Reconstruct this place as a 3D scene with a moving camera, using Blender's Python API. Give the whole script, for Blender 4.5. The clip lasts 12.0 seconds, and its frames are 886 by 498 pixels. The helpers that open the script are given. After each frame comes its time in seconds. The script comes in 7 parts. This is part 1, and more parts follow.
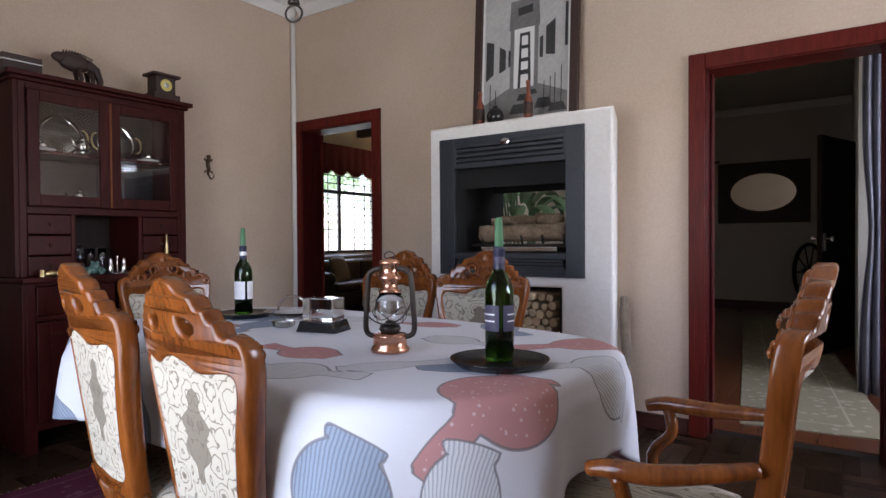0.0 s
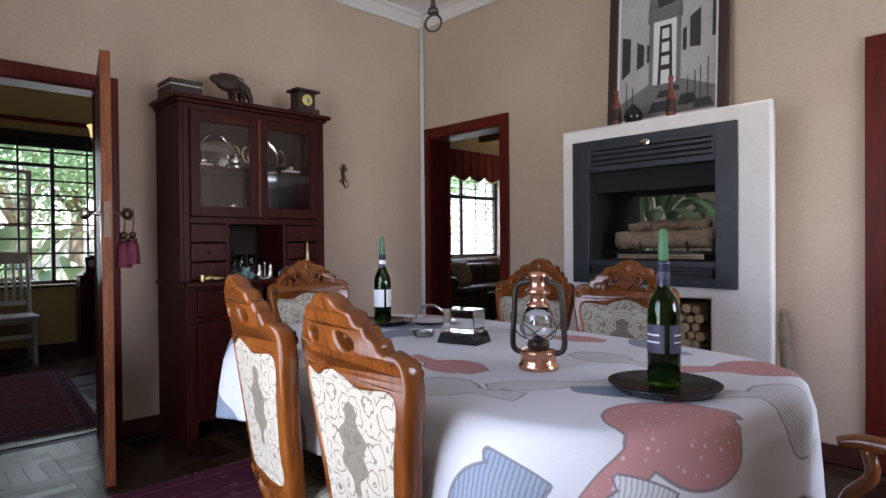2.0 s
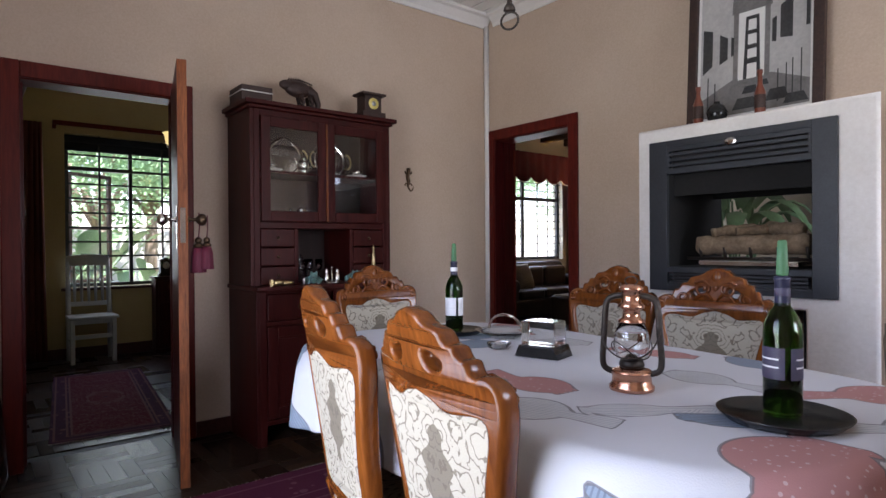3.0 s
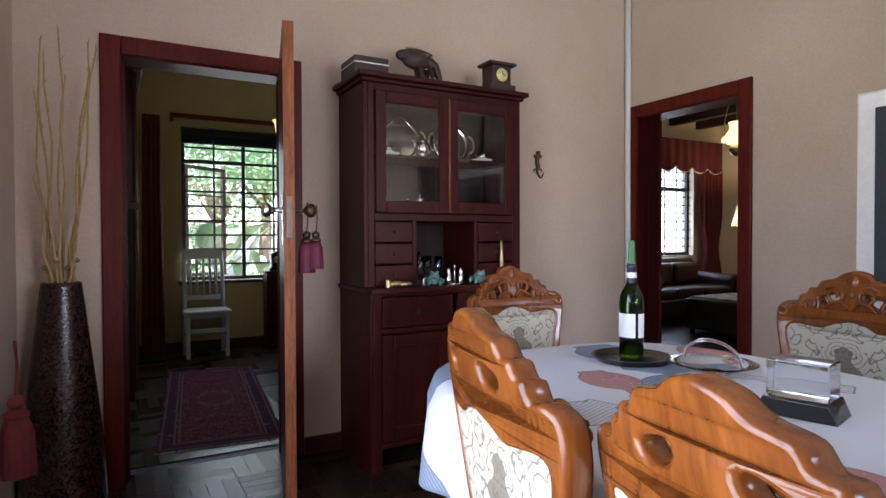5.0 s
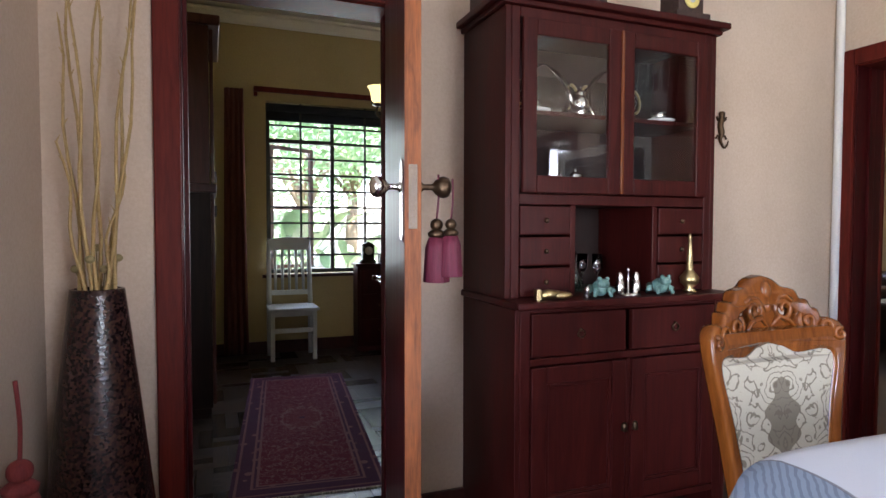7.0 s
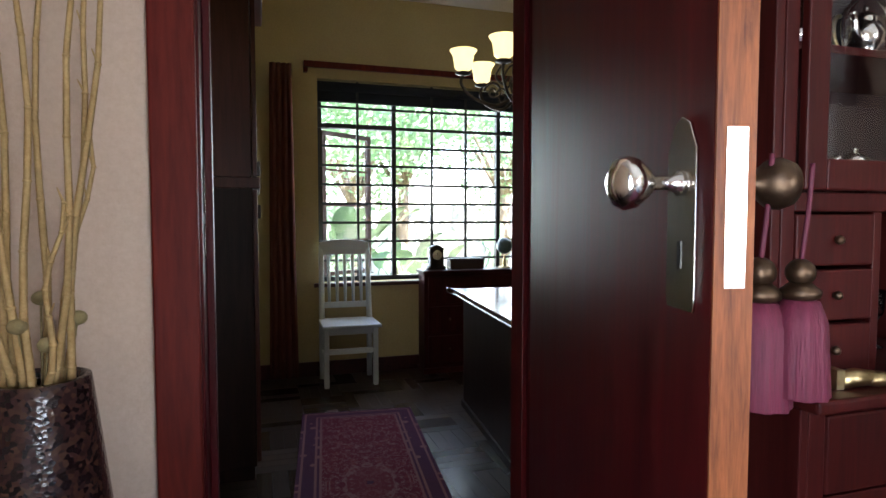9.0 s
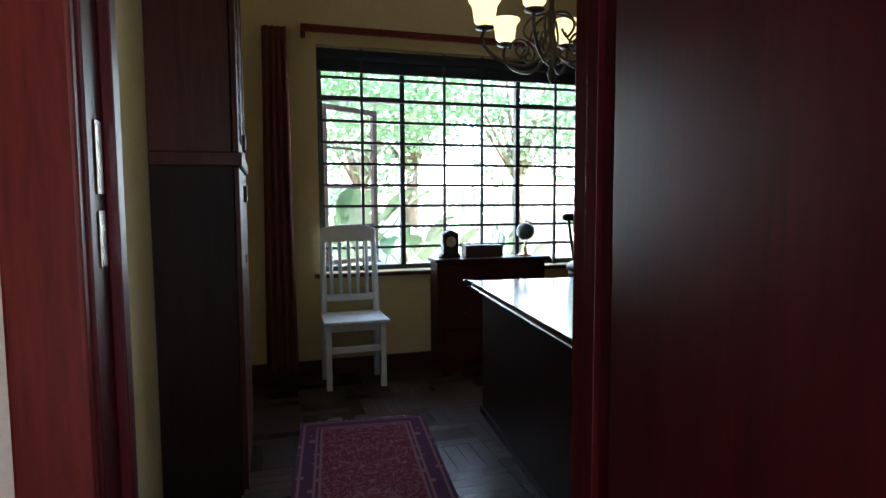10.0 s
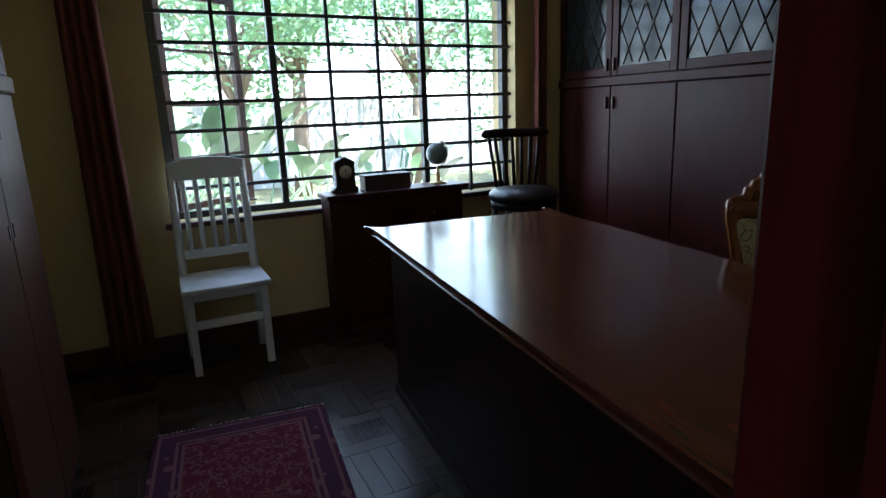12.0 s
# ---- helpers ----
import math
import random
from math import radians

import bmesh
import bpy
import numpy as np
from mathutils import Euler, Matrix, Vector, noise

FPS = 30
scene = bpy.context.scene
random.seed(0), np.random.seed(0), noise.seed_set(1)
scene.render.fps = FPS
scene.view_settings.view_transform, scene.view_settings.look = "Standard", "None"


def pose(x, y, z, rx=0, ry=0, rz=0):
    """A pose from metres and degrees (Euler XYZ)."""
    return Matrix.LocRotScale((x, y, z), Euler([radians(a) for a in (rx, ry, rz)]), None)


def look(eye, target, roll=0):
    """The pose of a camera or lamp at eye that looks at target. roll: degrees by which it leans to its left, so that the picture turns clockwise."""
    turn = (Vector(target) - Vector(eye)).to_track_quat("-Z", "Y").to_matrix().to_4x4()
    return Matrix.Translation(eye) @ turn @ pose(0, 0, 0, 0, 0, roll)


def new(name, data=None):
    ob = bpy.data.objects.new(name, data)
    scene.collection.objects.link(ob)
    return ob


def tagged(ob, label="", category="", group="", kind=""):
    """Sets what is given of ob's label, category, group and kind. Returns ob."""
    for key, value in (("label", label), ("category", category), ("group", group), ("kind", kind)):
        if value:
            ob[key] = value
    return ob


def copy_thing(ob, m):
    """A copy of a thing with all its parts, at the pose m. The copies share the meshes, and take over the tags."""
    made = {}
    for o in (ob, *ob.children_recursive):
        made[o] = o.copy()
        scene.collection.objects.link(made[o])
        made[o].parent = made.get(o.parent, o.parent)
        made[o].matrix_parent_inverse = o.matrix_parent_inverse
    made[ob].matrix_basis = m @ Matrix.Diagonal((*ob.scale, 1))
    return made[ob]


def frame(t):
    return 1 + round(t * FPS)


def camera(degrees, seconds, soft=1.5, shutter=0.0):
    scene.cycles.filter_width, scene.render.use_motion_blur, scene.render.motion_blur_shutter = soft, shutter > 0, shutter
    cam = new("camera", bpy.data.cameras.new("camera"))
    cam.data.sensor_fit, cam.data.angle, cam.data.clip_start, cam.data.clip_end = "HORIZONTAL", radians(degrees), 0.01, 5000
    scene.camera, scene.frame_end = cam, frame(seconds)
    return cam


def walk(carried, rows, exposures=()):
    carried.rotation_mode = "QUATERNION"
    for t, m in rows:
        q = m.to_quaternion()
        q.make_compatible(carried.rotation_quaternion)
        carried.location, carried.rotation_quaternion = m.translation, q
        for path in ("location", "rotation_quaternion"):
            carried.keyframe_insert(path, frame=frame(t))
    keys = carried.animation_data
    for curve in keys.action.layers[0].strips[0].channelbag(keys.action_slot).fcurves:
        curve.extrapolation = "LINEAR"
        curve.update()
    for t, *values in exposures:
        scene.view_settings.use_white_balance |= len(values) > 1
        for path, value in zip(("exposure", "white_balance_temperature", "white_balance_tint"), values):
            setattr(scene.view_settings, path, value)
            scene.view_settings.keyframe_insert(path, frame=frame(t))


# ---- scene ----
cam = camera(73.8, 12.0)
PATH = [
    (0, (0.43, 0.372, 1.064), (-0.698, 2.023, 1.033), -0.4),
    (0.5, (0.403, 0.378, 1.065), (-0.793, 1.981, 1.039), -0.5),
    (1, (0.379, 0.371, 1.076), (-0.892, 1.915, 1.053), -0.6),
    (1.5, (0.355, 0.366, 1.084), (-0.996, 1.841, 1.063), -0.6),
    (2, (0.329, 0.366, 1.089), (-1.101, 1.764, 1.07), -0.5),
    (2.5, (0.29, 0.369, 1.098), (-1.21, 1.692, 1.082), -0.4),
    (3, (0.223, 0.374, 1.112), (-1.334, 1.629, 1.098), -0.4),
    (5, (-0.328, 0.548, 1.124), (-2.075, 1.52, 1.089), -0.2),
    (5.5, (-0.546, 0.584, 1.124), (-2.328, 1.491, 1.075), -0.1),
    (6, (-0.753, 0.621, 1.13), (-2.562, 1.472, 1.067), 0.0),
    (6.5, (-0.983, 0.662, 1.133), (-2.819, 1.454, 1.065), -0.0),
    (7, (-1.209, 0.669, 1.134), (-3.069, 1.4, 1.06), 0.1),
    (7.5, (-1.45, 0.671, 1.135), (-3.329, 1.352, 1.055), 0.2),
    (9.5, (-2.361, 0.704, 1.211), (-4.271, 1.285, 1.09), -0.1),
    (10, (-2.582, 0.781, 1.199), (-4.492, 1.353, 1.038), -0.3),
    (10.5, (-2.777, 0.835, 1.221), (-4.677, 1.422, 1.004), -0.5),
    (11, (-2.987, 0.905, 1.232), (-4.86, 1.544, 0.939), -0.9),
    (11.5, (-3.184, 0.977, 1.235), (-5.006, 1.71, 0.859), -1.4),
    (12, (-3.352, 1.059, 1.243), (-5.1, 1.91, 0.777), -2.1),
]
walk(cam, [(t, look(eye, target, roll)) for t, eye, target, roll in PATH], [(0, 2.55, 6350, 24), (3, 2.55, 6350, 25), (5.5, 3.1, 6200, 22), (7.5, 3.65, 6350, 21), (9.5, 3.7, 6050, 17), (10.5, 3.4, 5650, 15), (12, 3.05, 5550, 15)])

# ---------------------------------------------------------------- light
world = bpy.data.worlds.new("sky")
scene.world = world
world.use_nodes = True
wn = world.node_tree.nodes
sky = wn.new("ShaderNodeTexSky")
sky.sky_type = "NISHITA"
sky.sun_disc = False
sky.sun_elevation = radians(58)
sky.sun_rotation = radians(75)
wn["Background"].inputs[1].default_value = 0.15
world.node_tree.links.new(sky.outputs[0], wn["Background"].inputs[0])
sun = new("sun", bpy.data.lights.new("sun", "SUN"))
sun.data.energy, sun.data.angle, sun.data.color = 5.0, radians(0.5), (1.0, 0.95, 0.87)
sun.matrix_world = look((9, 2.5, 15), (0, 0, 0))


def window_light(name, x, y, z, aim, width, height, watts, colour):
    ob = new(name, bpy.data.lights.new(name, "AREA"))
    ob.data.shape, ob.data.size, ob.data.size_y = "RECTANGLE", width, height
    ob.data.energy, ob.data.color = watts, colour
    ob.matrix_world = look((x, y, z), (x + aim[0], y + aim[1], z + aim[2]))
    return ob


DAY = (0.80, 0.91, 1.0)
window_light("daylight_patio_door", -0.9, -0.06, 1.2, (0, 1, 0.4), 1.2, 1.9, 8, DAY)
window_light("daylight_east_window", 2.75, 2.5, 1.5, (-1, 0, 0.2), 1.4, 1.2, 11, DAY)
window_light("daylight_study_window", -6.94, 2.18, 1.45, (1, 0, -0.15), 2.0, 1.4, 4.2, (0.85, 0.97, 1.0))
window_light("daylight_living_window", -6.84, 7.75, 1.5, (1, 0, -0.1), 1.6, 1.2, 5, DAY)
# added lamp in an invented, unseen window; it brightens the hall
window_light("daylight_hall_window", 1.58, 4.5, 1.5, (-1, 0.3, -0.1), 0.9, 1.2, 4.2, DAY)


# ---------------------------------------------------------------- materials
def base_material(name, colour, rough=0.5, metal=0.0, spec=0.5):
    m = bpy.data.materials.new(name)
    m.use_nodes = True
    b = m.node_tree.nodes["Principled BSDF"]
    b.inputs["Base Color"].default_value = (*colour, 1)
    b.inputs["Roughness"].default_value = rough
    b.inputs["Metallic"].default_value = metal
    b.inputs["Specular IOR Level"].default_value = spec
    return m, m.node_tree.nodes, m.node_tree.links, b


def coords(n, l, scale, stretch=(1, 1, 1), random_shift=False):
    tc = n.new("ShaderNodeTexCoord")
    mp = n.new("ShaderNodeMapping")
    mp.inputs["Scale"].default_value = [scale * s for s in stretch]
    l.new(tc.outputs["Object"], mp.inputs["Vector"])
    if random_shift:
        oi = n.new("ShaderNodeObjectInfo")
        mu = n.new("ShaderNodeMath")
        mu.operation = "MULTIPLY"
        mu.inputs[1].default_value = 37.0
        l.new(oi.outputs["Random"], mu.inputs[0])
        cx = n.new("ShaderNodeCombineXYZ")
        for i in range(3):
            l.new(mu.outputs[0], cx.inputs[i])
        l.new(cx.outputs[0], mp.inputs["Location"])
    return mp.outputs[0]


def noise_tex(n, l, vec, scale=1.0, detail=5, rough=0.6, distort=0.0):
    t = n.new("ShaderNodeTexNoise")
    t.inputs["Scale"].default_value = scale
    t.inputs["Detail"].default_value = detail
    t.inputs["Roughness"].default_value = rough
    t.inputs["Distortion"].default_value = distort
    l.new(vec, t.inputs["Vector"])
    return t.outputs["Fac"]


def ramp(n, l, fac, stops):
    r = n.new("ShaderNodeValToRGB")
    e = r.color_ramp.elements
    while len(e) < len(stops):
        e.new(0.5)
    for el, (p, c) in zip(e, stops):
        el.position, el.color = p, (*c, 1)
    l.new(fac, r.inputs[0])
    return r.outputs[0]


def mixed(n, l, fac, a, b, mode="MIX"):
    m = n.new("ShaderNodeMix")
    m.data_type, m.blend_type = "RGBA", mode
    for sock, v in ((m.inputs[0], fac), (m.inputs[6], a), (m.inputs[7], b)):
        if isinstance(v, (int, float)):
            sock.default_value = v
        elif isinstance(v, tuple):
            sock.default_value = (*v, 1)
        else:
            l.new(v, sock)
    return m.outputs[2]


def math_node(n, l, op, a, b=0.0, c=0.0):
    m = n.new("ShaderNodeMath")
    m.operation = op
    for sock, v in zip(m.inputs, (a, b, c)):
        if isinstance(v, (int, float)):
            sock.default_value = v
        else:
            l.new(v, sock)
    return m.outputs[0]


def relief(n, l, b, height, strength, distance=0.01):
    bp = n.new("ShaderNodeBump")
    bp.inputs["Strength"].default_value = strength
    bp.inputs["Distance"].default_value = distance
    l.new(height, bp.inputs["Height"])
    l.new(bp.outputs[0], b.inputs["Normal"])


def mottled(name, c1, c2, rough=0.6, scale=3.0, grain=60.0, bump=0.15, metal=0.0, spec=0.5, rough2=None, stretch=(1, 1, 1)):
    """Two-scale variation between two colours, with fine relief."""
    m, n, l, b = base_material(name, c1, rough, metal, spec)
    v = coords(n, l, 1.0, stretch)
    big = noise_tex(n, l, v, scale, 4)
    fine = noise_tex(n, l, v, grain, 4)
    f = math_node(n, l, "MULTIPLY_ADD", fine, 0.45, math_node(n, l, "MULTIPLY", big, 0.6))
    l.new(ramp(n, l, f, [(0.36, c1), (0.68, c2)]), b.inputs["Base Color"])
    r = math_node(n, l, "MULTIPLY_ADD", big, (rough2 if rough2 else rough * 1.25) - rough, rough)
    l.new(r, b.inputs["Roughness"])
    if bump:
        relief(n, l, b, fine, bump, 0.004)
    return m


def wood(name, dark, light, rough=0.3, axis=2, scale=9.0, spec=0.3, bump=0.08, coat=0.0, random_shift=True, blocks=False):
    m, n, l, b = base_material(name, dark, rough, 0, spec)
    st = [1.0, 1.0, 1.0]
    st[axis] = 0.09
    v = coords(n, l, scale, st, random_shift)
    g = noise_tex(n, l, v, 3.0, 8, 0.65, 1.2)
    w = noise_tex(n, l, v, 18.0, 3, 0.5)
    f = math_node(n, l, "MULTIPLY_ADD", w, 0.35, math_node(n, l, "MULTIPLY", g, 0.75))
    c = ramp(n, l, f, [(0.32, dark), (0.55, tuple((a + c) / 2 for a, c in zip(dark, light))), (0.78, light)])
    if blocks:
        oi, geo = n.new("ShaderNodeObjectInfo"), n.new("ShaderNodeNewGeometry")
        pick = math_node(n, l, "FRACT", math_node(n, l, "ADD", oi.outputs["Random"], geo.outputs["Random Per Island"]))
        c = mixed(n, l, 1.0, c, ramp(n, l, pick, [(0.0, (0.7, 0.7, 0.7)), (0.75, (1.0, 0.97, 0.94)), (1.0, (1.45, 1.25, 1.05))]), "MULTIPLY")
        l.new(math_node(n, l, "MULTIPLY_ADD", pick, 0.1, rough - 0.04), b.inputs["Roughness"])
    else:
        l.new(math_node(n, l, "MULTIPLY_ADD", g, 0.2, rough - 0.08), b.inputs["Roughness"])
    l.new(c, b.inputs["Base Color"])
    b.inputs["Coat Weight"].default_value = coat
    b.inputs["Coat Roughness"].default_value = 0.12
    relief(n, l, b, f, bump, 0.003)
    return m


PLASTER = mottled("beige_plaster", (0.52, 0.40, 0.305), (0.62, 0.495, 0.39), 0.75, 1.3, 90, 0.25, spec=0.2)
OCHRE = mottled("ochre_plaster", (0.42, 0.33, 0.16), (0.52, 0.42, 0.22), 0.75, 1.3, 90, 0.25, spec=0.2)
CREAM_WALL = mottled("cream_plaster", (0.62, 0.55, 0.42), (0.70, 0.63, 0.50), 0.8, 1.3, 90, 0.2, spec=0.2)
GREY_WALL = mottled("pale_grey_plaster", (0.50, 0.47, 0.42), (0.58, 0.55, 0.49), 0.8, 1.3, 90, 0.2, spec=0.2)
WHITE = mottled("white_paint", (0.74, 0.72, 0.68), (0.82, 0.80, 0.77), 0.6, 2.0, 70, 0.12)
LIMEWASH = mottled("limewashed_plaster", (0.74, 0.70, 0.65), (0.85, 0.82, 0.78), 0.85, 4.0, 45, 0.6, spec=0.2)
ROOFING = mottled("roof_sheet", (0.2, 0.19, 0.18), (0.27, 0.26, 0.25), 0.7)
JAMB = wood("red_brown_jamb", (0.055, 0.0055, 0.004), (0.15, 0.017, 0.010), 0.42, 2, 7, spec=0.15, coat=0.0)
DOORWOOD = wood("red_mahogany_door", (0.022, 0.0018, 0.0026), (0.078, 0.006, 0.0065), 0.36, 2, 4, spec=0.15, coat=0.0)
DOOREDGE = wood("worn_orange_door_edge", (0.045, 0.008, 0.004), (0.36, 0.11, 0.032), 0.45, 2, 16, coat=0.0)
CABINET = wood("dark_mahogany", (0.017, 0.002, 0.0018), (0.06, 0.0078, 0.006), 0.4, 2, 6, spec=0.17, coat=0.0)
CABDARK = wood("cabinet_interior", (0.012, 0.005, 0.004), (0.03, 0.012, 0.009), 0.6, 2, 6)
CHAIRWOOD = wood("amber_varnished_wood", (0.06, 0.013, 0.003), (0.25, 0.074, 0.013), 0.2, 2, 4.5, coat=0.3)
CHAIRDARK = wood("dark_varnished_wood", (0.08, 0.02, 0.008), (0.2, 0.06, 0.02), 0.2, 2, 10, coat=0.6)
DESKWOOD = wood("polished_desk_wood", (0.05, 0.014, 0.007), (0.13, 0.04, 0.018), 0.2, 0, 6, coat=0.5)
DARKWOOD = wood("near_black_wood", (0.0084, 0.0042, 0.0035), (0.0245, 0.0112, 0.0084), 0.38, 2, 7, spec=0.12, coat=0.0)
PALEWOOD = wood("brown_cupboard_wood", (0.03, 0.008, 0.006), (0.08, 0.022, 0.015), 0.3, 2, 5, spec=0.2, coat=0.1)
SKIRT = wood("dark_skirting", (0.03, 0.008, 0.006), (0.08, 0.02, 0.014), 0.35, 0, 6, coat=0.2)
PARQUET = wood("dark_parquet", (0.018, 0.011, 0.008), (0.05, 0.028, 0.017), 0.28, 0, 14, spec=0.12, coat=0.0, blocks=True)
STUDYPARQUET = wood("worn_study_parquet", (0.016, 0.011, 0.008), (0.05, 0.031, 0.02), 0.28, 0, 14, spec=0.16, coat=0.0, blocks=True)
UNDERFLOOR = mottled("dark_floor_joint", (0.008, 0.006, 0.005), (0.015, 0.011, 0.009), 0.5)
HALLFLOOR = wood("red_brown_floorboards", (0.09, 0.025, 0.012), (0.2, 0.07, 0.03), 0.28, 1, 7, coat=0.3)
BEAM = wood("dark_ceiling_beam", (0.015, 0.008, 0.006), (0.04, 0.02, 0.014), 0.6, 1, 6)
WHITECHAIR = mottled("pale_blue_white_paint", (0.55, 0.60, 0.62), (0.66, 0.70, 0.71), 0.45, 4, 80, 0.1)
CHARCOAL = mottled("charcoal_enamel", (0.018, 0.021, 0.026), (0.032, 0.036, 0.043), 0.42, 5, 120, 0.08)
BLACK = mottled("black_lacquer", (0.006, 0.006, 0.006), (0.014, 0.013, 0.013), 0.2, 5, 120, 0.05)
SOOT = mottled("firebox_black", (0.006, 0.006, 0.006), (0.014, 0.013, 0.012), 0.8, 5, 60, 0.3)
STEEL = mottled("black_window_steel", (0.012, 0.013, 0.013), (0.03, 0.03, 0.028), 0.5, 6, 90, 0.1)
RUSTSTEEL = mottled("brown_casement_steel", (0.06, 0.025, 0.014), (0.11, 0.045, 0.025), 0.5, 6, 90, 0.1)
SILVER = mottled("tarnished_silver", (0.62, 0.60, 0.55), (0.8, 0.78, 0.73), 0.16, 12, 90, 0.03, metal=1.0)
BRASS = mottled("old_brass", (0.42, 0.31, 0.14), (0.58, 0.46, 0.24), 0.3, 12, 90, 0.05, metal=1.0)
BRONZE = mottled("dark_bronze", (0.06, 0.035, 0.02), (0.12, 0.075, 0.045), 0.35, 12, 90, 0.1, metal=0.9)
COPPER = mottled("copper", (0.62, 0.30, 0.19), (0.78, 0.43, 0.29), 0.22, 10, 80, 0.05, metal=1.0)
IRON = mottled("aged_iron", (0.03, 0.024, 0.02), (0.07, 0.055, 0.045), 0.4, 10, 80, 0.1, metal=0.7)
BARK = mottled("bark", (0.16, 0.13, 0.1), (0.27, 0.22, 0.17), 0.9, 14, 90, 0.6)
LOGEND = mottled("cut_log_end", (0.44, 0.33, 0.2), (0.58, 0.46, 0.3), 0.8, 20, 150, 0.3)
CERAMICLOG = mottled("ceramic_log", (0.13, 0.085, 0.05), (0.32, 0.23, 0.15), 0.85, 11, 60, 0.7)
CARVED = mottled("carved_dark_wood", (0.022, 0.010, 0.007), (0.05, 0.022, 0.015), 0.5, 30, 120, 0.5)
REED = mottled("dry_reed", (0.33, 0.21, 0.075), (0.5, 0.35, 0.15), 0.7, 40, 200, 0.3)
POD = mottled("dry_seed_pod", (0.2, 0.16, 0.07), (0.3, 0.24, 0.11), 0.8, 60, 200, 0.4)
MAGENTA = mottled("magenta_tassel_thread", (0.06, 0.003, 0.012), (0.13, 0.008, 0.03), 0.6, 30, 260, 0.5, stretch=(1, 1, 0.05))
REDTHREAD = mottled("dark_red_thread", (0.12, 0.012, 0.012), (0.22, 0.03, 0.03), 0.7, 30, 260, 0.5, stretch=(1, 1, 0.05))
REDCURTAIN = mottled("dark_red_velvet", (0.06, 0.006, 0.009), (0.12, 0.014, 0.018), 0.85, 6, 160, 0.3)
BROWNCURTAIN = mottled("red_brown_curtain", (0.09, 0.022, 0.014), (0.15, 0.04, 0.025), 0.85, 6, 160, 0.3)
GREYCURTAIN = mottled("grey_blue_curtain", (0.12, 0.12, 0.15), (0.2, 0.2, 0.25), 0.8, 6, 160, 0.3)
LEATHER = mottled("dark_brown_leather", (0.022, 0.013, 0.009), (0.05, 0.03, 0.021), 0.38, 8, 140, 0.3)
BLACKLEATHER = mottled("black_leather", (0.008, 0.008, 0.01), (0.02, 0.02, 0.023), 0.3, 8, 140, 0.2)
REDCLOTH = mottled("red_cushion_cloth", (0.30, 0.012, 0.012), (0.42, 0.03, 0.025), 0.85, 9, 200, 0.3)
TAUPE = mottled("taupe_cushion_cloth", (0.16, 0.12, 0.085), (0.26, 0.2, 0.145), 0.85, 40, 200, 0.3)
FRINGE = mottled("cream_fringe", (0.5, 0.45, 0.37), (0.62, 0.57, 0.48), 0.9, 30, 200, 0.3)
JADE = mottled("verdigris_ceramic", (0.07, 0.16, 0.14), (0.18, 0.30, 0.27), 0.3, 40, 150, 0.3)
MAT = mottled("picture_mat", (0.70, 0.69, 0.66), (0.76, 0.75, 0.72), 0.7)
ART1 = mottled("print_pale_grey", (0.36, 0.35, 0.34), (0.5, 0.49, 0.47), 0.5, 3, 40, 0)
ART2 = mottled("print_mid_grey", (0.12, 0.115, 0.11), (0.22, 0.21, 0.2), 0.5, 6, 60, 0)
ART3 = mottled("print_dark_grey", (0.015, 0.015, 0.015), (0.05, 0.05, 0.05), 0.5, 8, 70, 0)
LABELWHITE = mottled("paper_label", (0.66, 0.66, 0.68), (0.74, 0.74, 0.75), 0.6)
LABELDARK = mottled("purple_label", (0.035, 0.03, 0.06), (0.06, 0.05, 0.09), 0.5)
CAPGREEN = mottled("green_candle_wax", (0.04, 0.13, 0.055), (0.07, 0.19, 0.085), 0.5)
CAPBLUE = mottled("dark_blue_capsule", (0.012, 0.014, 0.035), (0.03, 0.03, 0.06), 0.35)
SAUCE = mottled("brown_red_sauce_bottle", (0.12, 0.03, 0.015), (0.22, 0.06, 0.03), 0.25)
CHEEK = mottled("spotted_hide", (0.04, 0.028, 0.02), (0.52, 0.47, 0.4), 0.9, 9, 40, 0.2)
BLUECERAMIC = mottled("globe_ocean", (0.035, 0.07, 0.09), (0.12, 0.17, 0.13), 0.35, 9, 40, 0.02)
SOIL = mottled("garden_ground", (0.10, 0.11, 0.05), (0.22, 0.23, 0.12), 0.95, 1.5, 20, 0.5)
PAVING = mottled("patio_paving", (0.36, 0.32, 0.27), (0.48, 0.44, 0.38), 0.9, 2, 40, 0.3)
LEAF = mottled("strap_leaf", (0.10, 0.18, 0.09), (0.17, 0.28, 0.14), 0.4, 6, 60, 0.2)
LEAF2 = mottled("tree_leaf", (0.14, 0.26, 0.14), (0.26, 0.42, 0.22), 0.5, 9, 60, 0)
MASONRY = mottled("garden_wall", (0.38, 0.40, 0.38), (0.52, 0.53, 0.5), 0.9, 2, 30, 0.4)
PAINTBLIND = mottled("dark_roller_blind", (0.012, 0.014, 0.02), (0.022, 0.025, 0.034), 0.8, 6, 200, 0.3)
YELLOWDIAL = mottled("yellowed_dial", (0.60, 0.48, 0.12), (0.74, 0.62, 0.22), 0.4)
CREAMDIAL = mottled("cream_dial", (0.5, 0.46, 0.36), (0.6, 0.56, 0.46), 0.5)


def glass(name, colour, rough=0.02, ior=1.45, alpha=None):
    m, n, l, b = base_material(name, colour, rough)
    b.inputs["Transmission Weight"].default_value = 1.0
    b.inputs["IOR"].default_value = ior
    return m


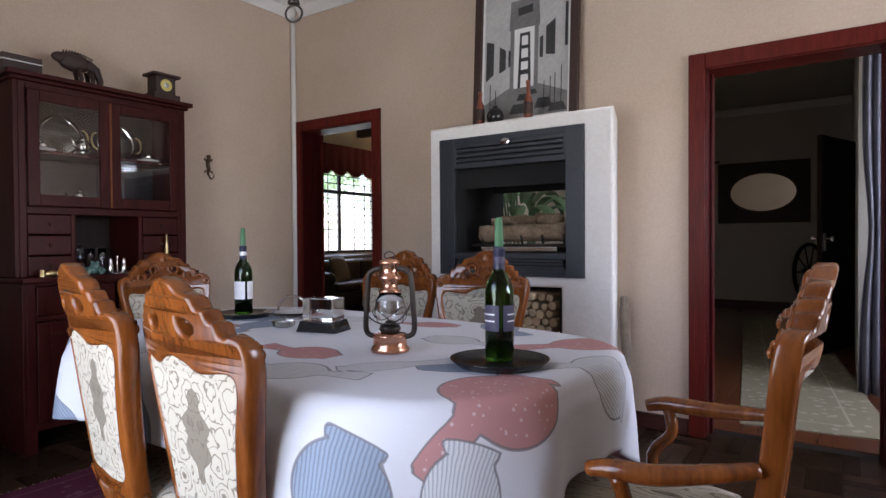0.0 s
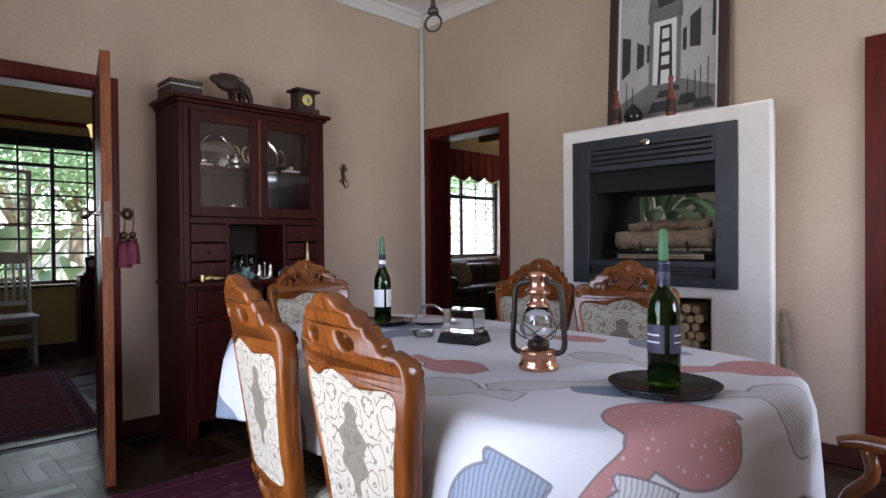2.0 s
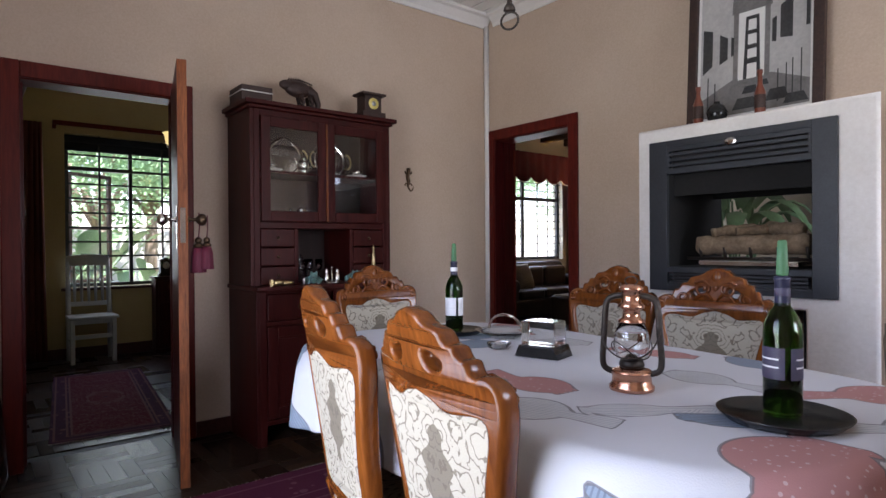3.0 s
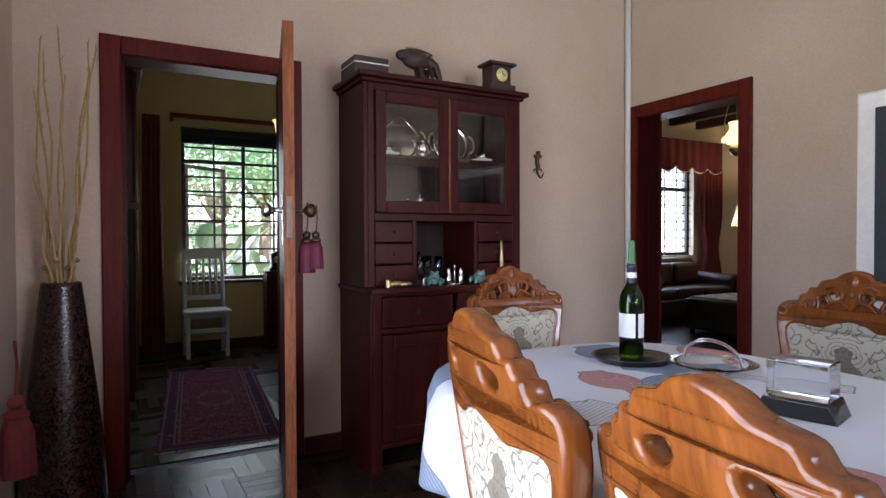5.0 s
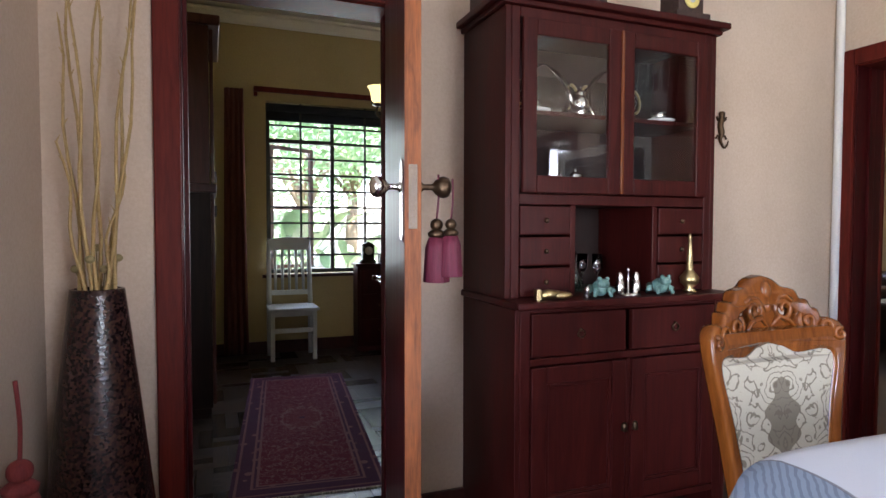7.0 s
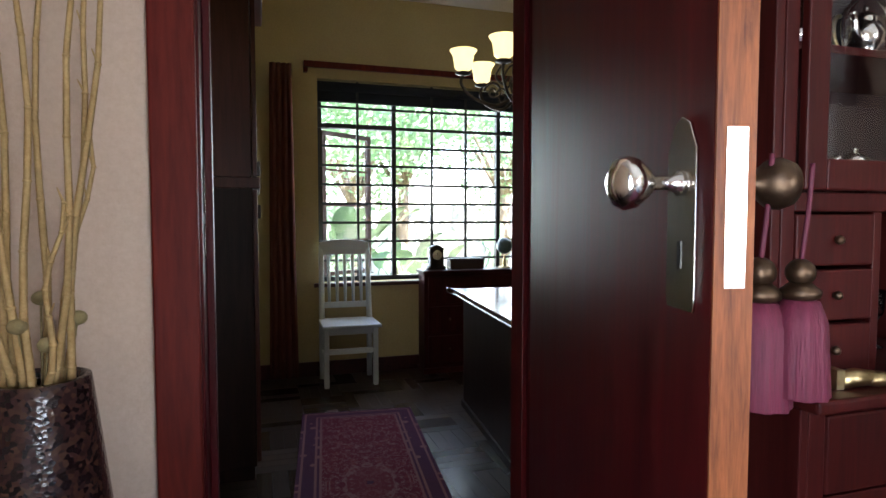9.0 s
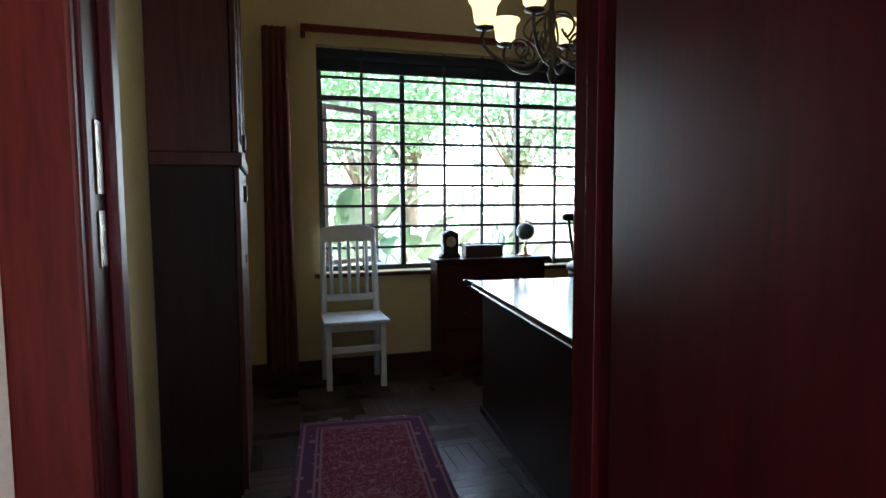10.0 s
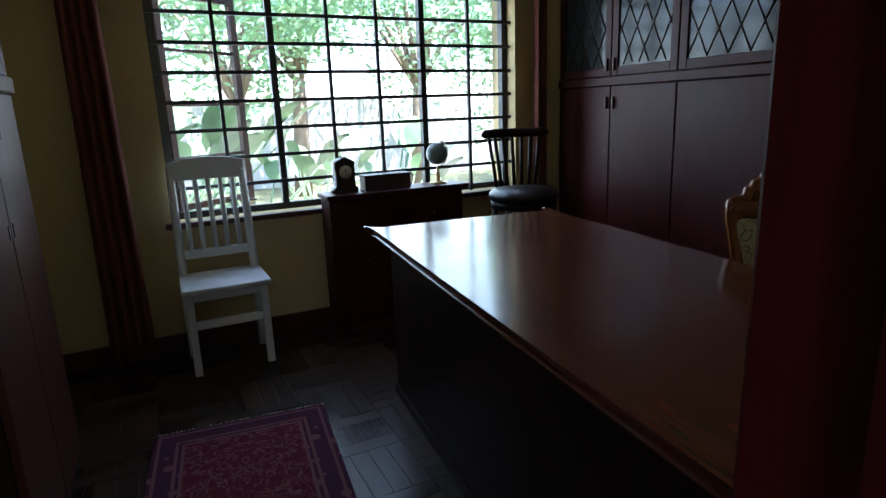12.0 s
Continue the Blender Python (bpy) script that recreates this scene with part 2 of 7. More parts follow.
GREENGLASS = glass("green_bottle_glass", (0.07, 0.24, 0.03), 0.03)
CLEARGLASS = glass("clear_glass", (0.97, 0.98, 0.98), 0.0)
CRYSTAL = glass("crystal_block", (0.94, 0.97, 0.98), 0.0, 1.5)
LEADGLASS = mottled("dark_leaded_glass", (0.02, 0.024, 0.022), (0.04, 0.045, 0.042), 0.1, 3, 8, 0.02, spec=0.25)


def pane_material():
    m = bpy.data.materials.new("window_pane")
    m.use_nodes = True
    n, l = m.node_tree.nodes, m.node_tree.links
    n.clear()
    out, mx = n.new("ShaderNodeOutputMaterial"), n.new("ShaderNodeMixShader")
    tr, gl = n.new("ShaderNodeBsdfTransparent"), n.new("ShaderNodeBsdfGlossy")
    mx.inputs[0].default_value = 0.045
    gl.inputs["Roughness"].default_value = 0.02
    l.new(tr.outputs[0], mx.inputs[1])
    l.new(gl.outputs[0], mx.inputs[2])
    l.new(mx.outputs[0], out.inputs[0])
    return m


PANE = pane_material()
MIRROR = base_material("silvered_mirror", (0.9, 0.92, 0.92), 0.02, 1.0)[0]


def glowing(name, colour, strength):
    m, n, l, b = base_material(name, colour, 0.4)
    b.inputs["Emission Color"].default_value = (*colour, 1)
    b.inputs["Emission Strength"].default_value = strength
    return m


SHADEGLOW = glowing("lit_cream_lampshade", (0.85, 0.66, 0.32), 0.12)
GLOBEGLOW = glowing("lit_yellow_glass", (0.95, 0.8, 0.30), 0.3)
CHANDGLOW = glowing("lit_frosted_glass", (0.95, 0.78, 0.30), 0.16)


def upholstery(name, ground_colour, leaf, line):
    """Woven cream cloth, the same on both sides of its middle: a dark palmette and scrolling leaves."""
    m, n, l, b = base_material(name, ground_colour, 0.85, 0, 0.2)
    tc = n.new("ShaderNodeTexCoord")
    sp = n.new("ShaderNodeSeparateXYZ")
    l.new(tc.outputs["Object"], sp.inputs[0])
    ax = math_node(n, l, "ABSOLUTE", sp.outputs[0])
    cb = n.new("ShaderNodeCombineXYZ")
    l.new(ax, cb.inputs[0])
    l.new(math_node(n, l, "MULTIPLY", sp.outputs[1], 0.3), cb.inputs[1])
    l.new(sp.outputs[2], cb.inputs[2])
    v = cb.outputs[0]
    vo = n.new("ShaderNodeTexVoronoi")
    vo.inputs["Scale"].default_value = 14
    l.new(v, vo.inputs["Vector"])
    fine = noise_tex(n, l, v, 260, 2)
    warp = noise_tex(n, l, v, 26, 2, 0.5, 0.8)
    d = math_node(n, l, "MULTIPLY_ADD", warp, 0.4, vo.outputs["Distance"])
    ring = math_node(n, l, "ABSOLUTE", math_node(n, l, "SUBTRACT", math_node(n, l, "FRACT", math_node(n, l, "MULTIPLY", d, 5.2)), 0.5))
    scroll = math_node(n, l, "LESS_THAN", ring, 0.1)
    blob = math_node(n, l, "LESS_THAN", d, 0.36)
    petal = math_node(n, l, "MULTIPLY_ADD", math_node(n, l, "SINE", math_node(n, l, "MULTIPLY", sp.outputs[2], 95.0)), 0.2, math_node(n, l, "MULTIPLY", ax, 19.0))
    tall = math_node(n, l, "POWER", math_node(n, l, "ABSOLUTE", math_node(n, l, "MULTIPLY", math_node(n, l, "SUBTRACT", sp.outputs[2], 0.685), 9.5)), 2.0)
    palmette = math_node(n, l, "LESS_THAN", math_node(n, l, "ADD", petal, tall), 1.0)
    c = mixed(n, l, math_node(n, l, "MULTIPLY", blob, 0.8), ground_colour, leaf)
    c = mixed(n, l, math_node(n, l, "MULTIPLY", scroll, 0.75), c, line)
    c = mixed(n, l, math_node(n, l, "MULTIPLY", palmette, 0.85), c, leaf)
    c = mixed(n, l, math_node(n, l, "MULTIPLY", fine, 0.3), c, (0.25, 0.2, 0.14))
    l.new(c, b.inputs["Base Color"])
    relief(n, l, b, fine, 0.4, 0.002)
    return m


FABRIC = upholstery("cream_scroll_upholstery", (0.45, 0.41, 0.33), (0.115, 0.095, 0.07), (0.085, 0.07, 0.052))


def oriental(name, field, border, accent, pale, half_x, half_y, rough=0.95):
    """A knotted rug with borders, a medallion and small repeating flowers."""
    m, n, l, b = base_material(name, field, rough, 0, 0.1)
    tc = n.new("ShaderNodeTexCoord")
    sp = n.new("ShaderNodeSeparateXYZ")
    l.new(tc.outputs["Object"], sp.inputs[0])
    ax = math_node(n, l, "ABSOLUTE", sp.outputs[0])
    ay = math_node(n, l, "ABSOLUTE", sp.outputs[1])
    ex = math_node(n, l, "SUBTRACT", half_x, ax)
    ey = math_node(n, l, "SUBTRACT", half_y, ay)
    e = math_node(n, l, "MINIMUM", ex, ey)
    cb = n.new("ShaderNodeCombineXYZ")
    l.new(ax, cb.inputs[0])
    l.new(ay, cb.inputs[1])
    vo = n.new("ShaderNodeTexVoronoi")
    vo.inputs["Scale"].default_value = 13
    l.new(cb.outputs[0], vo.inputs["Vector"])
    fl = math_node(n, l, "LESS_THAN", vo.outputs["Distance"], 0.26)
    warp = noise_tex(n, l, cb.outputs[0], 16, 3, 0.5, 2.0)
    vine = math_node(n, l, "LESS_THAN", math_node(n, l, "ABSOLUTE", math_node(n, l, "SUBTRACT", warp, 0.5)), 0.028)
    c = mixed(n, l, fl, field, accent)
    c = mixed(n, l, vine, c, pale)
    rr = math_node(n, l, "SQRT", math_node(n, l, "ADD", math_node(n, l, "POWER", math_node(n, l, "MULTIPLY", ax, half_y / half_x * 1.7), 2.0), math_node(n, l, "POWER", ay, 2.0)))
    rw = math_node(n, l, "MULTIPLY_ADD", warp, 0.12, rr)
    med = math_node(n, l, "LESS_THAN", rw, half_y * 0.5)
    c = mixed(n, l, math_node(n, l, "MULTIPLY", med, 0.55), c, accent)
    c = mixed(n, l, math_node(n, l, "LESS_THAN", math_node(n, l, "ABSOLUTE", math_node(n, l, "SUBTRACT", rw, half_y * 0.5)), 0.008), c, pale)
    c = mixed(n, l, math_node(n, l, "LESS_THAN", rw, half_y * 0.2), c, border)
    inb = math_node(n, l, "LESS_THAN", e, half_y * 0.34)
    bc = mixed(n, l, fl, border, pale)
    c = mixed(n, l, inb, c, bc)
    for at in (0.07, 0.27, 0.34):
        ln = math_node(n, l, "LESS_THAN", math_node(n, l, "ABSOLUTE", math_node(n, l, "SUBTRACT", e, half_y * at)), 0.006)
        c = mixed(n, l, ln, c, pale)
    fine = noise_tex(n, l, tc.outputs["Object"], 300, 2)
    worn = noise_tex(n, l, tc.outputs["Object"], 5, 4)
    c = mixed(n, l, math_node(n, l, "MULTIPLY", fine, 0.45), c, tuple(0.35 * x for x in field))
    c = mixed(n, l, math_node(n, l, "MULTIPLY", worn, 0.3), c, tuple(1.4 * x for x in field))
    l.new(c, b.inputs["Base Color"])
    relief(n, l, b, fine, 0.7, 0.004)
    return m


STUDYRUG = oriental("study_rug", (0.10, 0.012, 0.025), (0.045, 0.022, 0.05), (0.14, 0.03, 0.035), (0.19, 0.10, 0.10), 1.02, 0.333)
DININGRUG = oriental("dining_rug", (0.13, 0.028, 0.05), (0.10, 0.022, 0.045), (0.16, 0.05, 0.07), (0.2, 0.085, 0.105), 1.5, 1.05)
HALLRUG = oriental("hall_runner", (0.42, 0.38, 0.28), (0.30, 0.28, 0.2), (0.24, 0.2, 0.13), (0.5, 0.46, 0.36), 0.37, 2.6)


def vase_glaze():
    """Dark mosaic of shell chips under gloss."""
    m, n, l, b = base_material("brown_chip_mosaic", (0.03, 0.015, 0.012), 0.2, 0, 0.4)
    v = coords(n, l, 1.0)
    vo = n.new("ShaderNodeTexVoronoi")
    vo.inputs["Scale"].default_value = 130
    l.new(v, vo.inputs["Vector"])
    sp = n.new("ShaderNodeSeparateColor")
    l.new(vo.outputs["Color"], sp.inputs[0])
    l.new(ramp(n, l, sp.outputs[0], [(0.2, (0.012, 0.006, 0.007)), (0.65, (0.045, 0.02, 0.018)), (0.97, (0.065, 0.03, 0.02))]), b.inputs["Base Color"])
    b.inputs["Coat Weight"].default_value = 0.08
    relief(n, l, b, vo.outputs["Distance"], 0.25, 0.003)
    return m


VASE = vase_glaze()


def cloth_material():
    """Cream tablecloth printed with pink and grey vessels; the print comes from distances stored on the mesh."""
    m, n, l, b = base_material("printed_tablecloth", (0.58, 0.58, 0.60), 0.8, 0, 0.2)
    v = coords(n, l, 1.0)
    weave = noise_tex(n, l, v, 320, 2)
    crease = noise_tex(n, l, v, 4, 4)
    c = mixed(n, l, math_node(n, l, "MULTIPLY", crease, 0.25), (0.60, 0.605, 0.63), (0.50, 0.51, 0.55))

    def stored(key):
        a = n.new("ShaderNodeAttribute")
        a.attribute_name = key
        return a.outputs["Fac"]

    su = stored("stripe")
    wob = noise_tex(n, l, v, 25, 2)
    stripes = math_node(n, l, "GREATER_THAN", math_node(n, l, "SINE", math_node(n, l, "MULTIPLY_ADD", wob, 5.0, math_node(n, l, "MULTIPLY", su, 560.0))), 0.3)
    dots = n.new("ShaderNodeTexVoronoi")
    dots.inputs["Scale"].default_value = 55
    l.new(v, dots.inputs["Vector"])
    dot = math_node(n, l, "LESS_THAN", dots.outputs["Distance"], 0.2)
    for key, tint, mark, pattern in (("pink", (0.42, 0.21, 0.20), (0.56, 0.44, 0.43), dot),
                                     ("blue", (0.24, 0.29, 0.36), (0.15, 0.18, 0.23), stripes),
                                     ("white", (0.57, 0.57, 0.58), (0.30, 0.34, 0.37), stripes)):
        d = stored(key)
        inside = math_node(n, l, "LESS_THAN", d, 0.0)
        edge = math_node(n, l, "LESS_THAN", math_node(n, l, "ABSOLUTE", d), 0.0022)
        pc = mixed(n, l, math_node(n, l, "MULTIPLY", pattern, 0.75), tint, mark)
        c = mixed(n, l, inside, c, pc)
        c = mixed(n, l, math_node(n, l, "MULTIPLY", edge, 0.8), c, (0.16, 0.15, 0.16))
    l.new(c, b.inputs["Base Color"])
    relief(n, l, b, weave, 0.35, 0.002)
    return m


CLOTH = cloth_material()


# ---------------------------------------------------------------- mesh helpers
def box(bm, x0, x1, y0, y1, z0, z1):
    m = Matrix.Translation(((x0 + x1) / 2, (y0 + y1) / 2, (z0 + z1) / 2)) @ Matrix.Diagonal((x1 - x0, y1 - y0, z1 - z0, 1))
    bmesh.ops.create_cube(bm, size=1, matrix=m)
    return bm


def boxes(*sizes):
    bm = bmesh.new()
    for s in sizes:
        box(bm, *s)
    return bm


def tube(points, radii, bm=None, seg=8):
    """A round bar along a line of points; radii: one number or one a point."""
    bm = bm or bmesh.new()
    pts = [Vector(p) for p in points]
    rs = radii if isinstance(radii, (list, tuple)) else [radii] * len(pts)
    rings = []
    side = None
    for i, p in enumerate(pts):
        d = (pts[min(i + 1, len(pts) - 1)] - pts[max(i - 1, 0)]).normalized()
        if side is None:
            side = d.orthogonal().normalized()
        side = (side - d * side.dot(d)).normalized()
        up = d.cross(side)
        rings.append([bm.verts.new(p + rs[i] * (math.cos(a) * side + math.sin(a) * up)) for a in (2 * math.pi * k / seg for k in range(seg))])
    for a, b in zip(rings, rings[1:]):
        for k in range(seg):
            bm.faces.new((a[k], a[(k + 1) % seg], b[(k + 1) % seg], b[k]))
    bm.faces.new(rings[0][::-1])
    bm.faces.new(rings[-1])
    for f in bm.faces:
        f.smooth = True
    return bm


def lathe(profile, at=(0, 0, 0), seg=24, bm=None, sx=1.0, sy=1.0):
    """A turned body; profile: (radius, height) from bottom to top."""
    bm = bm or bmesh.new()
    rings = []
    for r, z in profile:
        rings.append([bm.verts.new((at[0] + sx * r * math.cos(2 * math.pi * k / seg), at[1] + sy * r * math.sin(2 * math.pi * k / seg), at[2] + z)) for k in range(seg)])
    for a, b in zip(rings, rings[1:]):
        for k in range(seg):
            f = bm.faces.new((a[k], a[(k + 1) % seg], b[(k + 1) % seg], b[k]))
            f.smooth = True
    bm.faces.new(rings[0][::-1])
    bm.faces.new(rings[-1])
    return bm


def ball(at, r, bm=None, scale=(1, 1, 1)):
    bm = bm or bmesh.new()
    bmesh.ops.create_uvsphere(bm, u_segments=14, v_segments=9, radius=1, matrix=Matrix.Translation(at) @ Matrix.Diagonal((r * scale[0], r * scale[1], r * scale[2], 1)))
    for f in bm.faces:
        f.smooth = True
    return bm


def smooth_line(points, steps=6, closed=False):
    """A smooth line through some points."""
    n = len(points)
    pts = [Vector(p) for p in points]
    out = []
    for i in range(n if closed else n - 1):
        p0 = pts[(i - 1) % n] if closed else pts[max(i - 1, 0)]
        p1, p2 = pts[i], pts[(i + 1) % n]
        p3 = pts[(i + 2) % n] if closed else pts[min(i + 2, n - 1)]
        for k in range(steps):
            t = k / steps
            out.append(0.5 * (2 * p1 + (p2 - p0) * t + (2 * p0 - 5 * p1 + 4 * p2 - p3) * t * t + (3 * p1 - p0 - 3 * p2 + p3) * t ** 3))
    if not closed:
        out.append(pts[-1])
    return out


def slab(outlines, depth, bevel=0.0):
    """A flat board cut to outlines in x and z (later ones inside the first are holes), depth thick along y."""
    cu = bpy.data.curves.new("board", "CURVE")
    cu.dimensions, cu.fill_mode, cu.extrude, cu.bevel_depth, cu.bevel_resolution = "2D", "BOTH", depth / 2 - bevel, bevel, 1
    cu.offset = -bevel
    for line in outlines:
        s = cu.splines.new("POLY")
        s.points.add(len(line) - 1)
        for p, q in zip(s.points, line):
            p.co = (q[0], q[1], 0, 1)
        s.use_cyclic_u = True
    ob = bpy.data.objects.new("board", cu)
    me = bpy.data.meshes.new_from_object(ob)
    bm = bmesh.new()
    bm.from_mesh(me)
    bmesh.ops.remove_doubles(bm, verts=bm.verts, dist=0.00005)
    bmesh.ops.rotate(bm, verts=bm.verts, matrix=Matrix.Rotation(radians(90), 3, "X"))
    bpy.data.objects.remove(ob)
    bpy.data.curves.remove(cu)
    bpy.data.meshes.remove(me)
    return bm


def mirrored(half):
    """A closed outline from its right half, given from bottom to top."""
    return [(x, z) for x, z in half] + [(-x, z) for x, z in reversed(half) if x > 0.0005]


def part(name, bm, material, parent=None, label="", bevel=0.0):
    me = bpy.data.meshes.new(name)
    bmesh.ops.recalc_face_normals(bm, faces=bm.faces)
    bm.to_mesh(me)
    bm.free()
    me.materials.append(material)
    ob = new(name, me)
    ob.parent = parent
    if bevel:
        md = ob.modifiers.new("edges", "BEVEL")
        md.width, md.segments, md.limit_method, md.angle_limit = bevel, 2, "ANGLE", radians(40)
    return tagged(ob, label)


def thing(name, m, label, category, group="", kind=""):
    ob = new(name)
    ob.matrix_basis = m
    ob.empty_display_size = 0.1
    return tagged(ob, label, category, group, kind)


def single(name, bm, material, label, category, m=None, bevel=0.0, kind="", group=""):
    ob = part(name, bm, material, None, label, bevel)
    if m is not None:
        ob.matrix_basis = m
    return tagged(ob, "", category, group, kind)


def structure(name, bm, material, label, bevel=0.0, category="wall"):
    return single(name, bm, material, label, category, None, bevel, "structure")


def wall_x(x0, x1, y0, y1, z1, holes=()):
    """A wall along y between x0 and x1; holes: (ya, yb, za, zb)."""
    bm = bmesh.new()
    at = y0
    for ya, yb, za, zb in sorted(holes):
        box(bm, x0, x1, at, ya, 0, z1)
        if za > 0:
            box(bm, x0, x1, ya, yb, 0, za)
        box(bm, x0, x1, ya, yb, zb, z1)
        at = yb
    box(bm, x0, x1, at, y1, 0, z1)
    return bm


def wall_y(y0, y1, x0, x1, z1, holes=()):
    bm = bmesh.new()
    at = x0
    for xa, xb, za, zb in sorted(holes):
        box(bm, at, xa, y0, y1, 0, z1)
        if za > 0:
            box(bm, xa, xb, y0, y1, 0, za)
        box(bm, xa, xb, y0, y1, zb, z1)
        at = xb
    box(bm, at, x1, y0, y1, 0, z1)
    return bm


# ---------------------------------------------------------------- structure
TOP = 3.0
structure("wall_west", wall_x(-3.53, -3.36, 0.185, 3.74, TOP, [(0.55, 1.345, 0, 1.985)]), PLASTER, "beige plastered wall with a doorway to the study")
structure("wall_north", wall_y(3.74, 3.94, -3.36, 2.6, TOP, [(-3.295, -2.47, 0, 1.99), (-1.51, -0.797, 0.99, 1.485), (-0.215, 0.615, 0, 1.985)]), PLASTER, "beige plastered wall behind the fireplace")
structure("wall_south", wall_y(-0.1, 0.185, -3.53, 2.8, TOP, [(-1.6, -0.2, 0, 2.15)]), PLASTER, "beige plastered wall with patio doors")
structure("wall_east", wall_x(2.6, 2.8, 0.185, 3.94, TOP, [(1.75, 3.25, 0.85, 2.1)]), PLASTER, "beige plastered wall with a window")
structure("wall_study_west", wall_x(-6.96, -6.68, 0.38, 3.94, TOP, [(1.13, 3.24, 0.71, 2.25)]), OCHRE, "ochre plastered wall round the wide study window")
structure("wall_study_south", wall_y(0.08, 0.38, -6.96, -3.53, TOP), OCHRE, "ochre plastered study wall")
structure("wall_study_north", wall_y(3.79, 3.94, -6.68, -3.53, TOP), OCHRE, "ochre plastered study wall behind cupboards")
structure("wall_study_east", wall_x(-3.545, -3.533, 0.38, 3.79, TOP, [(0.55, 1.345, 0, 1.985)]), OCHRE, "ochre plastered study side of the door wall")
structure("wall_living_west", wall_x(-6.86, -6.64, 3.94, 9.5, TOP, [(6.85, 8.65, 0.85, 2.3)]), CREAM_WALL, "cream wall with a barred window")
structure("wall_living_north", wall_y(9.3, 9.5, -6.64, -2.35, TOP), CREAM_WALL, "cream living room wall")
structure("wall_living_east", wall_x(-2.35, -2.2, 3.94, 10.2, TOP), CREAM_WALL, "cream living room wall")
structure("wall_hall_north", wall_y(10.2, 10.38, -2.35, 0.7, TOP), GREY_WALL, "pale grey wall at the end of the hall")
structure("wall_hall_east", wall_x(0.5, 0.65, 5.4, 10.2, TOP), GREY_WALL, "pale grey hall wall")
structure("wall_hall_bay", wall_y(5.4, 5.55, 0.65, 1.75, TOP), GREY_WALL, "pale grey wall beside the added hall window")
# unseen wall, its opening added for the hall lamp
structure("wall_hall_window", wall_x(1.6, 1.75, 3.94, 5.4, TOP, [(4.1, 5.0, 0.9, 2.1)]), GREY_WALL, "pale grey wall with an added, unseen window")
structure("floor", boxes((-3.53, 2.8, -0.1, 3.94, -0.12, -0.006)), UNDERFLOOR, "dark polished wooden floor of the dining room", 0, "floor")
structure("floor_study", boxes((-6.96, -3.53, 0.08, 3.94, -0.12, -0.006)), UNDERFLOOR, "dark worn parquet floor of the study", 0, "floor")
structure("floor_living", boxes((-6.86, -2.2, 3.94, 9.5, -0.12, 0)), PARQUET, "dark wooden floor of the living room", 0, "floor")
structure("floor_hall", boxes((-2.2, 1.75, 3.94, 10.38, -0.12, 0)), HALLFLOOR, "red-brown floorboards of the hall", 0, "floor")

bm = boxes((-3.53, 2.8, -0.1, 3.94, TOP, TOP + 0.12))
for k in range(28):
    box(bm, -3.36, 2.6, 0.17 + k * 0.128, 0.17 + k * 0.128 + 0.118, TOP - 0.012, TOP + 0.001)
structure("ceiling", bm, WHITE, "white boarded dining room ceiling", 0, "ceiling")
structure("ceiling_study", boxes((-6.96, -3.53, 0.08, 3.94, TOP, TOP + 0.12)), WHITE, "white study ceiling", 0, "ceiling")
structure("ceiling_living", boxes((-6.86, -2.2, 3.94, 9.5, TOP, TOP + 0.12)), WHITE, "white living room ceiling", 0, "ceiling")
structure("ceiling_hall", boxes((-2.2, 1.75, 3.94, 10.38, TOP, TOP + 0.12)), GREY_WALL, "grey hall ceiling", 0, "ceiling")
structure("roof", boxes((-7.3, 3.2, -0.6, 10.7, TOP + 0.14, TOP + 0.3)), ROOFING, "flat grey roof deck over the house", 0, "roof")


def cornice(name, x0, y0, x1, y1, nx, ny, material, label):
    """A coved strip along a wall top; (nx, ny) points into the room."""
    prof = [(0, -0.1), (0.012, -0.1), (0.02, -0.075), (0.055, -0.03), (0.085, -0.022), (0.085, 0), (0, 0)]
    bm = bmesh.new()
    ends = [[bm.verts.new((x + nx * d, y + ny * d, TOP - 0.013 + h)) for d, h in prof] for x, y in ((x0, y0), (x1, y1))]
    for k in range(len(prof)):
        bm.faces.new((ends[0][k], ends[0][(k + 1) % len(prof)], ends[1][(k + 1) % len(prof)], ends[1][k]))
    bm.faces.new(ends[0])
    bm.faces.new(ends[1][::-1])
    return single(name, bm, material, label, "cornice", None, 0, "structure")


cornice("trim_cornice_west", -3.358, 0.19, -3.358, 3.735, 1, 0, WHITE, "white coved ceiling cornice")
cornice("trim_cornice_north", -3.27, 3.738, 2.59, 3.738, 0, -1, WHITE, "white coved ceiling cornice")
cornice("trim_cornice_study", -6.678, 0.385, -6.678, 3.78, 1, 0, WHITE, "white coved study cornice")
cornice("trim_cornice_hall", -2.19, 10.198, 0.49, 10.198, 0, -1, WHITE, "white coved hall cornice")

structure("baseboard_west", boxes((-3.36, -3.342, 0.19, 0.495, 0, 0.09), (-3.36, -3.342, 1.4, 3.72, 0, 0.09)), SKIRT, "dark stained wooden skirting", 0.004, "baseboard")
structure("baseboard_north", boxes((-2.39, -1.69, 3.722, 3.74, 0, 0.09), (-0.61, -0.27, 3.722, 3.74, 0, 0.09), (0.73, 2.58, 3.722, 3.74, 0, 0.09)), SKIRT, "dark stained wooden skirting", 0.004, "baseboard")
structure("baseboard_south", boxes((-3.34, -2.58, 0.185, 0.203, 0, 0.09)), SKIRT, "dark stained wooden skirting", 0.004, "baseboard")
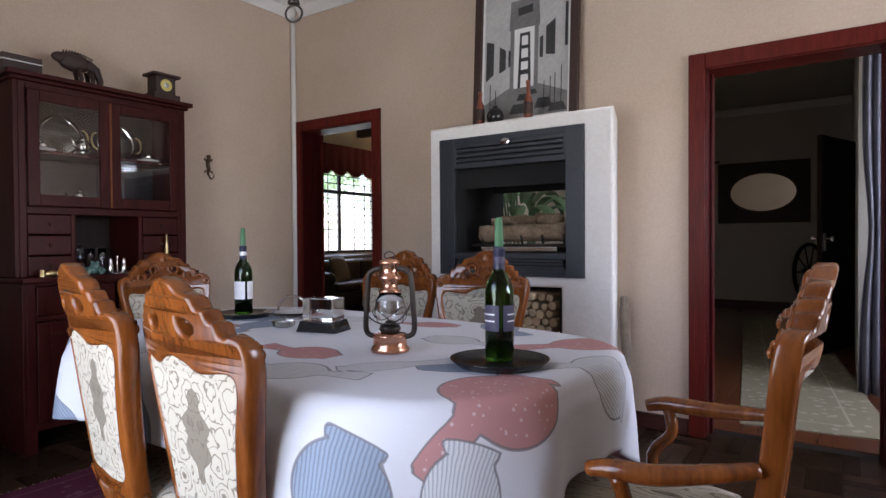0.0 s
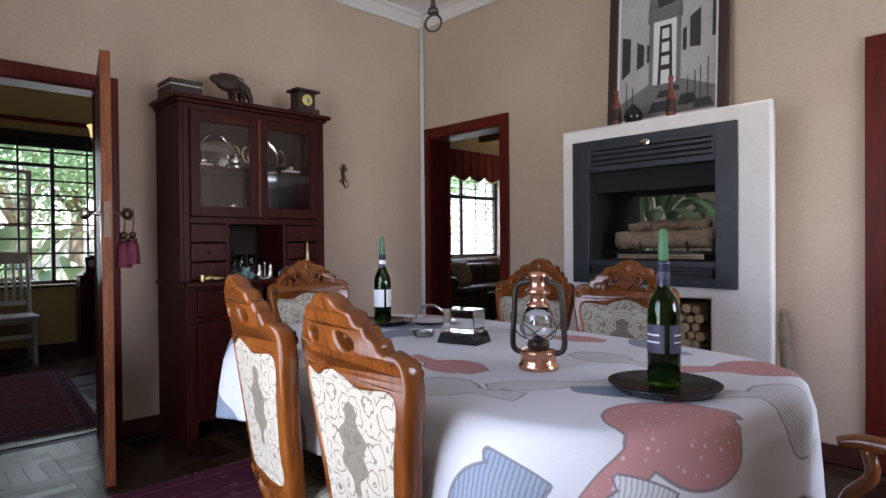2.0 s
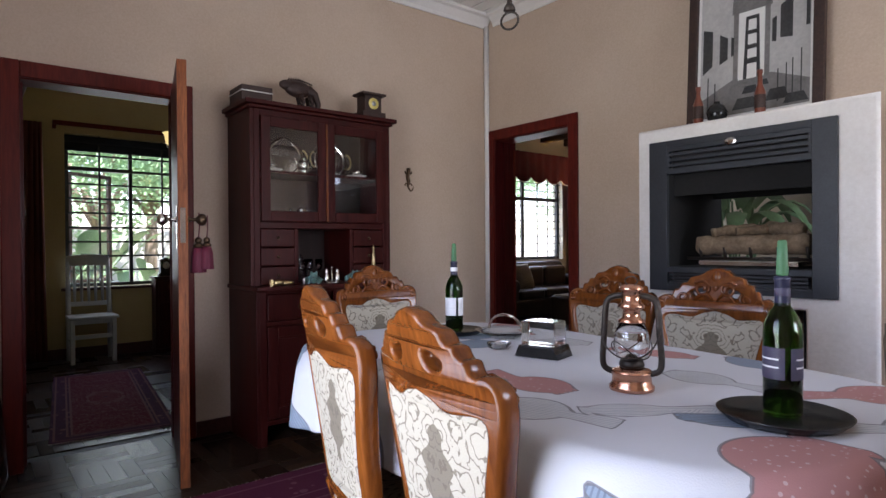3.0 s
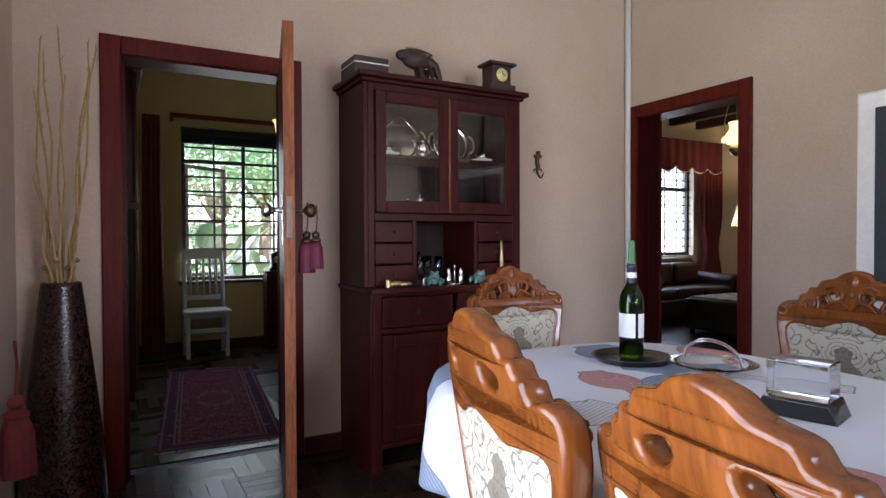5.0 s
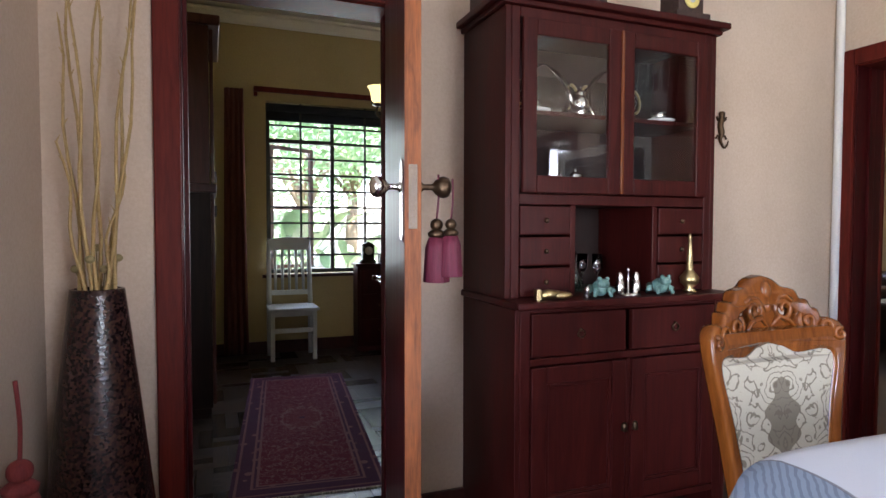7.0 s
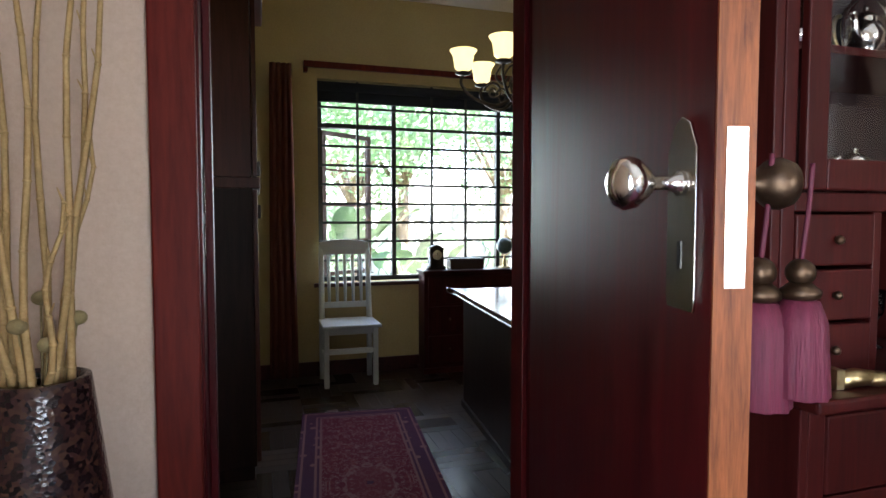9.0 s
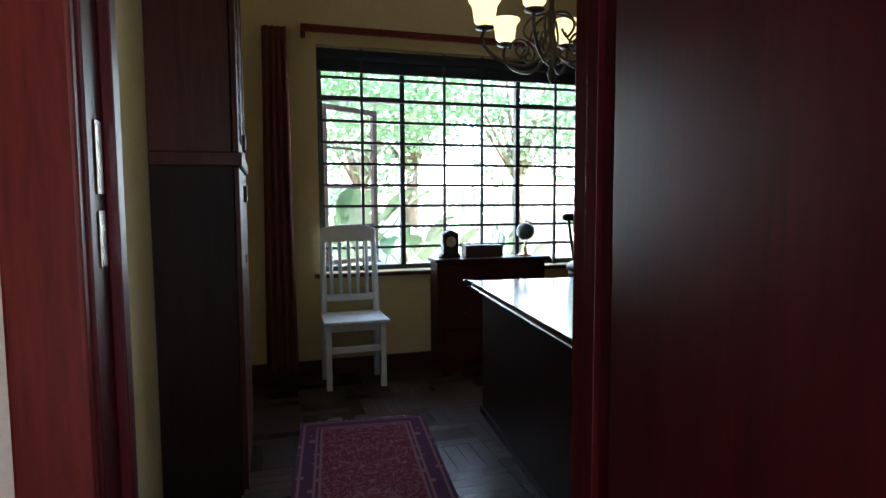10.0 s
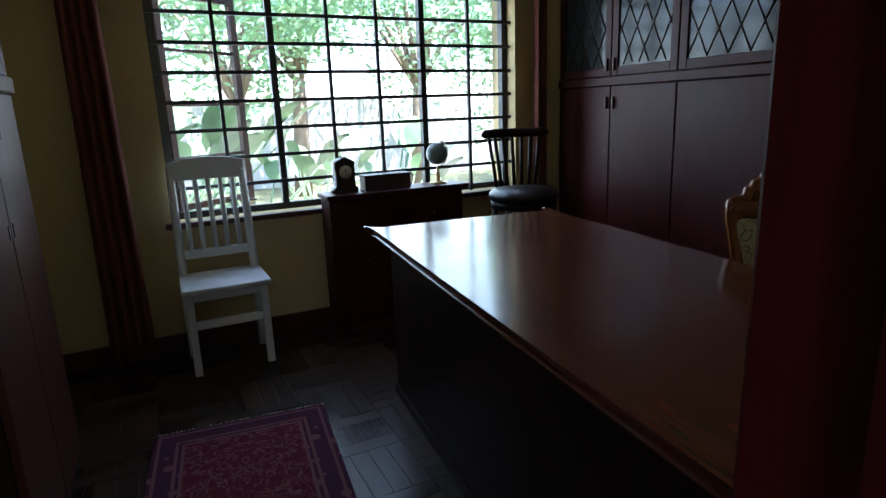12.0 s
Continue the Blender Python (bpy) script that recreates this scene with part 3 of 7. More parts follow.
structure("baseboard_study", boxes((-6.68, -6.66, 0.385, 3.44, 0, 0.11)), SKIRT, "dark stained wooden study skirting", 0.004, "baseboard")
structure("baseboard_hall", boxes((-2.19, 0.48, 10.18, 10.2, 0, 0.13)), SKIRT, "dark stained wooden hall skirting", 0.004, "baseboard")
structure("trim_conduit", tube([(-3.338, 3.718, 0.0), (-3.334, 3.716, 1.4), (-3.34, 3.718, 2.9)], 0.021), WHITE, "white painted pipe in the room corner", 0, "pipe")


def door_lining(name, m, width, height, depth, label, far_trim=True):
    """Lining and architrave of a doorway, local x across, y into the wall."""
    th = thing(name, m, label, "door frame", "", "structure")
    for s, nm in ((-1, "jamb"), (1, "jamb")):
        x0, x1 = sorted((s * width / 2, s * (width / 2 - 0.035)))
        part(nm, boxes((x0, x1, 0.0, depth, 0, height)), DOORWOOD, th, "", 0.003)
        a0, a1 = sorted((s * (width / 2 - 0.03), s * (width / 2 + 0.052)))
        part("architrave", boxes((a0, a1, -0.022, -0.0005, 0, height + 0.052)), JAMB, th, "", 0.005)
        b0, b1 = sorted((s * (width / 2 - 0.035), s * (width / 2 - 0.05)))
        part("door_stop", boxes((b0, b1, depth * 0.42, depth * 0.62, 0, height - 0.036)), DOORWOOD, th, "", 0.002)
    for a0, a1 in ((-width / 2 - 0.05, -width / 2 + 0.034), (width / 2 - 0.034, width / 2 + 0.05)) if far_trim else ():
        part("back_architrave", boxes((a0, a1, depth + 0.014, depth + 0.036, 0, height + 0.05)), JAMB, th, "", 0.004)
    part("head", boxes((-width / 2 + 0.036, width / 2 - 0.036, 0.0, depth, height - 0.035, height)), JAMB, th, "", 0.003)
    part("head_architrave", boxes((-width / 2 + 0.031, width / 2 - 0.031, -0.021, -0.0005, height - 0.03, height + 0.052)), JAMB, th, "", 0.005)
    return th


door_lining("door_frame_study", pose(-3.36, 0.9475, 0, 0, 0, 90), 0.795, 1.985, 0.172, "red-brown varnished frame of the study doorway", False)
study_frame = bpy.data.objects["door_frame_study"]
part("strike_plate", boxes((-0.3615, -0.3595, 0.03, 0.055, 1.12, 1.19), (-0.3615, -0.3595, 0.03, 0.055, 1.21, 1.3)), SILVER, study_frame, "worn nickel keeper plate", 0.002)
door_lining("door_frame_living", pose(-2.8825, 3.74, 0), 0.825, 1.99, 0.2, "red-brown varnished frame of the living room doorway")
door_lining("door_frame_hall", pose(0.2, 3.74, 0), 0.83, 1.985, 0.2, "red-brown varnished frame of the hall doorway")


# ---------------------------------------------------------------- windows
def bars(plane, u0, u1, z0, z1, us, zs, r=0.008):
    """A lattice of square steel bars in the plane x = plane."""
    bm = bmesh.new()
    for u in us:
        box(bm, plane - r, plane + r, u - r, u + r, z0, z1)
    for z in zs:
        box(bm, plane - r * 0.8, plane + r * 0.8, u0, u1, z - r, z + r)
    return bm


win = thing("window_1", pose(0, 0, 0), "wide black steel study window with burglar bars, one casement open", "window", "", "structure")
Y0, Y1, Z0, Z1, WX = 1.13, 3.24, 0.71, 2.25, -6.8
outer = part("window_frame", boxes((WX - 0.025, WX + 0.025, Y0, Y0 + 0.04, Z0, Z1), (WX - 0.025, WX + 0.025, Y1 - 0.04, Y1, Z0, Z1),
             (WX - 0.024, WX + 0.024, Y0 + 0.04, Y1 - 0.04, Z0, Z0 + 0.035), (WX - 0.024, WX + 0.024, Y0 + 0.04, Y1 - 0.04, Z1 - 0.04, Z1),
             (WX - 0.022, WX + 0.022, 1.72, 1.755, Z0 + 0.035, Z1 - 0.04), (WX - 0.022, WX + 0.022, 2.62, 2.655, Z0 + 0.035, Z1 - 0.04),
             (WX - 0.02, WX + 0.02, Y0 + 0.04, 1.72, 1.895, 1.935), (WX - 0.02, WX + 0.02, 1.755, 2.62, 1.905, 1.925), (WX - 0.02, WX + 0.02, 2.655, Y1 - 0.04, 1.895, 1.935)), STEEL, win)
part("burglar_bars", bars(WX + 0.06, Y0, Y1, Z0, Z1, (1.44, 2.04, 2.33, 2.93), [0.875 + 0.1467 * k for k in range(9)], 0.0095), STEEL, win, "black burglar bars")
for ya, yb in ((1.755, 2.62), (2.655, 3.2)):
    part("pane", boxes((WX - 0.003, WX + 0.003, ya, yb, 0.745, 1.895)), PANE, win).visible_shadow = False
for ya, yb in ((1.17, 1.72), (1.755, 2.62), (2.655, 3.2)):
    part("pane", boxes((WX - 0.003, WX + 0.003, ya, yb, 1.936, 2.21)), PANE, win).visible_shadow = False
casement = part("casement", boxes((-0.016, 0.016, 0, 0.035, 0.76, 1.9), (-0.016, 0.016, 0.475, 0.515, 0.76, 1.9), (-0.015, 0.015, 0.035, 0.475, 0.76, 0.795), (-0.015, 0.015, 0.035, 0.475, 1.865, 1.9),
                *[(-0.008, 0.008, 0.035, 0.475, z - 0.008, z + 0.008) for z in (1.04, 1.32, 1.6)]), RUSTSTEEL, win, "brown steel casement standing open")
casement.matrix_basis = pose(WX - 0.03, 1.17, -0.015, 0, 0, 33)
part("casement_pane", boxes((-0.003, 0.003, 0.036, 0.474, 0.796, 1.864)), PANE, casement).visible_shadow = False
part("casement_stay", tube([(0, 0.3, 0.778), (0.14, 0.42, 0.77)], 0.006), IRON, casement)
structure("window_sill", boxes((-6.94, -6.64, 1.09, 3.28, 0.68, 0.709)), SKIRT, "dark varnished window sill of the study", 0.004, "window sill")
single("roller_blind", tube([(-6.735, 1.14, 2.205), (-6.735, 3.23, 2.205)], 0.036, boxes((-6.743, -6.737, 1.14, 3.23, 2.10, 2.19), (-6.75, -6.73, 1.14, 3.23, 2.088, 2.102)), 12), PAINTBLIND, "dark roller blind rolled up above the study window", "blind")
rail = thing("curtain_rail", pose(0, 0, 0), "red-brown wooden curtain rail above the study window", "curtain rail")
part("rail_board", boxes((-6.63, -6.6, 1.03, 3.38, 2.31, 2.355)), JAMB, rail, "", 0.004)
for y in (1.03, 3.35):
    part("bracket", boxes((-6.68, -6.63, y, y + 0.03, 2.28, 2.357)), JAMB, rail, "", 0.003)

lwin = thing("window_2", pose(0, 0, 0), "black steel barred living room window", "window", "", "structure")
part("window_frame", boxes((-6.77, -6.73, 6.85, 6.9, 0.85, 2.3), (-6.77, -6.73, 8.6, 8.65, 0.85, 2.3), (-6.768, -6.732, 6.9, 8.6, 0.85, 0.9), (-6.768, -6.732, 6.9, 8.6, 2.25, 2.3), (-6.768, -6.732, 7.7, 7.76, 0.9, 2.25), (-6.766, -6.734, 6.9, 8.6, 1.86, 1.92)), STEEL, lwin)
part("burglar_bars", bars(-6.7, 6.85, 8.65, 0.85, 2.3, (7.15, 7.42, 8.05, 8.32), [0.99 + 0.13 * k for k in range(10)], 0.007), STEEL, lwin)
part("pane", boxes((-6.753, -6.747, 6.9, 8.6, 0.9, 2.25)), PANE, lwin).visible_shadow = False

# window out of view, added round the hall lamp
hwin = thing("window_3", pose(0, 0, 0), "small steel hall window, unseen, added to light the hall", "window", "", "structure")
part("window_frame", boxes((1.66, 1.69, 4.1, 4.14, 0.9, 2.1), (1.66, 1.69, 4.96, 5.0, 0.9, 2.1), (1.661, 1.689, 4.14, 4.96, 0.9, 0.94), (1.661, 1.689, 4.14, 4.96, 2.06, 2.1)), STEEL, hwin)
pdoor = thing("door_1", pose(0, 0, 0), "dark wooden glazed patio door frame", "patio door", "", "structure")
part("door_frame", boxes((-1.6, -1.53, -0.02, 0.06, 0, 2.15), (-0.27, -0.2, -0.02, 0.06, 0, 2.15), (-1.53, -0.27, -0.02, 0.06, 2.08, 2.15), (-0.93, -0.87, -0.02, 0.06, 0.0, 2.08)), JAMB, pdoor)
ewin = thing("window_4", pose(0, 0, 0), "dark framed dining room window", "window", "", "structure")
part("window_frame", boxes((2.68, 2.73, 1.75, 1.8, 0.85, 2.1), (2.68, 2.73, 3.2, 3.25, 0.85, 2.1), (2.68, 2.73, 1.8, 3.2, 0.85, 0.9), (2.68, 2.73, 1.8, 3.2, 2.05, 2.1), (2.68, 2.73, 2.47, 2.53, 0.9, 2.05)), STEEL, ewin)

# ---------------------------------------------------------------- outside
bm = bmesh.new()
bmesh.ops.create_grid(bm, x_segments=2, y_segments=2, size=400, matrix=Matrix.Translation((0, 0, -0.16)))
single("ground", bm, SOIL, "dry grassy garden ground round the house", "ground", None, 0, "structure")
single("pavement", boxes((-10.5, -6.9, -1, 10.5, -0.3, -0.1)), PAVING, "pale paved strip along the house", "pavement", None, 0, "structure")
single("garden_wall", boxes((-15.3, -15.0, -12, 22, -0.16, 1.5)), MASONRY, "pale plastered garden wall behind the shrubs", "garden wall", None, 0.02, "structure")


def strap_plant(at, count, height, seed):
    """A clump of paddle leaves on long stalks."""
    rnd = random.Random(seed)
    th = thing("paddle_leaf_plant", pose(*at), "clump of grey-green paddle-shaped garden leaves", "plant", "garden plants")
    for _ in range(count):
        a, tilt, h = rnd.uniform(0, 6.28), rnd.uniform(0.1, 0.5), height * rnd.uniform(0.6, 1.0)
        base = Vector((math.cos(a) * 0.15, math.sin(a) * 0.15, 0))
        outw = Vector((math.cos(a), math.sin(a), 0))
        tip = base + outw * (tilt * h) + Vector((0, 0, h * 0.62))
        bm = tube([base, base + outw * tilt * h * 0.35 + Vector((0, 0, h * 0.35)), tip], [0.016, 0.013, 0.008], None, 5)
        across = Vector((-outw.y, outw.x, 0))
        prev = None
        for k in range(8):
            t = k / 7
            c = tip + outw * (tilt * h * 0.55 * t) + Vector((0, 0, h * 0.38 * (t - 0.45 * t * t)))
            w = 0.14 * height / 1.5 * math.sin(math.pi * min(1, 0.08 + 0.92 * t)) ** 0.7 + 0.002
            row = [bm.verts.new(c - across * w + Vector((0, 0, 0.03))), bm.verts.new(c), bm.verts.new(c + across * w + Vector((0, 0, 0.03)))]
            if prev:
                for i in (0, 1):
                    bm.faces.new((prev[i], prev[i + 1], row[i + 1], row[i])).smooth = True
            prev = row
        part("leaf", bm, LEAF, th)
    return th


for i, (x, y, h) in enumerate(((-9.6, 1.15, 1.9), (-9.9, 2.05, 1.6), (-10.6, 2.9, 1.4), (-9.8, 0.4, 1.7), (-9.8, 3.6, 1.6), (-10.3, 1.5, 2.0))):
    strap_plant((x, y, -0.16), 11, h, 40 + i)


def tree(at, height, radius, leaves, seed):
    rnd = random.Random(seed)
    th = thing("garden_tree", pose(*at), "leafy green garden tree with a forked trunk", "tree", "garden trees")
    bm = tube([(0, 0, 0), (0.08, 0.05, height * 0.3), (0.05, 0.1, height * 0.62)], [0.16, 0.12, 0.07])
    tips = []
    for k in range(9):
        a = k * 2.4
        t = Vector((math.cos(a) * radius * 0.6, math.sin(a) * radius * 0.6, height * (0.55 + 0.3 * rnd.random())))
        tube([(0.06, 0.06, height * 0.36), t * 0.55 + Vector((0, 0, height * 0.22)), t], [0.06, 0.04, 0.015], bm, 6)
        tips.append(t)
    part("trunk", bm, BARK, th)
    verts, faces = [], []
    clumps = [t + Vector((rnd.gauss(0, 1), rnd.gauss(0, 1), rnd.gauss(0, 0.8))) * radius * 0.3 for t in tips for _ in range(7)]
    for _ in range(leaves):
        c = rnd.choice(clumps) + Vector((rnd.gauss(0, 1), rnd.gauss(0, 1), rnd.gauss(0, 0.8))) * radius * 0.13
        d = Vector((rnd.gauss(0, 1), rnd.gauss(0, 1), rnd.gauss(0, 0.6))).normalized() * rnd.uniform(0.04, 0.08)
        s = d.orthogonal().normalized() * d.length * 0.4
        i = len(verts)
        verts += [c - d, c + s, c + d, c - s]
        faces.append((i, i + 1, i + 2, i + 3))
    me = bpy.data.meshes.new("crown")
    me.from_pydata(verts, [], faces)
    me.materials.append(LEAF2)
    new("crown", me).parent = th


for i, (x, y, h, r) in enumerate(((-12.2, 2.2, 4.2, 1.7), (-13.2, 5.4, 4.8, 1.9), (-12.8, -1.2, 4.4, 1.8), (-12.5, 9.0, 4.5, 1.8), (-12.9, 12.5, 4.6, 1.8), (-13.6, 3.4, 5.2, 2.1), (-13.8, 0.8, 5.2, 2.1), (-12.0, 7.2, 3.9, 1.7))):
    tree((x, y, -0.16), h, r, 6500, 90 + i)


# ---------------------------------------------------------------- dining room: chairs
def lean_back(bm, rake=0.15, bulge=0.045):
    """Lean and curve a chair back: its top goes back, its middle bulges away from the sitter."""
    for v in bm.verts:
        v.co.y += -0.215 - rake * (v.co.z - 0.42) - bulge * (1 - (v.co.x / 0.24) ** 2)
    return bm


def chair_parts(th, arms, rake=0.15):
    def back_bend(bm):
        return lean_back(bm, rake)

    wd = CHAIRWOOD
    outer = smooth_line([(0.165, 0.40), (0.17, 0.52), (0.185, 0.64), (0.205, 0.76), (0.222, 0.85), (0.219, 0.905), (0.19, 0.925), (0.168, 0.922), (0.158, 0.948), (0.142, 0.952), (0.132, 0.972), (0.112, 0.976), (0.098, 0.998), (0.06, 1.008), (0.035, 1.026), (0.0, 1.036)], 4)
    inner = smooth_line([(0.0, 0.505), (0.128, 0.505), (0.142, 0.60), (0.162, 0.72), (0.184, 0.815), (0.168, 0.845), (0.09, 0.838), (0.045, 0.856), (0.0, 0.866)], 4)
    out_line = [(0.0, 0.46)] + [(0.12, 0.46)] + [(p.x, p.y) for p in (Vector((*q, 0)) for q in [(a[0], a[1]) for a in outer])]
    hole = [(a[0], a[1]) for a in inner]
    hole_r = [(0.068 + 0.027 * math.cos(a) + 0.007 * math.sin(a), 0.937 + 0.015 * math.sin(a) - 0.009 * math.cos(a) + 0.003 * math.cos(2 * a)) for a in (k * 0.3927 for k in range(16))]
    hole_l = [(-x, z) for x, z in hole_r]
    part("back_frame", back_bend(slab([mirrored(out_line), mirrored(hole), hole_r, hole_l], 0.044, 0.009)), wd, th, "carved frame with a pierced scroll crest")
    part("backrest", back_bend(slab([mirrored([(x * 1.03, 0.69 + (z - 0.69) * 1.02) for x, z in hole])], 0.034, 0.006)), FABRIC, th, "cream scroll-patterned upholstery")
    bm = bmesh.new()
    for s in (-1, 1):
        for cx, cz, r0, turns, a0 in ((0.05, 0.952, 0.034, 1.5, 0.6), (0.118, 0.918, 0.026, 1.4, 2.2), (0.165, 0.905, 0.024, 1.3, 3.0), (0.2, 0.885, 0.016, 1.2, 1.0)):
            pts = []
            for k in range(15):
                t = k / 14
                a = a0 + t * turns * 6.283
                r = r0 * (1 - 0.72 * t)
                pts.append((s * (cx + r * math.cos(a)), 0.024 + 0.006 * t, cz + r * math.sin(a)))
            tube(pts, [0.0075 * (1 - 0.4 * k / 14) for k in range(15)], bm, 6)
        tube([(s * 0.008, 0.024, 0.91), (s * 0.03, 0.028, 0.935), (s * 0.06, 0.026, 0.925), (s * 0.09, 0.024, 0.895)], [0.004, 0.008, 0.007, 0.003], bm, 6)
    ball((0, 0.024, 1.0), 0.017, bm, (1, 0.6, 1.3))
    ball((0, 0.024, 0.962), 0.012, bm, (1, 0.7, 1.5))
    part("carving", back_bend(bm), wd, th)
    part("back_rail", back_bend(slab([[(-0.165, 0.425), (0.165, 0.425), (0.16, 0.452), (-0.16, 0.452)]], 0.03, 0.004)), wd, th)
    seat = smooth_line([(-0.2, -0.2), (0.0, -0.22), (0.2, -0.2), (0.235, 0.1), (0.225, 0.22), (0.0, 0.245), (-0.225, 0.22), (-0.235, 0.1)], 5, True)
    bm = bmesh.new()
    rows = []
    for sc, z in ((0.97, 0.405), (1.0, 0.42), (1.0, 0.44), (0.94, 0.462), (0.75, 0.474), (0.4, 0.479)):
        rows.append([bm.verts.new((p.x * sc, p.y * sc, z)) for p in seat])
    for a, b in zip(rows, rows[1:]):
        for k in range(len(seat)):
            bm.faces.new((a[k], a[(k + 1) % len(seat)], b[(k + 1) % len(seat)], b[k])).smooth = True
    bm.faces.new(rows[0][::-1])
    bm.faces.new(rows[-1])
    part("seat", bm, FABRIC, th, "padded cream scroll-patterned seat")
    bm = bmesh.new()
    rows = [[bm.verts.new((p.x * sc, p.y * sc, z)) for p in seat] for sc, z in ((0.96, 0.335), (1.0, 0.345), (1.02, 0.4), (0.99, 0.408))]
    for a, b in zip(rows, rows[1:]):
        for k in range(len(seat)):
            bm.faces.new((a[k], a[(k + 1) % len(seat)], b[(k + 1) % len(seat)], b[k])).smooth = True
    bm.faces.new(rows[0][::-1])
    bm.faces.new(rows[-1])
    part("seat_frame", bm, wd, th)
    for s in (-1, 1):
        part("leg", tube(smooth_line([(s * 0.19, 0.19, 0.36), (s * 0.215, 0.215, 0.28), (s * 0.2, 0.2, 0.13), (s * 0.205, 0.21, 0.03), (s * 0.21, 0.215, 0.0)], 4), [0.034, 0.036, 0.037, 0.036, 0.034, 0.031, 0.028, 0.025, 0.022, 0.02, 0.018, 0.019, 0.021, 0.024, 0.026, 0.026, 0.024], None, 10), wd, th)
        part("leg", tube([(s * 0.162, -0.255, 0.47), (s * 0.165, -0.215, 0.36), (s * 0.165, -0.23, 0.2), (s * 0.17, -0.285, 0.0)], [0.022, 0.026, 0.023, 0.019], None, 10), wd, th)
        if arms:
            line = smooth_line([(s * 0.19, -0.255, 0.665), (s * 0.225, -0.16, 0.65), (s * 0.25, -0.08, 0.642), (s * 0.255, -0.01, 0.642), (s * 0.25, 0.035, 0.632)], 6)
            bm = tube(line, [0.015 + 0.006 * math.sin(3.14 * k / (len(line) - 1)) for k in range(len(line))], None, 10)
            arm = part("armrest", bm, wd, th)
            part("arm_support", tube(smooth_line([(s * 0.235, 0.0, 0.40), (s * 0.255, 0.02, 0.5), (s * 0.242, -0.03, 0.57), (s * 0.252, -0.02, 0.63)], 4), 0.016, None, 8), wd, arm)


def dining_chair(m):
    th = thing("dining_chair", m, "amber varnished carved dining chair with cream patterned upholstery", "chair", "chairs round the table")
    chair_parts(th, False)
    return th


LOW = Matrix.Diagonal((1, 1, 0.98, 1))
first = dining_chair(pose(-1.06, 1.39, 0, 0, 0, -11) @ LOW)
copy_thing(first, pose(-0.655, 1.39, 0, 0, 0, -7) @ LOW)
copy_thing(first, pose(-1.355, 2.30, 0, 0, 0, 178))
copy_thing(first, pose(-0.865, 2.30, 0, 0, 0, 184))
copy_thing(first, pose(-1.95, 1.945, 0, 0, 0, -90))
carver = thing("carver_chair", pose(0.04, 1.72, 0, 0, 0, 93) @ LOW, "amber varnished carved armchair with patterned upholstery at the table end", "armchair", "chairs round the table")
chair_parts(carver, True, 0.16)

# ---------------------------------------------------------------- dining room: table and cloth
TX, TY, HX, HY = -0.99, 1.735, 0.915, 0.525
table = thing("dining_table", pose(TX, TY, 0, 0, 0, -3.5), "long dark wooden dining table under a cloth", "table")


def rounded(a, hx, hy, n=3.8):
    c, s = math.cos(a), math.sin(a)
    r = (abs(c / hx) ** n + abs(s / hy) ** n) ** (-1 / n)
    return r * c, r * s


bm = bmesh.new()
rings = [[bm.verts.new((*rounded(2 * math.pi * k / 64, HX - 0.008, HY - 0.008), z)) for k in range(64)] for z in (0.715, 0.752)]
for k in range(64):
    bm.faces.new((rings[0][k], rings[0][(k + 1) % 64], rings[1][(k + 1) % 64], rings[1][k]))
bm.faces.new(rings[0][::-1])
bm.faces.new(rings[1])
part("tabletop", bm, CHAIRDARK, table)
part("apron", boxes((-0.72, 0.72, -0.36, 0.36, 0.62, 0.715)), CHAIRDARK, table, "", 0.004)
for sx in (-0.66, 0.66):
    for sy in (-0.3, 0.3):
        part("leg", lathe([(0.03, 0), (0.036, 0.05), (0.026, 0.1), (0.045, 0.3), (0.05, 0.5), (0.035, 0.58), (0.05, 0.62)], (sx, sy, 0), 14), CHAIRDARK, table)


def vessel(u, v, cx, cy, turn, size, slim):
    """Distance to a gourd-shaped vessel's outline, and the place along its stripes."""
    ca, sa = math.cos(turn), math.sin(turn)
    x, y = ((u - cx) * ca + (v - cy) * sa) / size, (-(u - cx) * sa + (v - cy) * ca) / size
    body = (math.hypot(x / (0.62 * slim), y / 0.62) - 1) * 0.45
    neck = max(abs(x) - (0.16 + 0.22 * max(0.0, -y - 0.75) * slim), -y - 1.35, y)
    lip = max(abs(x) - 0.34 * slim, abs(y - 0.62) - 0.07)
    return min(body, neck, lip) * size, x * size


PINK = ((0.86, -0.26, 0.1, 0.2, 1.05), (0.22, -0.23, -1.57, 0.15, 0.8), (0.79, 0.34, -0.7, 0.19, 0.8), (0.17, 0.38, -1.3, 0.14, 0.7), (-0.6, 0.42, 1.2, 0.16, 0.8), (-0.45, -0.1, 1.4, 0.15, 0.8))
BLUE = ((0.70, -0.66, 0.0, 0.19, 1.15), (0.65, -0.12, 2.4, 0.15, 0.8), (-0.5, 0.12, 2.6, 0.15, 0.8), (-0.87, -0.5, 0.8, 0.34, 1.2), (-0.72, 0.16, 1.5, 0.2, 1.0), (-0.35, 0.02, 0.4, 0.14, 0.9), (-0.1, -0.7, 0.2, 0.19, 1.0), (0.4, 0.46, 1.0, 0.14, 0.7))
WHITEP = ((1.0, -0.5, 0.7, 0.2, 1.05), (0.95, 0.12, -0.8, 0.17, 0.9), (0.5, -0.24, 2.5, 0.15, 0.5), (0.36, -0.4, 1.9, 0.15, 0.9), (0.42, 0.16, 1.6, 0.14, 0.8), (-0.25, -0.35, 0.4, 0.15, 0.8), (-0.2, 0.3, 5.2, 0.15, 0.8))
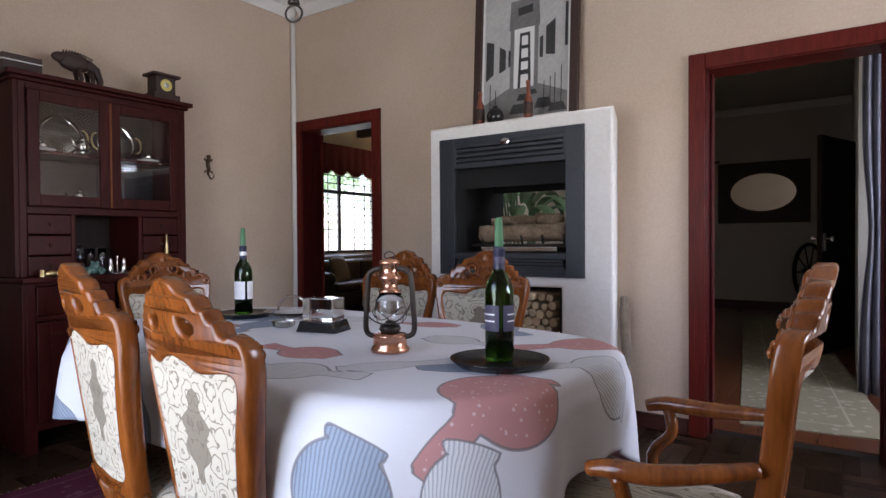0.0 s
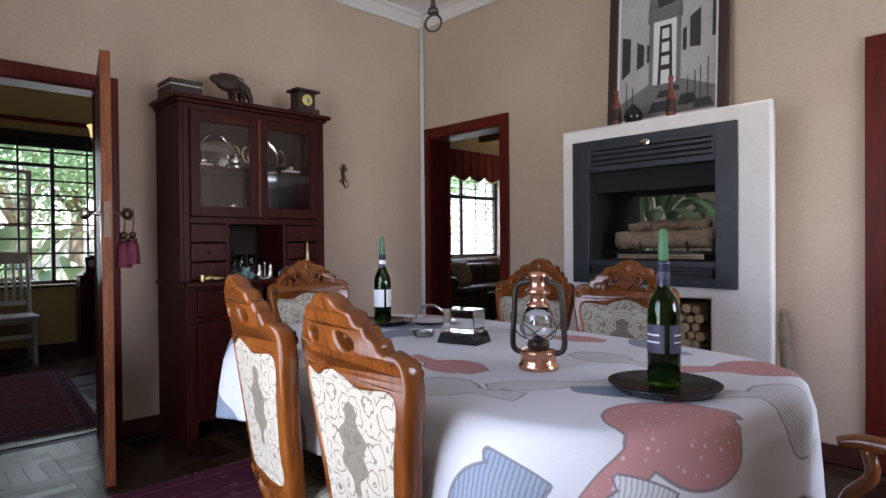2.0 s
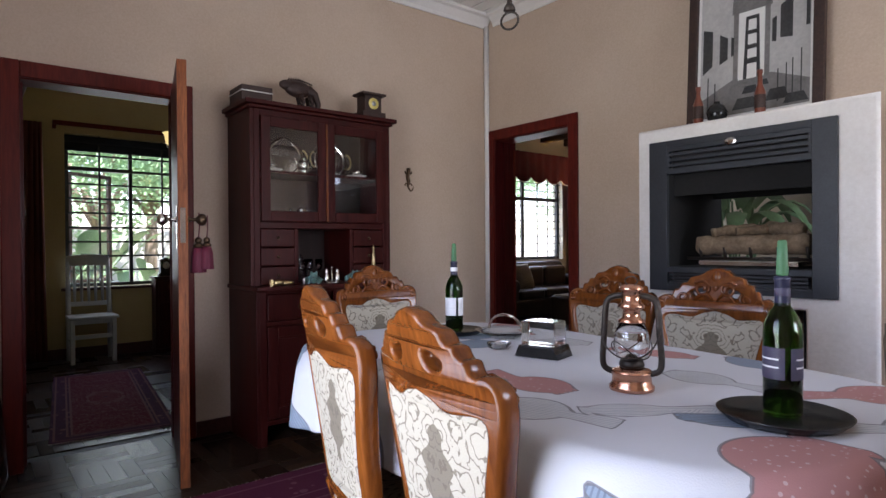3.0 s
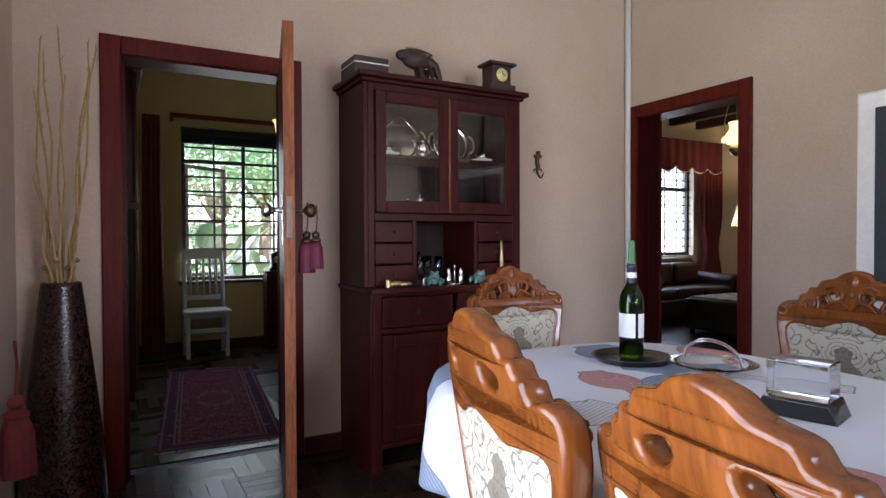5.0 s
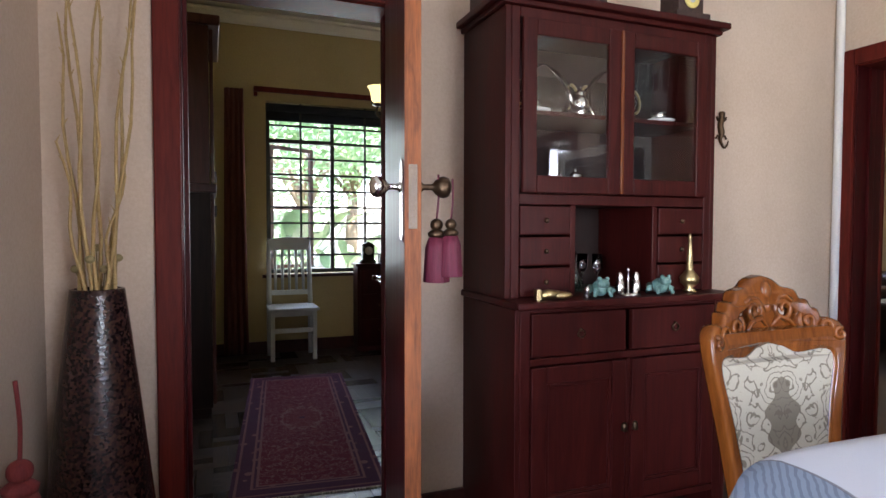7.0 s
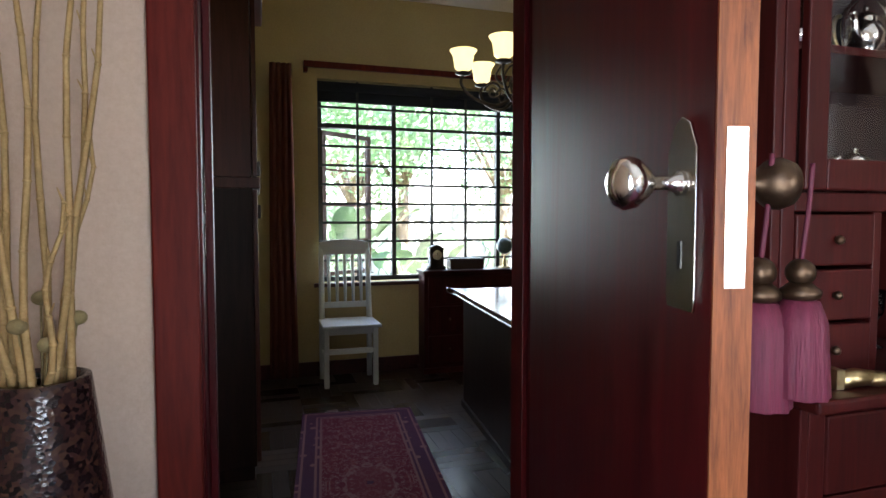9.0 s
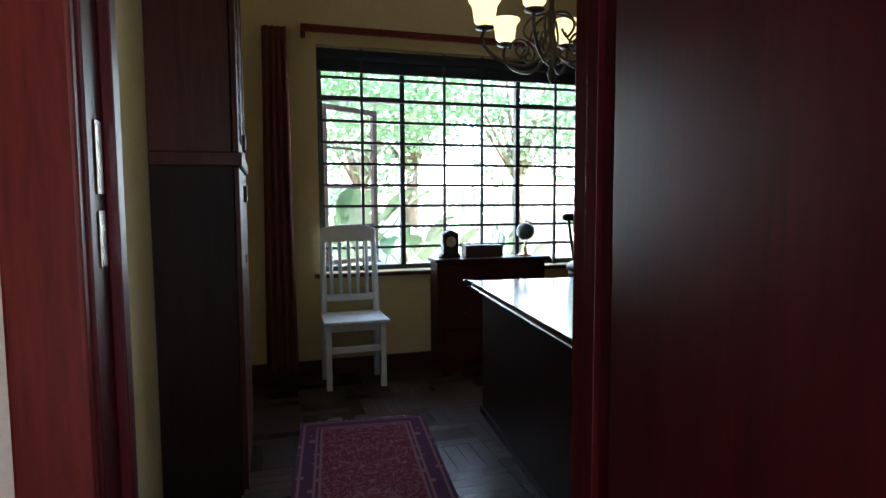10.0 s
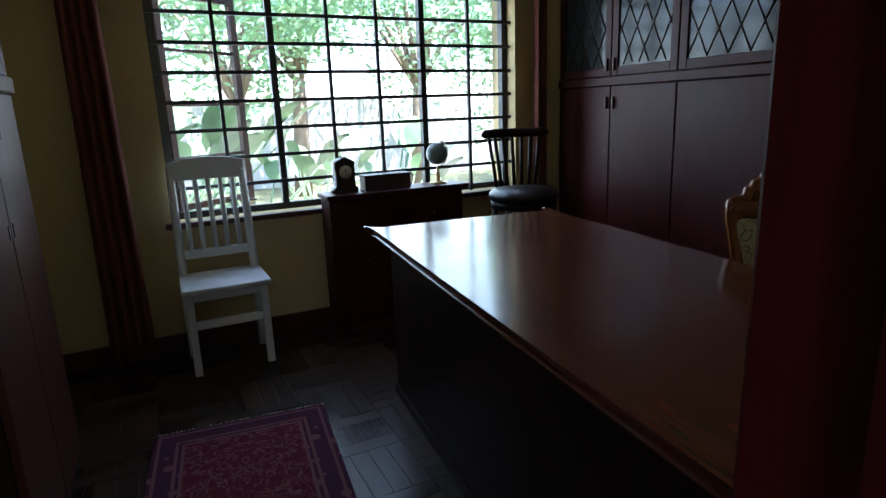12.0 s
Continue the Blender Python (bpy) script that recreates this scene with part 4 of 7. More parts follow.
NT, NTOP, NDROP, DROP = 320, 42, 20, 0.25
verts, faces, pink, blue, white, stripe = [], [], [], [], [], []
rnd = random.Random(5)
for j in range(NTOP + NDROP + 1):
    for k in range(NT):
        a = 2 * math.pi * k / NT
        ex, ey = rounded(a, HX, HY)
        ln = math.hypot(ex, ey)
        if j <= NTOP:
            f = max(0.002, (j / NTOP) ** 0.8)
            x, y, z = ex * f, ey * f, 0.757 + 0.0018 * noise.noise(Vector((ex * f * 5, ey * f * 9, 0)))
            if j == NTOP:
                z -= 0.004
            u, v = x, y
        else:
            t = (j - NTOP) / NDROP
            corner = (abs(ex) / HX * abs(ey) / HY) ** 2
            drop = DROP * (0.74 + 0.26 * ex / HX + 1.15 * corner - 0.2 * (abs(ex) / HX) ** 4)
            fold = (math.sin(a * 15 + 1.1 * math.sin(a * 4)) + 0.5 * math.sin(a * 31 + 2)) * (0.012 + 0.030 * corner) * t ** 1.1
            outw = 0.012 + 0.02 * min(1, t * 4) + 0.035 * corner * t + fold + 0.01 * t * noise.noise(Vector((ex * 6, ey * 6, t * 1.5)))
            nx, ny = abs(ex / HX) ** 4 / HX * math.copysign(1, ex), abs(ey / HY) ** 4 / HY * math.copysign(1, ey)
            nl = math.hypot(nx, ny)
            nx, ny = nx / nl, ny / nl
            x, y = ex + nx * outw, ey + ny * outw
            z = 0.753 - drop * t + 0.008 * math.sin(a * 9) * t
            u, v = ex + nx * drop * t, ey + ny * drop * t
        verts.append((x, y, z))
        for keep, group in ((pink, PINK), (white, WHITEP)):
            keep.append(min(vessel(u, v, *p)[0] for p in group))
        bd, bs = min((vessel(u, v, *p) for p in BLUE), key=lambda q: q[0])
        wd_, ws = min((vessel(u, v, *p) for p in WHITEP), key=lambda q: q[0])
        blue.append(bd)
        stripe.append(ws if wd_ < bd else bs)
for j in range(NTOP + NDROP):
    for k in range(NT):
        k2 = (k + 1) % NT
        faces.append((j * NT + k, j * NT + k2, (j + 1) * NT + k2, (j + 1) * NT + k))
faces.append(tuple(range(NT))[::-1])
me = bpy.data.meshes.new("tablecloth")
me.from_pydata(verts, [], faces)
for key, values in (("pink", pink), ("blue", blue), ("white", white), ("stripe", stripe)):
    at = me.attributes.new(key, "FLOAT", "POINT")
    at.data.foreach_set("value", values)
me.polygons.foreach_set("use_smooth", [True] * len(me.polygons))
me.materials.append(CLOTH)
cloth = new("tablecloth", me)
cloth.matrix_basis = pose(TX, TY, 0, 0, 0, -3.5)
tagged(cloth, "pale tablecloth printed with pink and grey vessels, hanging in folds", "tablecloth")
md = cloth.modifiers.new("thickness", "SOLIDIFY")
md.thickness, md.offset = 0.0015, -1
TZ = 0.7595


def wine_bottle(x, y, paper, two_labels, label):
    th = thing("wine_bottle", pose(x, y, TZ + 0.011, 0, 0, 200), label, "bottle", "bottles with candles")
    prof = [(0.02, 0.0), (0.036, 0.001), (0.039, 0.006), (0.039, 0.185), (0.037, 0.205), (0.028, 0.228), (0.017, 0.245), (0.0145, 0.26), (0.0145, 0.30), (0.0155, 0.303), (0.0155, 0.312), (0.0125, 0.313)]
    inside = [(0.0095, 0.313), (0.0115, 0.30), (0.0115, 0.26), (0.014, 0.245), (0.025, 0.227), (0.034, 0.204), (0.0365, 0.185), (0.0365, 0.012), (0.001, 0.018)]
    part("bottle_glass", lathe(prof + inside, seg=28), GREENGLASS, th)
    spans = ((-0.1, 1.7), (2.0, 3.6)) if two_labels else ((0.0, 2.3), (2.55, 3.7))
    for a0, a1 in spans:
        bm = bmesh.new()
        cols = [[bm.verts.new((0.0396 * math.cos(a0 + (a1 - a0) * k / 12), 0.0396 * math.sin(a0 + (a1 - a0) * k / 12), z)) for z in ((0.085, 0.155) if two_labels else (0.07, 0.15))] for k in range(13)]
        for p, q in zip(cols, cols[1:]):
            bm.faces.new((p[0], q[0], q[1], p[1])).smooth = True
        lab = part("paper_label", bm, paper, th)
        if not two_labels:
            continue
        bm = bmesh.new()
        for z in (0.11, 0.128):
            cols = [[bm.verts.new((0.0399 * math.cos(a0 + 0.3 + (a1 - a0 - 0.6) * k / 8), 0.0399 * math.sin(a0 + 0.3 + (a1 - a0 - 0.6) * k / 8), zz)) for zz in (z, z + 0.004)] for k in range(9)]
            for p, q in zip(cols, cols[1:]):
                bm.faces.new((p[0], q[0], q[1], p[1]))
        part("print_bars", bm, LABELWHITE if paper is LABELDARK else LABELDARK, lab)
    part("capsule", lathe([(0.0155, 0.245), (0.0158, 0.25), (0.0152, 0.302), (0.0165, 0.304), (0.0165, 0.312), (0.012, 0.3135)], seg=20), CAPBLUE, th)
    part("neck_band", lathe([(0.0162, 0.268), (0.0164, 0.27), (0.0162, 0.285), (0.016, 0.286)], seg=20), paper, th)
    th.scale = (0.9, 0.9, 0.88)
    part("candle", lathe([(0.0105, 0.312), (0.0125, 0.318), (0.0115, 0.35), (0.0095, 0.39), (0.006, 0.394)], seg=16), CAPGREEN, th, "green candle stuck in the neck")
    return th


def tray(x, y, r):
    single("round_tray", lathe([(r * 0.7, 0.0), (r * 0.86, 0.0005), (r, 0.016), (r * 1.01, 0.018), (r * 0.985, 0.0185), (r * 0.85, 0.0085), (r * 0.3, 0.008), (0.001, 0.008)], (x, y, TZ), 40), BLACK, "shallow black lacquered round plate on the tablecloth", "plate")


tray(-0.265, 1.63, 0.12)
tray(-1.585, 1.887, 0.115)
wine_bottle(-0.265, 1.63, LABELDARK, True, "green wine bottle with a purple label holding a candle")
wine_bottle(-1.585, 1.887, LABELWHITE, False, "green wine bottle with a white label holding a candle")

lan = thing("storm_lantern", pose(-0.6, 1.62, TZ, 0, 0, 25), "copper and dark iron paraffin storm lantern", "lantern")
lan.scale = (0.9, 0.9, 0.87)
part("fuel_tank", lathe([(0.05, 0), (0.058, 0.002), (0.059, 0.012), (0.052, 0.02), (0.05, 0.045), (0.054, 0.05), (0.05, 0.056), (0.03, 0.062), (0.02, 0.066)], seg=30), COPPER, lan, "bright copper fuel tank")
part("burner", lathe([(0.028, 0.062), (0.034, 0.07), (0.03, 0.082), (0.02, 0.088), (0.012, 0.098), (0.002, 0.1)], seg=20), IRON, lan)
part("glass_globe", lathe([(0.03, 0.084), (0.041, 0.095), (0.048, 0.125), (0.043, 0.16), (0.031, 0.19), (0.029, 0.19), (0.041, 0.16), (0.046, 0.125), (0.039, 0.096), (0.0285, 0.0845)], seg=28), CLEARGLASS, lan)
part("hood", lathe([(0.034, 0.186), (0.036, 0.192), (0.024, 0.2), (0.022, 0.222), (0.034, 0.228), (0.036, 0.234), (0.026, 0.242), (0.024, 0.27), (0.03, 0.276), (0.032, 0.282), (0.024, 0.29), (0.004, 0.293)], seg=26), COPPER, lan, "copper chimney hood")
for s in (-1, 1):
    part("side_tube", tube(smooth_line([(s * 0.022, 0, 0.262), (s * 0.05, 0, 0.256), (s * 0.066, 0, 0.235), (s * 0.072, 0, 0.15), (s * 0.076, 0, 0.08), (s * 0.068, 0, 0.055), (s * 0.045, 0, 0.047)], 4), 0.0085, None, 10), IRON, lan)
part("guard_wire", tube([(0.052 * math.cos(a), 0.052 * math.sin(a), 0.115 + 0.022 * math.sin(2 * a)) for a in (k * 0.2618 for k in range(25))], 0.0017, None, 5), IRON, lan)
part("bail_handle", tube([(0.074 * math.cos(a), -0.03 - 0.03 * math.sin(a), 0.17 - 0.075 * math.sin(a)) for a in (k * 3.1416 / 16 for k in range(17))], 0.0022, None, 5), IRON, lan)
part("lift_ring", tube([(0.016 * math.cos(a), 0, 0.302 + 0.012 * math.sin(a)) for a in (k * 0.3927 for k in range(17))], 0.0018, None, 5), IRON, lan)

cube = thing("crystal_block", pose(-1.03, 1.79, TZ, 0, 0, 14), "clear crystal block on a dark plinth", "ornament")
part("plinth", slab([[(-0.075, 0), (0.075, 0), (0.06, 0.036), (-0.06, 0.036)]], 0.11, 0.003), BLACK, cube)
part("block", boxes((-0.058, 0.058, -0.04, 0.04, 0.0362, 0.112)), CRYSTAL, cube, "", 0.003)
dish = thing("glass_dish", pose(-1.36, 1.95, TZ), "clear pressed glass dish", "dish")
part("bowl", lathe([(0.035, 0), (0.05, 0.002), (0.085, 0.02), (0.115, 0.03), (0.112, 0.032), (0.082, 0.024), (0.045, 0.007), (0.001, 0.006)], seg=32), CLEARGLASS, dish)
part("handle", tube([(0.09 * math.cos(a), 0.0, 0.028 + 0.06 * math.sin(a)) for a in (k * 3.1416 / 14 for k in range(15))], 0.005, None, 8), CLEARGLASS, dish)
single("glass_ashtray", lathe([(0.03, 0), (0.038, 0.002), (0.042, 0.02), (0.038, 0.02), (0.034, 0.006), (0.001, 0.006)], (-1.22, 1.78, TZ), 8), CLEARGLASS, "small clear cut-glass dish", "dish")
# ring hanging below the ceiling lamp
ring = thing("hanging_ring", pose(-1.24, 1.86, 0), "dark iron pull ring hanging on a rod from the ceiling", "pendant")
part("rod", tube([(0, 0, 2.985), (0, 0, 1.97), (0, 0, 1.935)], [0.008, 0.008, 0.014], None, 8), IRON, ring)
part("collar", lathe([(0.012, 1.925), (0.022, 1.93), (0.018, 1.945), (0.01, 1.955)], seg=14), IRON, ring)
part("ring", tube([(0.03 * math.cos(a), 0.012 * math.cos(a), 1.895 + 0.03 * math.sin(a)) for a in (k * 0.2618 for k in range(25))], 0.004, None, 8), IRON, ring)

single("dining_rug", boxes((-1.5, 1.5, -1.05, 1.05, 0.0, 0.012)), DININGRUG, "worn pink and purple patterned rug under the table", "rug", pose(-0.98, 1.9, 0.0005))
verts, faces = [], []
for k in range(230):
    y = -1.05 + 2.1 * k / 229
    w = rnd.uniform(0.02, 0.045)
    i = len(verts)
    verts += [(-1.498, y - 0.004, 0.006), (-1.498, y + 0.004, 0.006), (-1.5 - w, y + rnd.uniform(-0.01, 0.012), 0.004)]
    faces.append((i, i + 1, i + 2))
me = bpy.data.meshes.new("rug_fringe")
me.from_pydata(verts, [], faces)
me.materials.append(FRINGE)
fr = new("rug_fringe", me)
fr.matrix_basis = pose(-0.98, 1.9, 0.0005)
tagged(fr, "pale knotted fringe along the pink rug", "fringe", "", "stuff")


# ---------------------------------------------------------------- dining room: the tall cabinet
cab = thing("display_cabinet", pose(-3.358, 1.60, 0), "tall dark mahogany display cabinet with two glass doors", "cabinet")
CW = 0.93
part("lower_body", boxes((0, 0.43, 0, 0.02, 0, 0.86), (0, 0.43, CW - 0.02, CW, 0, 0.86), (0, 0.015, 0.02, CW - 0.02, 0.1, 0.86), (0.015, 0.42, 0.02, CW - 0.02, 0.11, 0.13),
     (0.40, 0.43, 0.02, 0.06, 0.0, 0.86), (0.40, 0.43, CW - 0.06, CW - 0.02, 0, 0.86), (0.40, 0.428, 0.06, CW - 0.06, 0.115, 0.14), (0.40, 0.428, 0.06, CW - 0.06, 0.665, 0.69), (0.40, 0.428, 0.06, CW - 0.06, 0.845, 0.862), (0.40, 0.429, 0.455, 0.475, 0.14, 0.665)), CABINET, cab, "", 0.003)
part("counter", boxes((0, 0.475, -0.012, CW + 0.012, 0.863, 0.888)), CABINET, cab, "", 0.006)
for y0, y1 in ((0.064, 0.452), (0.478, CW - 0.064)):
    door = part("cupboard_door", boxes((0.415, 0.433, y0, y0 + 0.06, 0.145, 0.66), (0.415, 0.433, y1 - 0.06, y1, 0.145, 0.66), (0.415, 0.4325, y0 + 0.06, y1 - 0.06, 0.145, 0.205), (0.415, 0.4325, y0 + 0.06, y1 - 0.06, 0.60, 0.66), (0.41, 0.42, y0 + 0.06, y1 - 0.06, 0.205, 0.60)), CABINET, cab, "", 0.004)
    part("panel_moulding", boxes((0.42, 0.428, y0 + 0.06, y0 + 0.072, 0.205, 0.6), (0.42, 0.428, y1 - 0.072, y1 - 0.06, 0.205, 0.6), (0.42, 0.4278, y0 + 0.072, y1 - 0.072, 0.205, 0.217), (0.42, 0.4278, y0 + 0.072, y1 - 0.072, 0.588, 0.6)), CABINET, door, "", 0.003)
    part("drop_handle", lathe([(0.004, 0.0), (0.012, 0.004), (0.011, 0.028), (0.005, 0.034)], (0.437, 0.443 if y0 < 0.2 else 0.49, 0.40), 10), BRONZE, door)
for y0, y1 in ((0.064, 0.452), (0.478, CW - 0.064)):
    dr = part("drawer", boxes((0.41, 0.431, y0, y1, 0.694, 0.842)), CABINET, cab, "", 0.005)
    part("drawer_pull", tube([(0.437, (y0 + y1) / 2 + 0.014 * math.cos(a), 0.766 + 0.014 * math.sin(a)) for a in (k * 0.5236 for k in range(13))], 0.0035, lathe([(0.003, 0), (0.009, 0.004), (0.003, 0.012)], (0.434, (y0 + y1) / 2, 0.774), 8), 6), BRONZE, dr)
UZ = 0.888
part("upper_body", boxes((0, 0.355, 0, 0.022, UZ, 1.885), (0, 0.355, CW - 0.022, CW, UZ, 1.885), (0, 0.012, 0.022, CW - 0.022, UZ, 1.885), (0.012, 0.35, 0.022, CW - 0.022, 1.215, 1.24), (0.012, 0.35, 0.022, CW - 0.022, 1.86, 1.884),
     (0.325, 0.357, 0.022, 0.055, UZ, 1.885), (0.325, 0.357, CW - 0.055, CW - 0.022, UZ, 1.885), (0.325, 0.356, 0.055, CW - 0.055, 1.213, 1.25), (0.325, 0.356, 0.055, CW - 0.055, 1.85, 1.885),
     (0.012, 0.354, 0.262, 0.285, UZ, 1.213), (0.012, 0.354, 0.628, 0.651, UZ, 1.213)), CABINET, cab, "", 0.003)
part("back_panel", boxes((0.013, 0.02, 0.024, CW - 0.024, 0.89, 1.858)), CABDARK, cab)
part("shelf", boxes((0.022, 0.3, 0.024, CW - 0.024, 1.535, 1.552)), CABINET, cab, "", 0.002)
part("cornice", boxes((-0.0, 0.372, -0.015, CW + 0.015, 1.886, 1.905), (0, 0.395, -0.035, CW + 0.035, 1.905, 1.93)), CABINET, cab, "", 0.005)
for y0, y1 in ((0.058, 0.463), (0.467, CW - 0.058)):
    door = part("glass_door", boxes((0.356, 0.374, y0, y0 + 0.055, 1.253, 1.847), (0.356, 0.374, y1 - 0.055, y1, 1.253, 1.847), (0.356, 0.3735, y0 + 0.055, y1 - 0.055, 1.253, 1.313), (0.356, 0.3735, y0 + 0.055, y1 - 0.055, 1.79, 1.847)), CABINET, cab, "", 0.004)
    part("door_pane", boxes((0.363, 0.367, y0 + 0.054, y1 - 0.054, 1.312, 1.791)), PANE, door).visible_shadow = False
part("cover_bead", boxes((0.374, 0.381, 0.458, 0.472, 1.255, 1.845)), CHAIRDARK, cab, "paler rounded bead between the doors", 0.003)
for y0, y1 in ((0.058, 0.26), (0.654, CW - 0.058)):
    for z0 in (0.892, 1.0, 1.108):
        dr = part("small_drawer", boxes((0.335, 0.3585, y0, y1, z0, z0 + 0.1)), CABINET, cab, "", 0.004)
        part("knob", ball((0.366, (y0 + y1) / 2, z0 + 0.05), 0.009), BRONZE, dr)


def teapot(x, y, z, s, label):
    th = thing("teapot", pose(x, y, z, 0, 0, -70), label, "teapot", "silver in the cabinet")
    part("pot", lathe([(0.03 * s, 0), (0.032 * s, 0.004), (0.022 * s, 0.01), (0.045 * s, 0.028), (0.052 * s, 0.05), (0.04 * s, 0.075), (0.03 * s, 0.085), (0.032 * s, 0.088), (0.02 * s, 0.1), (0.006 * s, 0.106), (0.01 * s, 0.113), (0.002 * s, 0.12)], seg=24), SILVER, th)
    part("spout", tube(smooth_line([(0.04 * s, 0, 0.04), (0.07 * s, 0, 0.05), (0.08 * s, 0, 0.075), (0.098 * s, 0, 0.09)], 4), [0.013 * s] * 4 + [0.01 * s] * 4 + [0.008 * s] * 5, None, 8), SILVER, th)
    part("handle", tube([(-0.045 * s - 0.032 * s * math.sin(a), 0, 0.055 + 0.03 * math.cos(a)) for a in (k * 3.1416 / 10 for k in range(11))], 0.0045 * s, None, 8), SILVER, th)


def salver(x, y, z, tilt):
    th = thing("silver_tray", pose(x, y, z, 0, tilt, 0), "oval silver tray with handles leaning at the cabinet back", "tray", "silver in the cabinet")
    bm = bmesh.new()
    rim = [[bm.verts.new((dx, 0.12 * r * math.cos(a), 0.125 + 0.125 * r * math.sin(a) * (1 + 0.04 * math.cos(4 * a)))) for a in (k * 0.2244 for k in range(28))] for r, dx in ((0.82, 0.0), (0.88, 0.004), (1.0, 0.008), (1.0, 0.003), (0.86, -0.004))]
    for p, q in zip(rim, rim[1:]):
        for k in range(28):
            bm.faces.new((p[k], p[(k + 1) % 28], q[(k + 1) % 28], q[k])).smooth = True
    bm.faces.new(rim[0])
    bm.faces.new(rim[-1][::-1])
    part("plate", bm, SILVER, th)
    for s in (-1, 1):
        part("handle", tube([(0.01, s * (0.12 + 0.03 * math.sin(a)), 0.125 + 0.05 * math.cos(a)) for a in (k * 3.1416 / 10 for k in range(11))], 0.006, None, 8), BRASS, th)


salver(-3.31, 1.95, 1.553, -8)
salver(-3.31, 2.27, 1.553, -8)
teapot(-3.13, 1.985, 1.553, 0.8, "small silver sugar pot on the cabinet shelf")
teapot(-3.13, 1.965, 1.241, 1.0, "silver teapot on the cabinet floor")
for y in (1.78, 2.36):
    cup = thing("cup_and_saucer", pose(-3.13, y, 1.553), "white cup and saucer on the cabinet shelf", "cup", "cups in the cabinet")
    part("saucer", lathe([(0.03, 0), (0.05, 0.006), (0.065, 0.013), (0.048, 0.01), (0.001, 0.006)], seg=24), WHITE, cup)
    part("cup", lathe([(0.016, 0.008), (0.03, 0.02), (0.034, 0.045), (0.031, 0.045), (0.026, 0.02), (0.001, 0.014)], seg=20), SILVER, cup)
for i, y in enumerate((1.93, 1.99, 2.05, 2.1)):
    single("liqueur_glass", lathe([(0.02, 0), (0.021, 0.003), (0.005, 0.008), (0.004, 0.06), (0.02, 0.085), (0.022, 0.14), (0.02, 0.14), (0.018, 0.087), (0.001, 0.07)], (-3.2 + 0.03 * (i % 2), y, 0.889), 16), CLEARGLASS, "clear stemmed liqueur glass in the cabinet niche", "glass", None, 0, "", "niche glasses")
single("decanter", lathe([(0.035, 0), (0.038, 0.01), (0.03, 0.07), (0.012, 0.1), (0.011, 0.13), (0.018, 0.135), (0.012, 0.15), (0.002, 0.17)], (-3.13, 1.96, 0.889), 20), CLEARGLASS, "clear glass decanter in the cabinet niche", "decanter")


def frog(y, turn):
    th = thing("frog_ornament", pose(-2.945, y, 0.889, 0, 0, turn), "green-grey ceramic frog on the cabinet counter", "ornament", "ceramic frogs")
    bm = ball((0, 0, 0.03), 0.034, None, (1.1, 0.85, 0.85))
    ball((0.034, 0, 0.05), 0.022, bm, (1.1, 1, 0.75))
    for s in (-1, 1):
        ball((0.038, s * 0.013, 0.066), 0.008, bm)
        tube([(-0.02, s * 0.03, 0.03), (0.005, s * 0.045, 0.02), (-0.02, s * 0.04, 0.006)], [0.013, 0.012, 0.007], bm, 8)
        tube([(0.03, s * 0.022, 0.03), (0.04, s * 0.03, 0.004)], [0.008, 0.007], bm, 8)
    part("body", bm, JADE, th)


frog(1.95, -20)
frog(2.215, -10)
cruet = thing("cruet_set", pose(-2.95, 2.06, 0.889), "silver salt and pepper pots on a stand", "cruet")
part("stand", lathe([(0.04, 0), (0.045, 0.003), (0.04, 0.006), (0.005, 0.008), (0.003, 0.085), (0.007, 0.092), (0.001, 0.1)], (0, 0.015, 0), 20), SILVER, cruet)
for y in (-0.022, 0.05):
    part("shaker", lathe([(0.014, 0.006), (0.016, 0.01), (0.015, 0.05), (0.01, 0.056), (0.012, 0.066), (0.009, 0.08), (0.002, 0.086)], (0.0, y, 0), 16), SILVER, cruet)
single("silver_thimble", lathe([(0.012, 0), (0.013, 0.002), (0.009, 0.025), (0.011, 0.03), (0.004, 0.042)], (-2.93, 1.885, 0.889), 14), SILVER, "small silver pot beside the frog", "pot")
single("sprinkler_flask", lathe([(0.024, 0), (0.026, 0.004), (0.014, 0.014), (0.034, 0.035), (0.036, 0.055), (0.02, 0.075), (0.012, 0.085), (0.014, 0.09), (0.01, 0.15), (0.006, 0.2), (0.009, 0.205), (0.002, 0.225)], (-2.97, 2.38, 0.889), 20), BRASS, "slender brass rosewater flask on the counter", "flask")
shoe = thing("brass_shoe", pose(-2.93, 1.75, 0.889, 0, 0, 80), "small brass slipper ornament", "ornament")
bm = ball((0.03, 0, 0.014), 0.02, None, (1.9, 1.0, 0.7))
tube([(-0.05, 0, 0.012), (-0.02, 0, 0.018), (0.02, 0, 0.016)], [0.016, 0.018, 0.014], bm, 8)
box(bm, -0.066, -0.05, -0.014, 0.014, 0, 0.036)
part("slipper", bm, BRASS, shoe)

chest = thing("wooden_box", pose(-3.16, 1.67, 1.9305), "dark wooden box with a pale inlaid line on the cabinet", "box")
part("box_body", boxes((-0.1, 0.1, -0.09, 0.09, 0, 0.06)), CARVED, chest, "", 0.003)
part("inlay", boxes((-0.102, 0.102, -0.092, 0.092, 0.06, 0.065)), MAT, chest, "pale inlaid line")
part("box_lid", boxes((-0.1, 0.1, -0.09, 0.09, 0.0655, 0.095)), CARVED, chest, "", 0.003)
fish = thing("carved_animal", pose(-3.13, 1.98, 1.9305, 0, 0, 90), "dark carved wooden chameleon with a ridged back", "carving")
